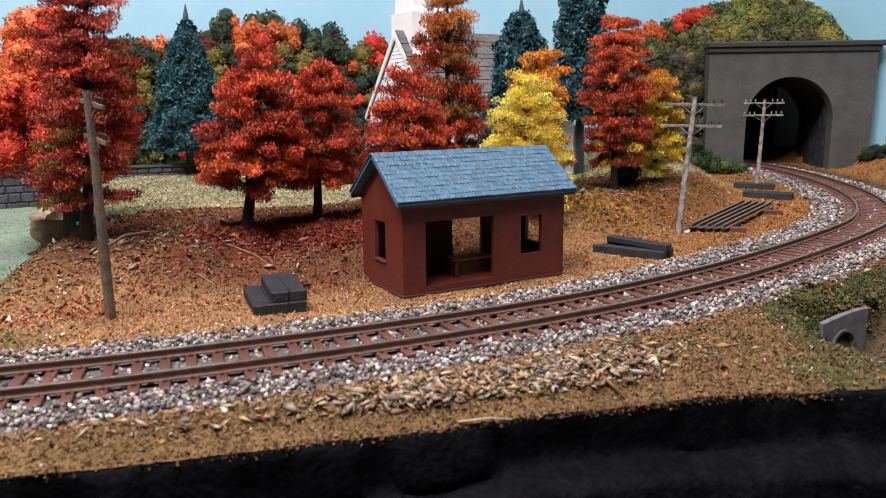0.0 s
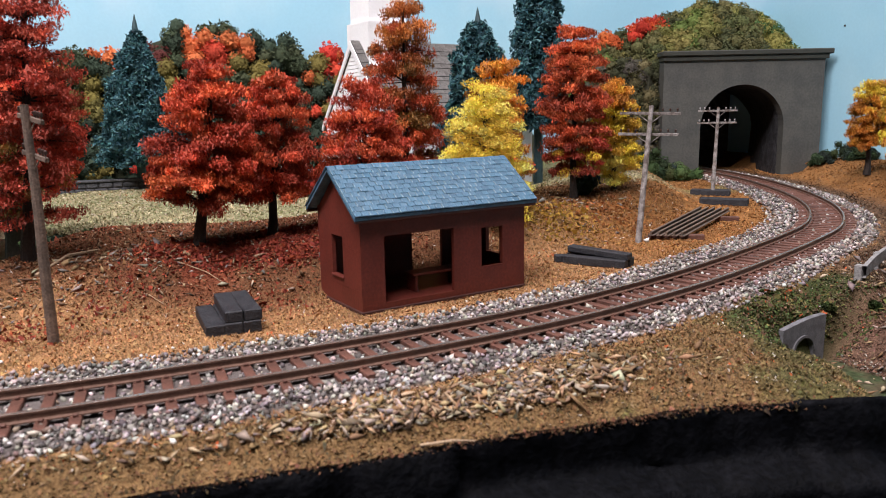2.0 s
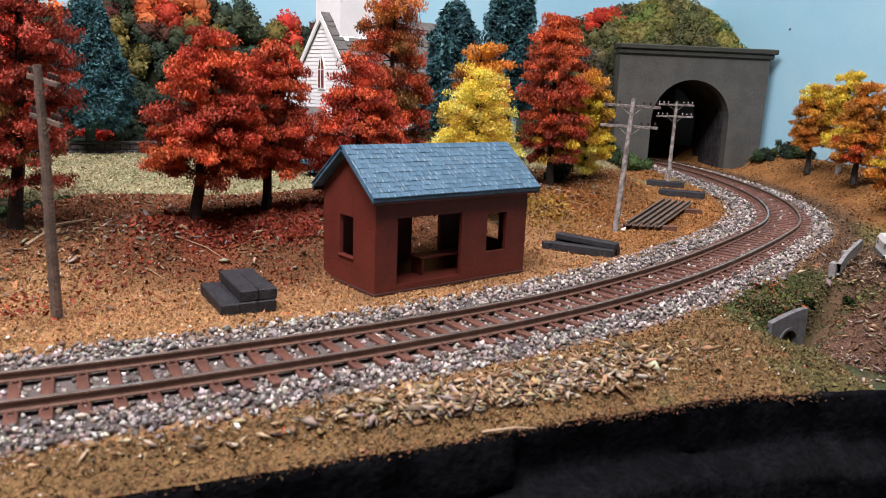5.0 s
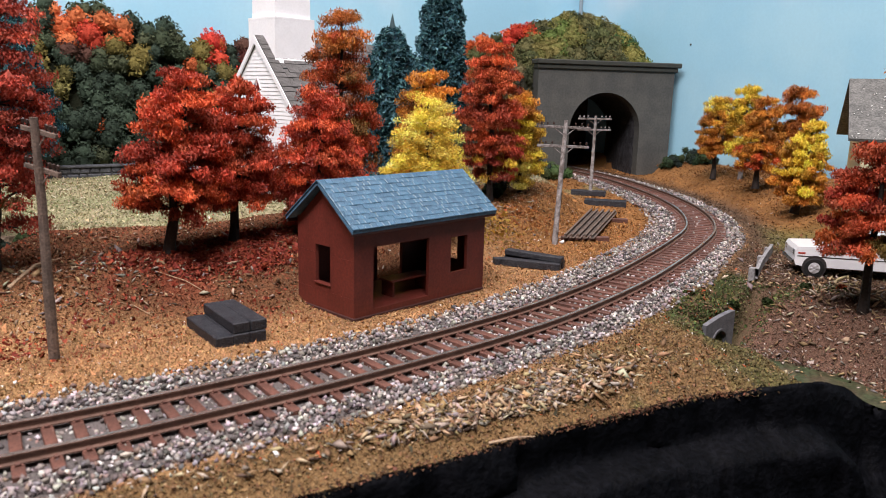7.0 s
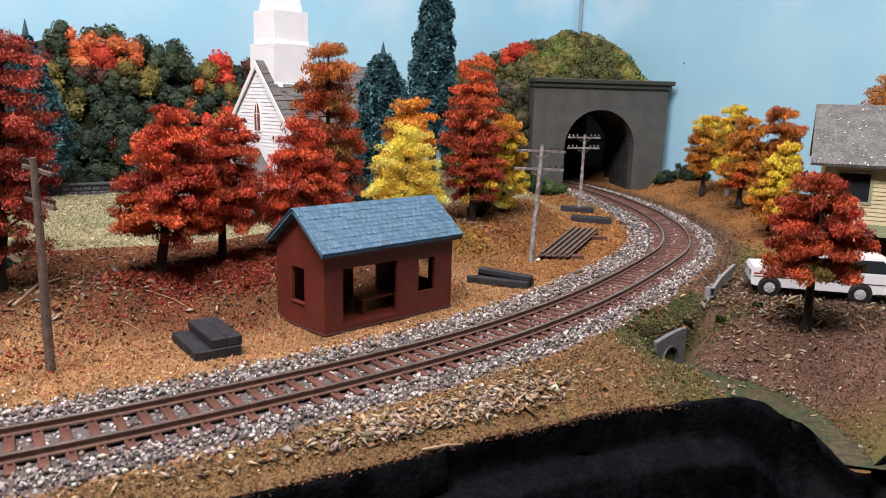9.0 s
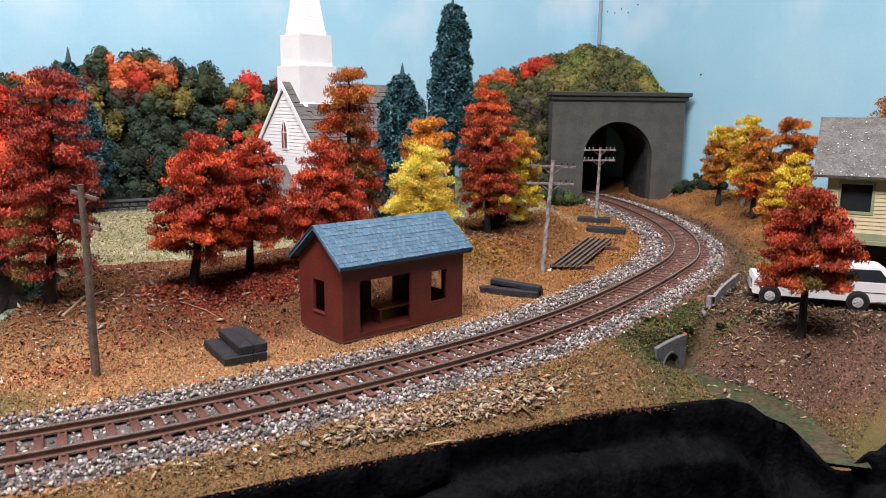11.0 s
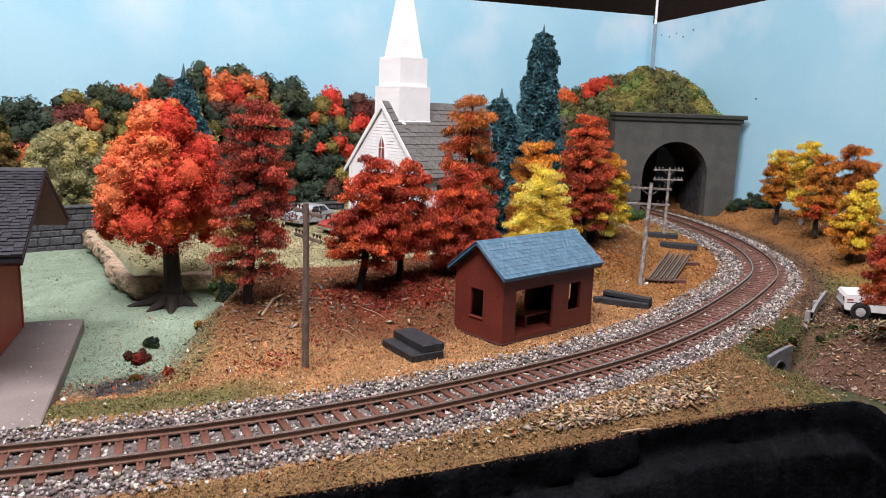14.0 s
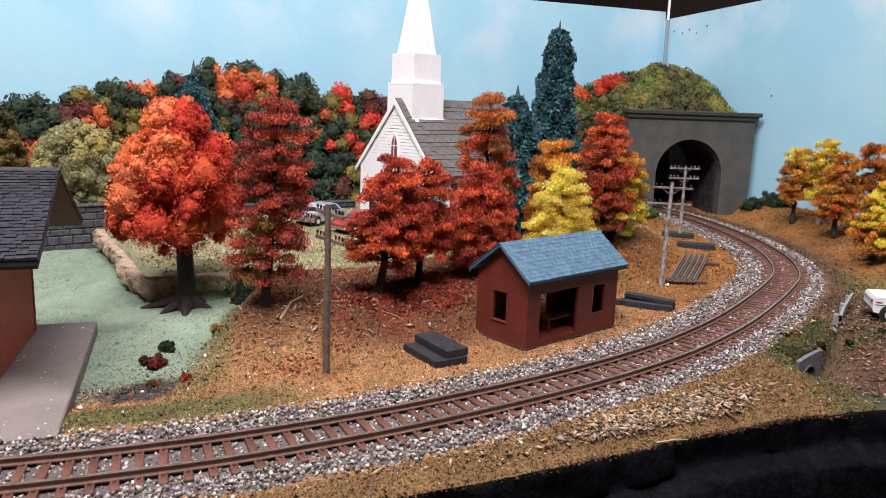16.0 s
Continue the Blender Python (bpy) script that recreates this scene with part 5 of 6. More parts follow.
def spruce(at, top, radius, bottom, label, seed, n=9000, full=0.5, lean=(0, 0), reach=0.955):
    """A teal model spruce: bare plastic spike, drooping wiry twigs."""
    tree = thing("spruce_tree", at, label, "tree")
    global rng
    rng = np.random.default_rng(seed)
    H, cb = top - at[2], bottom - at[2]
    spike = [(lean[0] * k, lean[1] * k, -0.25 + (H + 0.25) * k) for k in (0, 0.3, 0.6, 0.86, 0.93, 1.0)]
    part("trunk", Geo().tube(spike, [0.34, 0.3, 0.26, 0.24, 0.2, 0.02], 9), TEALTRUNK, tree, "teal plastic trunk with a bare tip")
    t = rng.random(n) ** 1.1
    whorl = np.round(t * 21) / 21 + rng.normal(0, 0.012, n)
    t = np.clip(0.6 * t + 0.4 * whorl, 0, 0.99)
    R = radius * ((1 - t) ** full * (0.74 + 0.26 * smooth01(0, 0.16, t))) + 0.10
    spoke = rng.integers(0, 12, n) * 2 * np.pi / 12 + np.round(t * 21) * 0.7 + rng.normal(0, 0.24, n)
    q = rng.random(n) ** 0.5
    lump = 1 + 0.13 * np.sin(3 * spoke + 9 * t + seed) + 0.12 * np.sin(5 * spoke - 23 * t) + 0.08 * np.sin(2 * spoke + 41 * t)
    p = np.stack([np.cos(spoke) * R * q * lump, np.sin(spoke) * R * q * lump, cb + (H * reach - cb) * t - 0.22 * q * R + rng.normal(0, 0.09, n)], 1)
    p[:, 0] += lean[0] * p[:, 2] / H
    p[:, 1] += lean[1] * p[:, 2] / H
    c = palette(TEAL, n, 0.35)
    scatter("crown", flakes(p, rng.gamma(5, 0.04, n) + 0.08, rng.uniform(2.2, 5.0, n), c, flat=0.0, bend=0.5), NEEDLE, parent=tree)
    return tree


spruce((33.0, 38.9, 1.0), 17.5, 1.75, 5.4, "tall narrow teal model spruce beside the church", 21, 50000, 0.3)
spruce((27.0, 37.4, 0.9), 12.3, 2.6, 1.8, "teal model spruce with a bare spike tip", 23, 52000, 0.42, reach=0.92)
spruce((11.4, 58.9, 0.9), 13.6, 3.1, 3.3, "wide teal model spruce before the wooded hill", 24, 52000, 0.62, lean=(0.55, 0), reach=0.9)


# ---- foam foliage: clumps of crumbs over a core darkened for shade in the gaps ----
ICO = bmesh.new()
bmesh.ops.create_icosphere(ICO, subdivisions=1, radius=1)
ICO.verts.ensure_lookup_table()
ICO_V = np.array([v.co[:] for v in ICO.verts])
ICO_F = np.array([[v.index for v in f.verts] for f in ICO.faces])
ICO.free()


def foam(centres, radii, cols, per, grain, fluff=0.045):
    """Foam clumps: a lumpy core each, its colour darkened to shade the gaps, and fine crumbs over it."""
    cs, n = np.asarray(centres, float), len(centres)
    v = ICO_V[None] * (radii[:, None, None] * 0.86 * (1 + 0.10 * rng.normal(size=(n, len(ICO_V), 1)))) + cs[:, None]
    f = (np.arange(n)[:, None, None] * len(ICO_V) + ICO_F[None]).reshape(-1, 3)
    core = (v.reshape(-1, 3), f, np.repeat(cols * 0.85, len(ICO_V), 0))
    k = rng.choice(n, int(per * n), p=radii ** 2 / (radii ** 2).sum())
    u = rng.normal(size=(len(k), 3))
    u /= np.linalg.norm(u, axis=1)[:, None]
    lump = 0.95 + 0.12 * np.sin(5 * u[:, 0] + k) * np.sin(4 * u[:, 1] + 2 * k) + 0.07 * np.sin(9 * u[:, 2] + 3 * k) * np.sin(8 * u[:, 0] - k) + rng.normal(0, fluff, len(k))
    p = cs[k] + u * (radii[k] * lump)[:, None]
    c = np.clip(cols[k] * rng.uniform(0.78, 1.22, (len(k), 1)), 0.003, 0.9)
    return joined(core, flakes(p, rng.gamma(5, grain / 5, len(k)) + 0.03, rng.uniform(0.7, 1.3, len(k)), c, bend=0.6))


def foam_tree():
    global rng
    rng = np.random.default_rng(31)
    t = thing("maple_tree", (1.9, 37.05, -0.38), "large fiery orange-red foam maple with root flare", "tree")
    g = Geo().tube([(0, 0, -0.1), (0.02, 0, 0.5), (0.05, 0, 1.5), (0.0, 0, 3.5), (0, 0, 6)], [1.0, 0.56, 0.45, 0.4, 0.2], 12)
    part("trunk", g, BARK, t)
    for a in (0.3, 1.4, 2.6, 3.5, 4.3, 5.4):
        r = random.uniform(1.3, 2.3)
        part("root", Geo().tube([(0, 0, 0.55), (0.45 * r * math.cos(a), 0.45 * r * math.sin(a), 0.18), (r * math.cos(a), r * math.sin(a), -0.06)], [0.42, 0.32, 0.08], 7), BARK, t)
    cs, rs = [], []
    for k in range(80):
        h = rng.random()
        z = 4.4 + 5.8 * h
        R = 3.0 * float(np.interp(h, [0, 0.12, 0.3, 0.6, 0.85, 1], [1.0, 1.05, 1.0, 0.78, 0.5, 0.22]))
        a = rng.uniform(0, 6.28)
        q = R * rng.uniform(0.6, 0.92)
        cs.append((q * math.cos(a) - 0.25, q * math.sin(a), z)), rs.append(rng.uniform(0.55, 1.15) * (1.1 - 0.35 * h))
    for z, r in ((4.3, 1.6), (5.6, 2.0), (7.0, 1.9), (8.5, 1.4), (9.7, 0.8)):
        cs.append((-0.25, 0, z)), rs.append(r)
    main, wide = np.array(cs), np.array(rs)
    k = rng.integers(0, len(main), 620)
    u = rng.normal(size=(620, 3))
    u /= np.linalg.norm(u, axis=1)[:, None]
    cs, rs = np.concatenate([main, main[k] + u * wide[k][:, None] * 0.9]), np.r_[wide * 0.95, rng.uniform(0.14, 0.36, 620)]
    cols = palette([(0.60, 0.075, 0.042), (0.56, 0.062, 0.036), (0.64, 0.10, 0.052), (0.50, 0.050, 0.032)], len(cs), 0.1)
    patch = wobble(cs[:, 0] - 0.6 * cs[:, 1], cs[:, 2], 1.5, 2.0) + 0.35 * wobble(cs[:, 0], cs[:, 2] + cs[:, 1], 0.8, 5.0) - 0.12 * (cs[:, 0] + 0.3)
    warm = (patch > 0.02) & (cs[:, 2] > 4.5)
    cols[warm] = palette([(0.80, 0.215, 0.085), (0.78, 0.18, 0.07), (0.82, 0.26, 0.11)], int(warm.sum()), 0.08)
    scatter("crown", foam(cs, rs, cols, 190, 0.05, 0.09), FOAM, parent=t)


foam_tree()


def cols_of(cs, cols):
    """One of the colours for each clump, in patches."""
    k = np.clip((wobble(cs[:, 0] - cs[:, 1], cs[:, 2], 1.3, 3.0) * 0.5 + 0.5) * len(cols), 0, len(cols) - 1).astype(int)
    return np.array(cols)[k] * rng.uniform(0.8, 1.2, (len(cs), 1))


def knobby_tree(at, r, label, cols, seed, squash=1.0):
    global rng
    rng = np.random.default_rng(seed)
    t = thing("bushy_tree", at, label, "tree")
    part("trunk", Geo().tube([(0, 0, -0.5), (0, 0, 1), (0.1, 0, r)], [0.5, 0.4, 0.3], 9), BARK, t)
    n = 260
    u = rng.normal(size=(n, 3))
    u /= np.linalg.norm(u, axis=1)[:, None]
    cs = u * r * np.array([1, 1, squash]) * rng.uniform(0.82, 0.98, (n, 1)) + np.array([0, 0, r * squash + 0.8])
    cs = np.concatenate([cs, [(0, 0, r * squash + 0.8)]])
    rs = np.r_[rng.uniform(0.25, 0.55, n), r * 0.9 * min(1, squash)]
    scatter("crown", foam(cs, rs, cols_of(cs, cols), 300, 0.075), FOAM, parent=t)


knobby_tree((3.7, 61.2, 0.2), 3.15, "round speckled olive and yellow bushy tree", [(0.26, 0.26, 0.12), (0.34, 0.33, 0.17), (0.32, 0.31, 0.15), (0.42, 0.37, 0.16), (0.56, 0.43, 0.13)], 41, 1.2)
knobby_tree((-3.0, 66.0, 0.2), 4.0, "brown-olive bushy tree at the wooded hill's foot", [(0.14, 0.11, 0.04), (0.20, 0.14, 0.05), (0.08, 0.09, 0.035)], 42, 1.2)


def hill_crest(x):
    return np.interp(x, [-30, -16, -8, 0, 5, 9, 13, 17, 21, 25, 30, 34, 38, 44, 50], [7, 8.4, 9, 9.7, 10.5, 11.5, 12.4, 13.9, 13.7, 12.9, 11.6, 11.7, 10.4, 8.0, 6.0])


def wooded_hill():
    global rng
    rng = np.random.default_rng(51)
    xs = np.linspace(-34, 50, 85)
    vs, cl = [], []
    for x in xs:
        sh = -(x - 15) * 0.204
        H = float(hill_crest(x)) - 0.9
        for q in np.linspace(0, 1, 9):
            vs.append((x, 64.0 + sh + 6.0 * q, 0.2 + H * math.sin(q * math.pi / 2)))
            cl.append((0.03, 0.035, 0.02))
        vs.append((x, 73 + sh, -1)), cl.append((0.03, 0.035, 0.02))
    n = 10
    g = Geo()
    g.v, g.c = vs, cl
    g.f = [(i * n + k, (i + 1) * n + k, (i + 1) * n + k + 1, i * n + k + 1) for i in range(len(xs) - 1) for k in range(n - 1)]
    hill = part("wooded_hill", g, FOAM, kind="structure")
    tagged(hill, "hillside covered with autumn foam foliage", "hill")
    cs, rs, cols = [], [], []
    kinds = [[(0.050, 0.075, 0.050), (0.040, 0.060, 0.042)], [(0.060, 0.080, 0.045), (0.075, 0.090, 0.050)], [(0.19, 0.16, 0.045), (0.15, 0.135, 0.045)], [(0.66, 0.20, 0.075), (0.60, 0.15, 0.055)], [(0.52, 0.050, 0.035), (0.60, 0.080, 0.045)], [(0.13, 0.040, 0.035), (0.11, 0.055, 0.04)], [(0.24, 0.20, 0.06), (0.20, 0.165, 0.05)]]
    seeds = np.stack([rng.uniform(-32, 48, 560), rng.uniform(0, 14.5, 560)], 1)
    sorts = rng.choice(7, 560, p=[0.37, 0.16, 0.09, 0.15, 0.11, 0.07, 0.05])
    sorts = np.where((seeds[:, 1] < 4.5) & (rng.random(560) < 0.6), 0, sorts)
    sorts = np.where((seeds[:, 0] > 27) & (seeds[:, 1] > 6) & (rng.random(560) < 0.5), rng.choice([3, 4, 4, 6], 560), sorts)
    sorts = np.where((seeds[:, 0] < 10) & (seeds[:, 1] > 5) & (rng.random(560) < 0.4), rng.choice([2, 6, 3], 560), sorts)
    sorts = np.where((np.abs(seeds[:, 0] - 18.2) < 0.9) & (seeds[:, 1] > 11.3), 3, sorts)
    x = -30.0
    while x < 47:
        H = float(hill_crest(x))
        z = 0.9
        while z < H:
            q = math.asin(min(1, z / (H + 0.3))) * 2 / math.pi
            cx, cz = x + rng.uniform(-0.6, 0.6), z + rng.uniform(-0.5, 0.5)
            cs.append((cx, 63.5 - (cx - 15) * 0.204 + 6.0 * q - 0.3, min(cz, H - 0.2)))
            rs.append(rng.uniform(0.6, 1.1))
            seedling = ((cx - seeds[:, 0]) ** 2 + 1.3 * (cz - seeds[:, 1]) ** 2).argmin()
            pal = kinds[sorts[seedling]]
            cols.append(np.array(pal[rng.integers(0, len(pal))]))
            z += 1.15
        x += 1.12
    cs, rs = np.array(cs), np.array(rs)
    cols = np.array(cols) * rng.uniform(0.8, 1.25, (len(cs), 1))
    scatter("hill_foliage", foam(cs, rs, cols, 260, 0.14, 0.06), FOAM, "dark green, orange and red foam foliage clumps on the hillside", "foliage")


wooded_hill()


def tunnel_hill():
    global rng
    rng = np.random.default_rng(52)
    u, n2 = np.array([0.827, -0.562]), np.array([0.562, 0.827])
    o = np.array([52.97, 46.78])
    cs, rs, cols = [], [], []
    for k in range(560):
        a = rng.uniform(-7.5, 14.6)
        H = float(np.interp(a, [-8, -6, -3, 0, 3, 7, 10, 13, 15], [9.5, 11.6, 13.2, 13.9, 14.6, 15.8, 15.4, 13.9, 12.0]))
        back = rng.uniform(0, 1)
        lo = 9.6 if a > 0.9 else 1.0
        z = lo + (H - lo) * (rng.random() ** 0.7)
        depth = (2.2 if a > 0.9 else 0.9) + 5.5 * ((z - lo) / (H - lo)) ** 1.3 + back * 0.6
        p = o + u * a + n2 * depth
        cs.append((*(p + n2 * rng.uniform(-0.6, 0.4)), z)), rs.append(rng.uniform(0.5, 1.05))
        w = wobble(a, z, 1.6, 2.0)
        if z > H - 1.3 and -5.5 < a < -2.0:
            pal = [(0.62, 0.16, 0.05), (0.58, 0.12, 0.04)]
        elif z > H - 1.1 and -1.0 < a < 3.0:
            pal = [(0.50, 0.05, 0.03), (0.55, 0.09, 0.03)]
        elif w > 0.35:
            pal = [(0.19, 0.19, 0.06), (0.23, 0.20, 0.07), (0.13, 0.18, 0.05)]
        elif a > 11:
            pal = [(0.26, 0.24, 0.07), (0.07, 0.14, 0.05), (0.2, 0.2, 0.06)]
        else:
            pal = [(0.12, 0.12, 0.05), (0.16, 0.15, 0.065), (0.07, 0.08, 0.038), (0.10, 0.115, 0.045)]
        cols.append(pal[rng.integers(0, len(pal))])
    # mossy flank hard against the portal's side
    for k in range(130):
        a, z = rng.uniform(-5.0, 0.75), rng.uniform(1.5, 10.2)
        p = o + u * a + n2 * (0.45 + 0.16 * z + rng.uniform(-0.2, 0.4))
        cs.append((*p, z)), rs.append(rng.uniform(0.5, 0.95))
        cols.append([(0.10, 0.095, 0.045), (0.14, 0.12, 0.06), (0.06, 0.065, 0.035), (0.11, 0.10, 0.085)][rng.integers(0, 4)])
    cols = np.array(cols) * rng.uniform(0.8, 1.2, (len(cs), 1))
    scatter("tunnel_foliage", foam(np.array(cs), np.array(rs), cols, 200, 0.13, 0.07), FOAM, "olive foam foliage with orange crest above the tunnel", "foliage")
    g = Geo()
    for a0, a1, hh in ((-8, 15.2, 1.0),):
        for i in range(24):
            a = a0 + (a1 - a0) * i / 23
            H = float(np.interp(a, [-8, -6, -3, 0, 3, 7, 10, 13, 15], [7, 9.6, 11.3, 12.1, 12.8, 13.9, 13.5, 12.1, 10.3]))
            f0 = 2.4 if a > 0.9 else 1.6
            for q, z in ((f0, -1), (f0, min(9.4, H * 0.8)), (5.5, H * 0.93), (7.5, H), (12, H)):
                p = o + u * a + n2 * q
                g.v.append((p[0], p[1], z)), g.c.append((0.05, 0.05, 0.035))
        g.f = [(i * 5 + k, (i + 1) * 5 + k, (i + 1) * 5 + k + 1, i * 5 + k + 1) for i in range(23) for k in range(4)]
    # keep the tunnel's own bore clear: the core starts above the lining
    g.v = [(x, y, max(z, 9.0) if 0.9 < ((x - o[0]) * u[0] + (y - o[1]) * u[1]) < 15.3 else z) for x, y, z in g.v]
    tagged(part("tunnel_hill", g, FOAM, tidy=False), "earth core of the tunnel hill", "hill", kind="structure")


tunnel_hill()


def bush(at, r, cols, label, seed, n=16, spread=1.0):
    global rng
    rng = np.random.default_rng(seed)
    cs = rng.normal(0, 0.5, (n, 3)) * r * np.array([spread, 1, 0.5]) + np.array([0, 0, 0.4 * r])
    v, f, c = foam(cs, rng.uniform(0.28, 0.5, n) * r, palette(cols, n, 0.25), 260, 0.055 + 0.02 * r)
    ob = new("bush", shape("bush", v, f, FOAM, c))
    ob.matrix_world = cm_pose(at[0], at[1], height(at[0], at[1]))
    tagged(ob, label, "bush")


DKGREEN = [(0.03, 0.05, 0.025), (0.045, 0.07, 0.03), (0.025, 0.04, 0.03)]
for k, (x, y, r, cols, label) in enumerate((
        (50.9, 44.6, 1.7, DKGREEN, "dark green bush against the tunnel portal"),
        (52.2, 43.2, 1.4, [(0.05, 0.09, 0.03), (0.09, 0.12, 0.05)], "pale green bush against the tunnel portal"),
        (49.2, 43.8, 1.5, DKGREEN, "dark green bush on the orange bank"),
        (63.2, 36.6, 1.0, DKGREEN, "low dark green bush at the portal's foot"),
        (64.2, 34.6, 1.1, DKGREEN, "low dark green bush along the backdrop"),
        (65.0, 33.2, 0.9, DKGREEN, "low dark green bush along the backdrop"),
        (2.7, 31.6, 0.65, DKGREEN, "small dark green bush at the green water's edge"),
        (3.6, 33.0, 0.9, [(0.06, 0.06, 0.025), (0.09, 0.08, 0.03)], "olive bush at the bank's back"),
        (4.6, 33.9, 0.8, DKGREEN, "dark bush at the bank's back"),
        (-2.7, 28.9, 0.36, [(0.16, 0.03, 0.02), (0.10, 0.04, 0.03)], "small rust-red shrub by the platform"),
        (-1.6, 30.6, 0.34, DKGREEN, "tiny dark green shrub on the green water"),
        (-3.6, 26.9, 0.18, [(0.28, 0.08, 0.03), (0.10, 0.08, 0.02)], "tiny orange and olive shrub"),
        (-2.5, 26.3, 0.16, [(0.30, 0.08, 0.035)], "tiny orange shrub beside the black patch"),
        (24.4, 13.6, 0.16, [(0.035, 0.05, 0.018), (0.05, 0.07, 0.022)], "green ground-cover bush behind the culvert"),
        (22.3, 14.6, 0.15, [(0.04, 0.055, 0.018), (0.045, 0.065, 0.02), (0.05, 0.06, 0.02), (0.28, 0.06, 0.02)], "green ground-cover bush above the culvert"),
        (26.0, 12.9, 0.15, [(0.035, 0.055, 0.018), (0.05, 0.06, 0.02)], "trailing green shrub on the creek bank"),
        (27.4, 11.9, 0.15, [(0.04, 0.055, 0.02), (0.05, 0.065, 0.025)], "trailing green shrub on the creek bank"),
        (28.4, 10.8, 0.15, [(0.04, 0.07, 0.02), (0.28, 0.06, 0.02)], "trailing green and rust shrub on the creek bank"),
        (29.4, 30.5, 0.9, DKGREEN, "dark green bush beneath the trees"),
        (0.6, 30.1, 0.3, [(0.30, 0.20, 0.06)], "small straw-coloured tuft on the bank"))):
    bush((x, y), r, cols, label, 60 + k)


# ---- white church ----
def church():
    base = 0.95
    c = thing("church", (23.65, 42.7, base), "white clapboard church with stepped steeple and grey shingle roof", "church")
    L, W2, EZ, PZ = 12.0, 9.4, 4.75, 9.95
    hip = W2 / 2
    body = part("body", Geo().wall(W2, EZ, 0.2, [], gable=(hip, PZ - 0.25)).turned(turn(0, W2, 0, 0, 0, -90)).box(0.2, L, 0.12, W2 - 0.12, 0, EZ, 0).prism([(0.12, EZ), (W2 - 0.12, EZ), (hip, PZ - 0.3)], "x", 0.2, L), WHITE, c)
    z = 0.0
    while z < PZ - 0.7:
        half = hip if z < EZ - 0.15 else hip * (PZ - 0.25 - z - 0.26) / (PZ - 0.25 - EZ)
        part("clapboard", Geo().prism([(-0.05, z), (-0.015, z + 0.25), (0.0, z + 0.25), (0.0, z)], "y", hip - half + 0.03, hip + half - 0.03), WHITE, c)
        if z < EZ - 0.3:
            part("clapboard", Geo().prism([(-0.05 + 0.06, z), (0.025, z + 0.25), (0.12, z + 0.25), (0.12, z)], "x", 0.05, L).turned(turn(0, 0, 0)), WHITE, c)
        z += 0.26
    ov = 0.55
    slope = (PZ - EZ) / hip
    ez = EZ - ov * slope
    for s in (0, 1):
        def yy(v):
            return v if s == 0 else W2 - v
        roof = part("roof_slope", Geo().prism([(yy(-ov), ez), (yy(hip), PZ), (yy(hip), PZ + 0.2), (yy(-ov - 0.05), ez + 0.2)], "x", -0.16, L + 0.55), CHURCHROOF, c)
        if s == 0:
            ang = math.degrees(math.atan2(PZ - ez, hip + ov))
            run = math.hypot(PZ - ez, hip + ov)
            rows, per = 19, 15
            ph, pw = run / rows, (L + 0.7) / per
            meshes = []
            for k in range(3):
                g = Geo().box(0.01, pw - 0.012, 0, ph * 1.12, 0, 0.04 + 0.015 * k, 0)
                meshes.append(shape("shingle", g.v, g.f, CHURCHROOF))
            for r in range(rows):
                for q in range(per):
                    m = turn(0, -ov - 0.02, ez + 0.2, ang) @ turn(-0.16 + q * pw + (0.45 * pw if r % 2 and 0 < q < per - 1 else 0), r * ph, 0.03, -4)
                    ob = new("shingle", meshes[(r * 7 + q * 3) % 3])
                    ob.parent = roof
                    ob.matrix_local = Matrix.Translation(m.translation * U) @ m.to_3x3().to_4x4()
        a, b = (yy(-ov - 0.04), ez - 0.02), (yy(hip), PZ - 0.0)
        part("bargeboard", Geo().prism([(a[0], a[1] - 0.1), (b[0], b[1] - 0.3), (b[0], b[1] + 0.2), (a[0], a[1] + 0.22)], "x", -0.24, -0.12), WHITETRIM, c)
        part("corner_board", Geo().box(-0.07, 0.16, yy(0.1) - 0.12, yy(0.1) + 0.12, 0, EZ - 0.1, 0), WHITETRIM, c)
    # steeple: skirt, two stages, spire
    cx, cy = 2.12, hip + 0.2
    def stage(name, h0, h1, z0, z1, label=""):
        g = Geo()
        vs = [(cx + sx * h, cy + sy * h, z) for h, z in ((h0, z0), (h1, z1)) for sx, sy in ((-1, -1), (1, -1), (1, 1), (-1, 1))]
        return part(name, g.add(vs, [(3, 2, 1, 0), (4, 5, 6, 7), (0, 1, 5, 4), (1, 2, 6, 5), (2, 3, 7, 6), (3, 0, 4, 7)]), TOWER, c, label)
    stage("steeple_stage", 1.64, 1.62, 7.6, 11.42)
    stage("steeple_skirt", 1.84, 1.65, 8.35, 8.72)
    stage("steeple_stage", 1.42, 1.40, 11.42, 13.72)
    stage("spire", 1.12, 0.03, 13.72, 22.0, "tall tapered white spire")
    # faint laps of the tower's boards
    for k in range(26):
        z = 8.8 + 0.19 * k
        h = 1.628 if z < 11.3 else 1.408
        if not 11.3 < z < 11.5:
            part("lap_line", Geo().box(cx - h, cx + h, cy - h, cy + h, z, z + 0.03, 0), TOWER, c)
    for k in range(20):
        z = 13.9 + 0.22 * k
        h = 1.12 * (22.0 - z) / 8.28 + 0.012
        part("lap_line", Geo().box(cx - h, cx + h, cy - h, cy + h, z, z + 0.03, 0), TOWER, c)
    # pointed stained window in the gable
    ring = [(hip - 0.36, 5.25), (hip + 0.36, 5.25), (hip + 0.36, 6.5), (hip + 0.24, 6.95), (hip, 7.35), (hip - 0.24, 6.95), (hip - 0.36, 6.5)]
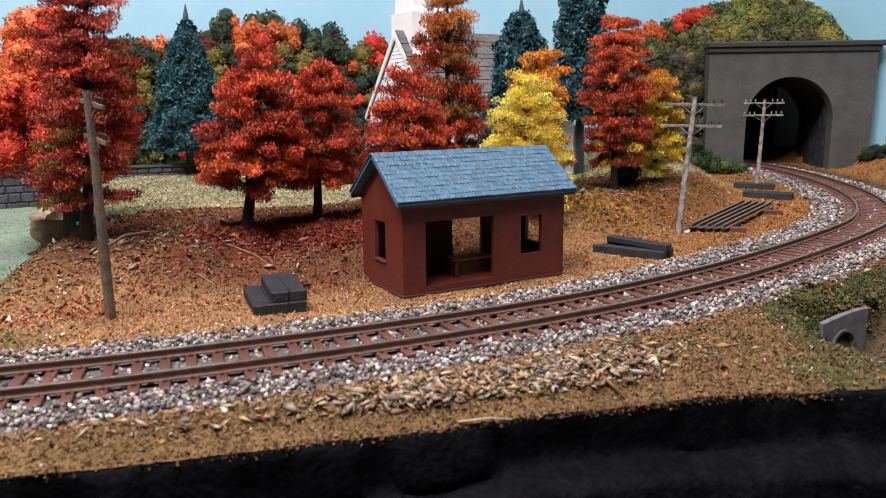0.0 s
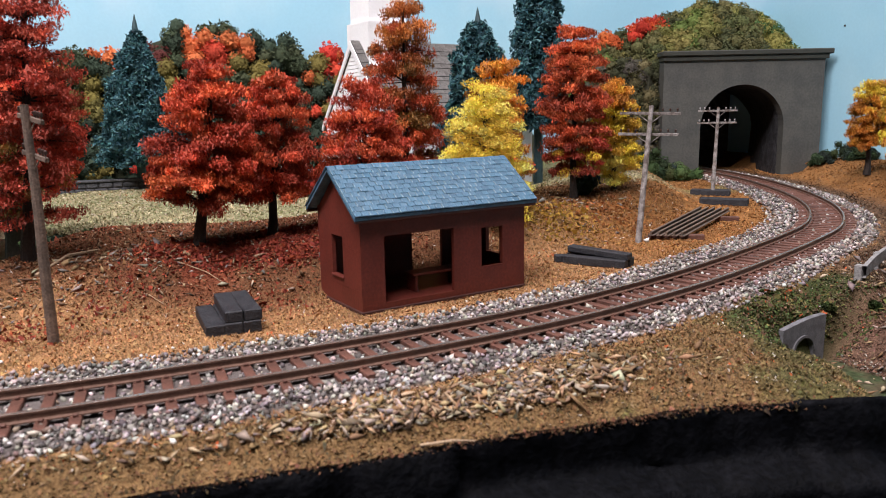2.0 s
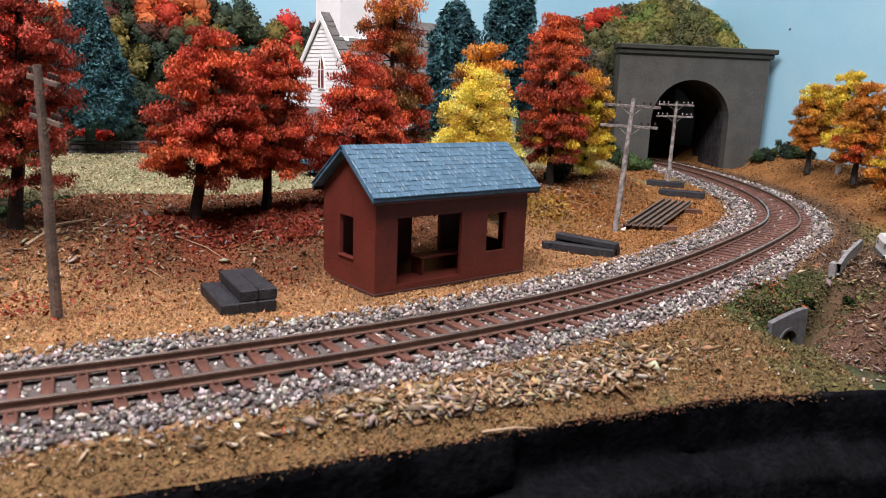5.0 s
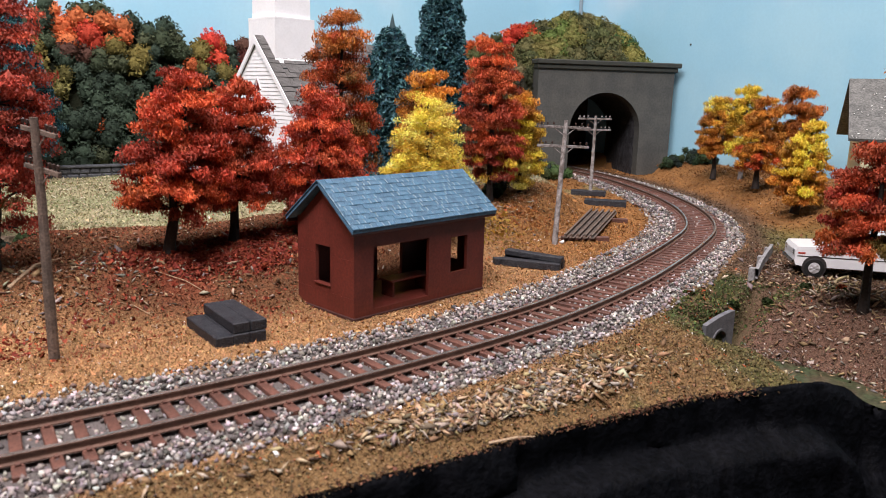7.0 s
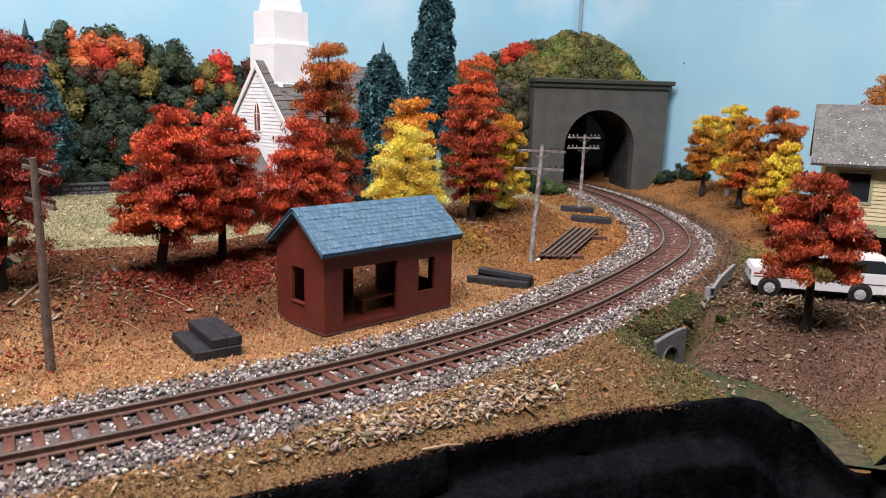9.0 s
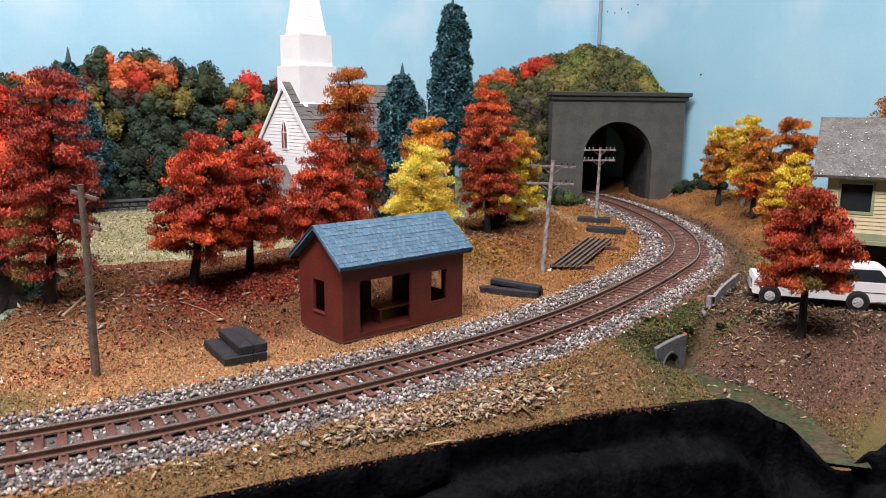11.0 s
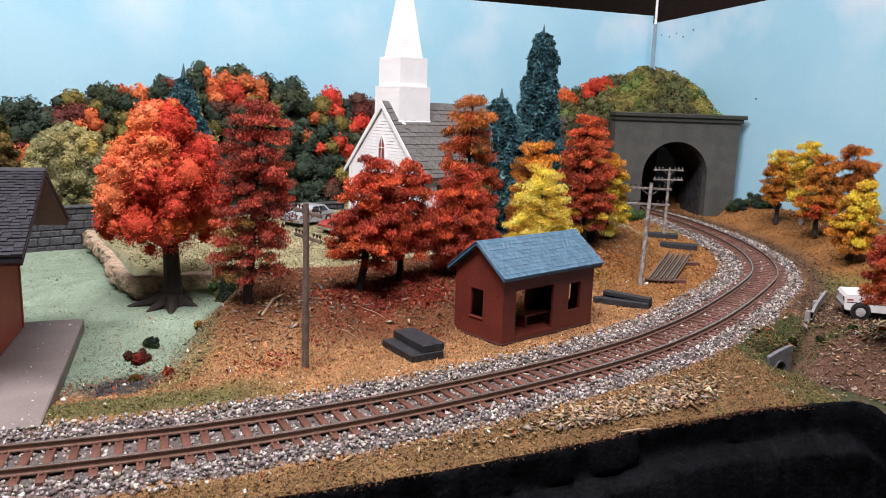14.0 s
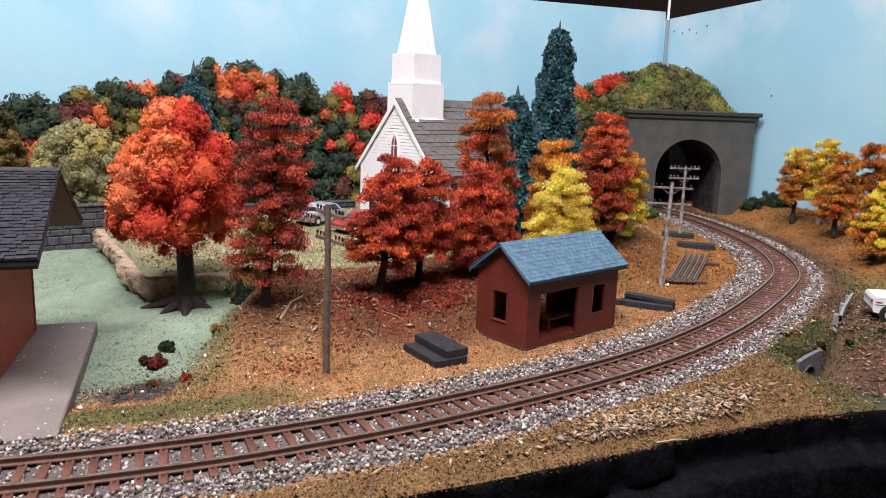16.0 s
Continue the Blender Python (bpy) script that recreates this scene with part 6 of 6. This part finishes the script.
    w = part("gothic_window", Geo().prism([(hip + (y - hip) * 1.3, 6.2 + (z - 6.2) * 1.12) for y, z in ring], "x", -0.12, -0.04), WHITETRIM, c, "white pointed window frame")
    part("stained_pane", Geo().prism(ring, "x", -0.14, -0.115), STAINED, w, "amber and violet stained pane")
    part("mullion", Geo().box(-0.165, -0.13, hip - 0.03, hip + 0.03, 5.25, 7.3, 0).box(-0.165, -0.13, hip - 0.36, hip + 0.36, 6.42, 6.49, 0), WHITETRIM, w)
    # entrance porch with its own gable roof
    part("porch", Geo().box(-2.1, -0.05, hip - 1.3, hip + 1.3, 0, 2.4, 0).prism([(hip - 1.3, 2.4), (hip + 1.3, 2.4), (hip, 3.7)], "x", -2.1, -0.05), WHITE, c)
    part("porch_roof", Geo().prism([(hip - 1.6, 2.15), (hip, 3.75), (hip + 1.6, 2.15), (hip + 1.6, 2.35), (hip, 3.98), (hip - 1.6, 2.35)], "x", -2.35, -0.05), CHURCHROOF, c, "grey shingled porch roof")
    part("foundation", Geo().box(-0.1, L + 0.05, -0.05, W2 + 0.05, -1.2, 0.0, 0), FOUNDATION, c)
    part("porch_door", Geo().box(-2.16, -2.09, hip - 0.5, hip + 0.5, 0.05, 2.0, 0.02), DARKTRIM, c, "dark double door")
    for x in (2.2, 5.2, 8.2):
        w = part("side_window", Geo().box(x - 0.5, x + 0.5, -0.08, 0.02, 1.2, 3.9, 0.02), WHITETRIM, c)
        part("pane", Geo().box(x - 0.38, x + 0.38, -0.1, -0.07, 1.35, 3.75, 0), STAINED, w)


church()


# ---- station building and platform at the layout's left ----
def depot():
    d = thing("station_building", (-7.3, 26.3, 0.2), "brick-red station building with dark shingle roof and wide eaves", "station", rz=-23.7)
    D, EZ, RZ, X0, X1 = 9.4, 4.8, 7.35, -24.0, -2.0
    part("end_wall", Geo().wall(7.6, 5.2, 0.2, [], gable=(3.8, 7.0)).turned(turn(X1, 0.9, 0, 0, 0, 90)), DEPOTWALL, d)
    part("front_wall", Geo().box(X0, X1 - 0.2, 0.9, 1.1, 0, 5.0, 0), DEPOTWALL, d)
    part("back_wall", Geo().box(X0, X1 - 0.2, 8.3, 8.5, 0, 5.0, 0), DEPOTWALL, d)
    part("corner_board", Geo().box(X1 - 0.3, X1 + 0.04, 8.35, 8.55, 0, 5.0, 0.02), DEPOTWALL, d)
    ang, run = math.degrees(math.atan2(RZ - EZ, D / 2)), math.hypot(RZ - EZ, D / 2)
    near = part("roof_slope", Geo().prism([(0, EZ), (D / 2, RZ), (D / 2, RZ - 0.18), (0, EZ - 0.18)], "x", X0, 0), DEPOTROOF, d)
    part("roof_slope", Geo().prism([(D, EZ), (D / 2, RZ), (D / 2, RZ - 0.18), (D, EZ - 0.18)], "x", X0, 0), DEPOTROOF, d)
    part("soffit", Geo().prism([(0.1, EZ - 0.2), (D / 2, RZ - 0.2), (D - 0.1, EZ - 0.2), (D - 0.1, EZ - 0.3), (D / 2, RZ - 0.32), (0.1, EZ - 0.3)], "x", X0, -0.05), DEPOTSOFFIT, d)
    part("ridge_cap", Geo().prism([(D / 2 - 0.16, RZ + 0.01), (D / 2, RZ + 0.12), (D / 2 + 0.16, RZ + 0.01)], "x", X0, 0), DEPOTROOF, d)
    rows = 29
    ph = run / rows
    far = Geo()
    for r in range(rows):
        x = -5.0
        while x < -0.05:
            w = min(random.uniform(0.22, 0.4), -0.01 - x)
            m = turn(0, 0, EZ, ang) @ turn(x, r * ph - 0.02, 0.04, -9)
            if len(near.children) < 300:
                g = Geo().box(0.008, w - 0.008, 0, ph * 1.12, 0.0, 0.085 + random.uniform(0, 0.04), 0.0)
                ob = new("shingle", shape("shingle", g.v, g.f, DEPOTROOF))
                ob.parent = near
                ob.matrix_local = Matrix.Translation(m.translation * U) @ m.to_3x3().to_4x4()
            else:
                far.box(0.008, w - 0.008, 0, ph * 1.12, 0.0, 0.05 + random.uniform(0, 0.025), 0, m)
            x += w
        x = X0
        while x < -5.05:
            w = random.uniform(0.3, 0.5)
            far.box(0.008, w - 0.008, 0, ph * 1.12, 0, 0.05, 0, turn(0, 0, EZ, ang) @ turn(x, r * ph - 0.02, 0.04, -9))
            x += w
    part("shingles", far, DEPOTROOF, near, "remaining dark shingles of the slope", tidy=False, kind="stuff")
    p = thing("platform", (-7.42, 26.3, -0.05), "warm grey station platform slab flecked with crumbs", "platform", rz=-21.6)
    part("slab", Geo().box(-24, 0.78, -2.95, 9.7, -0.8, 0.2, 0.05), PLATFORM, p)
    specks, rr = Geo(), random.Random(9)
    for k in range(60):
        c = rr.uniform(0.012, 0.06) * rr.uniform(0.4, 1.0)
        specks.box(-c, c, -c * 0.7, c * 0.7, 0.0, c * 0.8, 0, turn(rr.uniform(-3.5, 0.7), rr.uniform(-2.8, 9.5), 0.2, 0, 0, rr.uniform(0, 180)))
    part("crumbs", specks, WHITESPECK, p, "pale crumbs lying on the slab", tidy=False, kind="stuff")
    part("edge_strip", Geo().box(-24, 0.79, -2.97, -2.55, -0.05, 0.206, 0.03), PLATFORM, p, "paler worn platform edge")


depot()


# ---- house, vehicles, culvert, fence on the far bank ----
def house():
    h = thing("house", (37.87, 13.25, 0.0), "cream clapboard house with weathered grey roof", "house", rz=-70)
    L, D, EZ, RZ = 13.0, 7.6, 6.0, 8.85
    part("front_wall", Geo().wall(L, EZ, 0.2, [(0.7, 2.2, 3.9, 5.4), (4.2, 5.6, 3.9, 5.4), (0.4, 5.5, 0.0, 2.1)]).turned(turn(0, 0, 0)), HOUSEWALL, h)
    part("end_wall", Geo().wall(D - 0.4, EZ, 0.2, [], gable=(D / 2 - 0.2, RZ - 0.3)).turned(turn(0.2, 0.2, 0, 0, 0, 90)), HOUSEWALL, h)
    part("back_wall", Geo().box(0, L, D - 0.2, D, 0, EZ, 0), HOUSEWALL, h)
    # set-back panel whose dark colour stands for the undercroft's shade
    part("ground_floor", Geo().box(0.25, L, 1.6, 1.8, 0, 2.3, 0), DARKWOOD, h, "dark panel for the shade in the open undercroft")
    part("upper_floor", Geo().box(0.2, L, 0.2, D - 0.2, 2.15, 2.35, 0), DARKWOOD, h)
    z = 2.75
    while z < EZ - 0.1:
        for x0, x1 in ((0.02, 0.6), (2.3, 4.1), (5.7, L)) if 3.8 < z < 5.4 else ((0.02, L),):
            part("clapboard", Geo().prism([(-0.05, z), (-0.012, z + 0.21), (0.0, z + 0.21), (0.0, z)], "x", x0, x1), HOUSEWALL, h)
        z += 0.22
    part("sill_band", Geo().box(-0.1, L, -0.16, 0.0, 2.1, 2.35, 0.02), HOUSETRIM, h, "sage green band")
    part("lower_band", Geo().box(-0.1, L, -0.08, 0.0, 2.35, 2.75, 0.02), HOUSETRIM, h, "grey-green skirt board")
    for x0, x1 in ((0.7, 2.2), (4.2, 5.6)):
        w = part("window", Geo().box(x0 - 0.14, x1 + 0.14, -0.08, 0.02, 3.76, 3.9, 0).box(x0 - 0.14, x1 + 0.14, -0.08, 0.02, 5.4, 5.54, 0).box(x0 - 0.14, x0, -0.08, 0.02, 3.9, 5.4, 0).box(x1, x1 + 0.14, -0.08, 0.02, 3.9, 5.4, 0), HOUSETRIM, h, "sage window frame")
        part("pane", Geo().box(x0, x1, 0.08, 0.12, 3.9, 5.4, 0), CARGLASS, w)
    part("roof_slope", Geo().prism([(-0.7, EZ - 0.25), (D / 2, RZ), (D / 2, RZ + 0.14), (-0.76, EZ - 0.11)], "x", -0.75, L + 0.3), HOUSEROOF, h)
    part("roof_slope", Geo().prism([(D + 0.7, EZ - 0.25), (D / 2, RZ), (D / 2, RZ + 0.14), (D + 0.76, EZ - 0.11)], "x", -0.75, L + 0.3), HOUSEROOF, h)
    run, ang = math.hypot(D / 2 + 0.7, RZ - EZ + 0.25), math.degrees(math.atan2(RZ - EZ + 0.25, D / 2 + 0.7))
    crumbs = Geo()
    rr = random.Random(5)
    for k in range(150):
        m = turn(0, -0.76, EZ - 0.1, ang) @ turn(rr.uniform(-0.6, 7), rr.uniform(0, 1) ** 1.5 * run * 0.95, 0.0, 0, 0, rr.uniform(0, 180))
        s = rr.uniform(0.012, 0.06) * rr.uniform(0.5, 1.2)
        crumbs.box(-s, s, -s * 0.5, s * 0.5, 0.0, 0.03, 0, m)
    part("roof_specks", crumbs, WHITESPECK, h, "pale crumbs fallen on the roof", tidy=False, kind="stuff")


house()


def wheel(parent, x, y, r, w, rim_mat=RIM):
    s = 1 if y > 0 else -1
    t = part("wheel", Geo().tube([(x, y - w / 2, r), (x, y - w / 2 + 0.04, r), (x, y + w / 2 - 0.04, r), (x, y + w / 2, r)], [r * 0.86, r, r, r * 0.86], 22), TYRE, parent, "black tyre")
    g = Geo().tube([(x, y + s * w * 0.3, r), (x, y + s * (w / 2 + 0.015), r), (x, y + s * (w / 2 + 0.02), r)], [r * 0.53, r * 0.53, r * 0.3], 18)
    for k in range(6):
        a = k * math.pi / 3
        g.box(0.1 * r, r * 0.46, -0.06 * r, 0.06 * r, -0.012, 0.035, 0, Matrix.Translation((x, y + s * (w / 2 + 0.02), r)) @ Matrix.Rotation(-s * math.pi / 2, 4, "X") @ Matrix.Rotation(a, 4, "Z"))
    part("rim", g, rim_mat, t, "spoked chrome rim")


def vehicle(name, at, rz, label, category, paint, side, roofline, glass, width, wheels, wr, lift=0.0):
    """side: body outline (x forward, z); roofline: cab outline; glass: side window outlines."""
    v = thing(name, at, label, category, rz=rz)
    hw = width / 2
    body = Geo().prism(side, "y", -hw, hw)
    part("body", body, paint, v)
    cab = Geo()
    n = len(roofline)
    top = max(z for _, z in roofline)
    low = min(z for _, z in roofline)
    vs = [(x, s * (hw - 0.02 - 0.16 * (z - low) / (top - low)), z) for s in (-1, 1) for x, z in roofline]
    cab.add(vs, [tuple(range(n)), tuple(range(2 * n - 1, n - 1, -1))] + [(k, n + k, n + (k + 1) % n, (k + 1) % n) for k in range(n)])
    part("cab", cab, paint, v)
    for outline in glass:
        for s in (-1, 1):
            vs = [(x, s * (hw + 0.0 - 0.16 * (z - low) / (top - low)), z) for x, z in outline]
            m = len(outline)
            vs += [(x, y - s * 0.05, z) for x, y, z in vs]
            part("window", Geo().add(vs, [tuple(range(m)), tuple(range(2 * m - 1, m - 1, -1))] + [(k, (k + 1) % m, m + (k + 1) % m, m + k) for k in range(m)]), CARGLASS, v, "smoked side window")
    xs = [x for x, _ in side]
    part("windscreen", Geo().add([(roofline[1][0] + 0.02, -hw + 0.2, roofline[1][1] - 0.06), (roofline[1][0] + 0.02, hw - 0.2, roofline[1][1] - 0.06), (roofline[0][0] + 0.0, hw - 0.14, roofline[0][1] + 0.06), (roofline[0][0] + 0.0, -hw + 0.14, roofline[0][1] + 0.06), (roofline[1][0] - 0.04, -hw + 0.2, roofline[1][1] - 0.1), (roofline[1][0] - 0.04, hw - 0.2, roofline[1][1] - 0.1), (roofline[0][0] - 0.06, hw - 0.14, roofline[0][1] + 0.02), (roofline[0][0] - 0.06, -hw + 0.14, roofline[0][1] + 0.02)], [(0, 1, 2, 3), (7, 6, 5, 4), (0, 4, 5, 1), (1, 5, 6, 2), (2, 6, 7, 3), (3, 7, 4, 0)]), CARGLASS, v)
    for x in wheels:
        for s in (-1, 1):
            wheel(v, x, s * (hw - 0.12), wr, 0.3)
            part("wheel_arch", Geo().tube([(x, s * (hw - 0.3), wr * 1.1), (x, s * (hw + 0.008), wr * 1.1)], wr * 1.1, 20), DARKTRIM, v, "dark wheel well")
    for x, s in ((max(xs), 1), (min(xs), -1)):
        part("bumper", Geo().box(x - 0.08, x + 0.12, -hw + 0.02, hw - 0.02, 0.42 + lift, 0.6 + lift, 0.03, None) if s > 0 else Geo().box(x - 0.12, x + 0.08, -hw + 0.02, hw - 0.02, 0.42 + lift, 0.6 + lift, 0.03), CHROME, v)
        for q in (-1, 1):
            part("headlight" if s > 0 else "tail_light", Geo().box(x - 0.02, x + 0.02, q * (hw - 0.3) - 0.14, q * (hw - 0.3) + 0.14, 0.78 + lift, 1.0 + lift, 0.01), CHROME if s > 0 else REDPAINT, v)
    for q in (-1, 1):
        part("trim_strip", Geo().box(min(xs) + 0.1, max(xs) - 0.1, q * hw - 0.008, q * hw + 0.012, 0.74 + lift, 0.78 + lift, 0), DARKTRIM, v)
        part("marker_light", Geo().box(max(xs) - 0.42, max(xs) - 0.12, q * hw - 0.01, q * hw + 0.012, 0.86 + lift, 0.93 + lift, 0), REDPAINT, v, "amber side marker")
        part("wing_mirror", Geo().box(0.95, 1.12, q * (hw + 0.03), q * (hw + 0.16), 1.2 + lift, 1.38 + lift, 0.02) if q > 0 else Geo().box(0.95, 1.12, -hw - 0.16, -hw - 0.03, 1.2 + lift, 1.38 + lift, 0.02), paint, v)
    return v


truck_dir = math.degrees(math.atan2(3.3, -1.97))
vehicle("pickup_truck", (31.6, 11.25, height(31.0, 12.0) - 0.02), truck_dir, "white full-size pickup truck with chrome spoked wheels", "truck", TRUCKWHITE,
        [(2.70, 0.55), (2.76, 0.72), (2.76, 1.18), (2.66, 1.36), (1.3, 1.43), (-3.5, 1.43), (-3.56, 0.60), (-2.4, 0.50), (2.4, 0.50)],
        [(1.3, 1.41), (0.62, 2.05), (0.5, 2.12), (-2.85, 2.14), (-3.05, 2.09), (-3.5, 1.41)],
        [[(1.05, 1.47), (0.55, 1.99), (-0.55, 2.01), (-0.55, 1.47)], [(-0.7, 1.47), (-0.7, 2.01), (-2.75, 2.03), (-3.2, 1.47)]], 2.1, (1.92, -1.92), 0.46, 0.2)
CARSIDE = [(2.3, 0.35), (2.35, 0.75), (2.1, 0.95), (1.0, 1.05), (-1.9, 1.08), (-2.3, 1.0), (-2.35, 0.4), (0, 0.28)]
CARTOP = [(1.0, 1.02), (0.35, 1.55), (0.2, 1.6), (-1.0, 1.6), (-1.2, 1.55), (-1.75, 1.05)]
CARGL = [[(0.8, 1.08), (0.3, 1.5), (-0.3, 1.52), (-0.3, 1.08)], [(-0.4, 1.08), (-0.4, 1.52), (-1.0, 1.5), (-1.45, 1.08)]]
vehicle("parked_car", (18.7, 50.8, height(18.7, 50.8) - 0.02), 200, "silver-grey sedan parked on the straw lot", "car", SILVERPAINT, CARSIDE, CARTOP, CARGL, 1.9, (1.45, -1.4), 0.36)
vehicle("parked_car", (19.6, 46.2, height(19.6, 46.2) - 0.02), 185, "red car parked on the straw lot", "car", REDPAINT, CARSIDE, CARTOP, CARGL, 1.9, (1.45, -1.4), 0.36)
vehicle("parked_car", (21.3, 41.0, height(21.3, 41.0) - 0.02), 175, "teal-blue car parked before the church", "car", BLUEPAINT, CARSIDE, CARTOP, CARGL, 1.9, (1.45, -1.4), 0.36)


def culvert():
    c = thing("culvert", (21.6, 13.42, -2.0), "grey cast culvert headwall with arched mouth", "culvert", rz=-7.5)
    Wc, xc, r, sp = 1.95, 0.98, 0.44, 0.42
    arc2 = [(xc + r * math.cos(a), sp + r * math.sin(a)) for a in np.linspace(math.pi, 0, 15)]
    lid = lambda x: 1.22 + 0.30 * math.sin(min(1.0, x / Wc) * math.pi / 2)
    g = Geo()
    def slice2(x0, b0, x1, b1):
        vs = [(x0, y, z) for y, z in ((0, b0), (0, lid(x0)), (0.2, lid(x0)), (0.2, b0))] + [(x1, y, z) for y, z in ((0, b1), (0, lid(x1)), (0.2, lid(x1)), (0.2, b1))]
        g.add(vs, [(0, 1, 2, 3), (7, 6, 5, 4), (0, 4, 5, 1), (1, 5, 6, 2), (2, 6, 7, 3), (3, 7, 4, 0)])
    for x0, x1 in ((0, 0.27), (0.27, xc - r), (xc + r, 1.7), (1.7, Wc)):
        slice2(x0, -0.5, x1, -0.5)
    for (x0, z0), (x1, z1) in zip(arc2, arc2[1:]):
        slice2(x0, z0, x1, z1)
    part("headwall", g, CULVERT, c)
    tb = Geo()
    prof = [(xc - r, -0.4), *arc2, (xc + r, -0.4)]
    k2 = len(prof)
    tb.add([(x, y, z) for y in (0.15, 1.8) for x, z in prof], [(i, i + 1, k2 + i + 1, k2 + i) for i in range(k2 - 1)] + [tuple(range(k2, 2 * k2))])
    part("pipe", tb, DARKTRIM, c, "dark pipe mouth")
    part("arch_rim", ring_geo(xc, sp, r), CULVERT, c)


def ring_geo(xc, sp, r):
    g = Geo()
    a = np.linspace(math.pi, 0, 13)
    for a0, a1 in zip(a, a[1:]):
        vs = [(xc + q * math.cos(t), y, sp + q * math.sin(t)) for y in (-0.05, 0.0) for q, t in ((r, a0), (r + 0.09, a0), (r + 0.09, a1), (r, a1))]
        g.add(vs, [(0, 1, 2, 3), (7, 6, 5, 4), (0, 4, 5, 1), (1, 5, 6, 2), (2, 6, 7, 3), (3, 7, 4, 0)])
    return g


culvert()

fence = thing("guard_fence", (26.9, 13.95, 0.0), "weathered grey plank guard fence beside the road", "fence", rz=14)
part("post", Geo().box(-0.2, 0.12, -0.14, 0.14, -0.6, 0.62, 0.04), FENCE, fence)
part("post", Geo().box(2.3, 2.6, -0.1, 0.14, -0.6, 0.7, 0.04), FENCE, fence)
part("post", Geo().box(4.6, 4.9, -0.1, 0.14, -0.6, 0.7, 0.04), FENCE, fence)
part("plank", Geo().sweep([(-0.25, -0.2, 0.2), (1.0, -0.17, 0.34), (2.4, -0.18, 0.42), (4.95, -0.16, 0.42)], [(-0.07, 0), (0.07, 0), (0.07, 0.42), (-0.07, 0.42)]), FENCE, fence)


def stone_wall(at, rz, length, tall, label, size):
    w = thing("stone_wall", at, label, "stone wall", rz=rz)
    part("core", Geo().box(0, length, 0.12, 0.8, -0.6, tall, 0.02), MORTAR, w)
    part("coping", Geo().box(-0.05, length + 0.05, -0.05, 0.85, tall, tall + 0.18, 0.05), STONE, w)
    rr = random.Random(int(length * 10))
    z = -0.2
    count = 0
    while z < tall - 0.05:
        h = min(size * rr.uniform(0.75, 1.15), tall - z)
        x = 0.0
        while x < length - 0.1 and count < 295:
            l = min(size * rr.uniform(1.0, 2.1), length - x)
            part("stone", Geo().box(x + 0.03, x + l - 0.03, rr.uniform(0.0, 0.06), 0.25, z + 0.03, z + h - 0.02, 0.07), STONE, w, tidy=False)
            x += l
            count += 1
        z += h


stone_wall((-17, 56.9, -0.4), -2, 21.0, 3.0, "dark grey cut-stone retaining wall behind the green water", 0.62)
stone_wall((4.2, 59.6, 0.9), -9, 22.0, 0.75, "low grey stone wall along the straw lot", 0.5)


# ---- small things ----
def twig(points, r, mat, label):
    pts = [Vector(p) for p in points]
    ob = part("fallen_branch", Geo().tube(pts, [r, r * 0.9, r * 0.4][:len(pts)] if len(pts) == 3 else r, 6), mat)
    tagged(ob, label, "branch")


def on(x, y, up=0.05):
    return (x, y, height(x, y) + up)


TWIG = material("pale_dry_twig", (0.42, 0.30, 0.19), 0.8, 0.25, 300, 0.4)
twig([on(1.9, 27.0), on(3.0, 28.0, 0.12), on(4.1, 28.8)], 0.07, TWIG, "pale dead branch lying by the dark maple")
twig([on(7.2, 11.9), on(7.7, 11.5, 0.12), on(8.1, 11.3)], 0.035, TWIG, "thin dry twig on the front bank")
twig([on(4.2, 25.6), on(4.9, 25.0, 0.1), on(5.3, 24.5)], 0.018, TWIG, "thin dry twig on the leaf litter")
twig([on(6.1, 26.2), on(6.9, 25.4, 0.12), on(7.3, 24.9)], 0.018, TWIG, "thin dry twig on the leaf litter")
twig([on(15.5, 26.2), on(16.4, 26.4, 0.5), on(17.2, 26.9)], 0.06, BARK, "dark bare branch behind the shed")
for k, (x, y, r) in enumerate(((27.05, 23.95, 0.17), (7.4, 23.7, 0.12), (8.9, 19.9, 0.06), (4.6, 20.7, 0.07), (-4.6, 25.0, 0.09), (-6.7, 24.7, 0.1), (0.6, 22.2, 0.07), (3.1, 14.1, 0.1), (12.4, 19.3, 0.06))):
    rng = np.random.default_rng(90 + k)
    v, f, c = grains(np.array([[x, y, (0.2 if k in (4, 5) else height(x, y)) + r * 0.55]]), 2 * r, np.array([[0.8, 0.79, 0.76]]))
    ob = new("pebble", shape("pebble", v, f, WHITESPECK, c))
    tagged(ob, "small white plaster pebble lying loose on the ground", "pebble")

# specks and scuffs on the backdrop, the conduit in its corner
conduit = thing("corner_conduit", (CORNER[0] - 0.5, CORNER[1] - 0.7, 0.0), "thin grey-blue conduit rising in the backdrop's corner", "conduit")
part("tube", Geo().tube([(0, 0, 9), (0, 0, 22.3)], 0.22, 8), PIPE, conduit)
part("bare_end", Geo().tube([(0, 0, 22.3), (0, 0, 27)], 0.16, 8), WHITETRIM, conduit, "white upper end")
for u_, z in ((1.8, 20.9), (3.2, 20.6), (4.4, 20.9), (5.6, 20.4), (7.2, 21.1), (17.5, 13.0)):
    p = right_m @ Vector((-u_, 0.0, z))
    ob = part("nail", Geo().tube([p, p + (right_m.to_3x3() @ Vector((0, 0.06, 0)))], 0.09, 7), DARKTRIM)
    tagged(ob, "small dark nail head in the backdrop board", "nail")
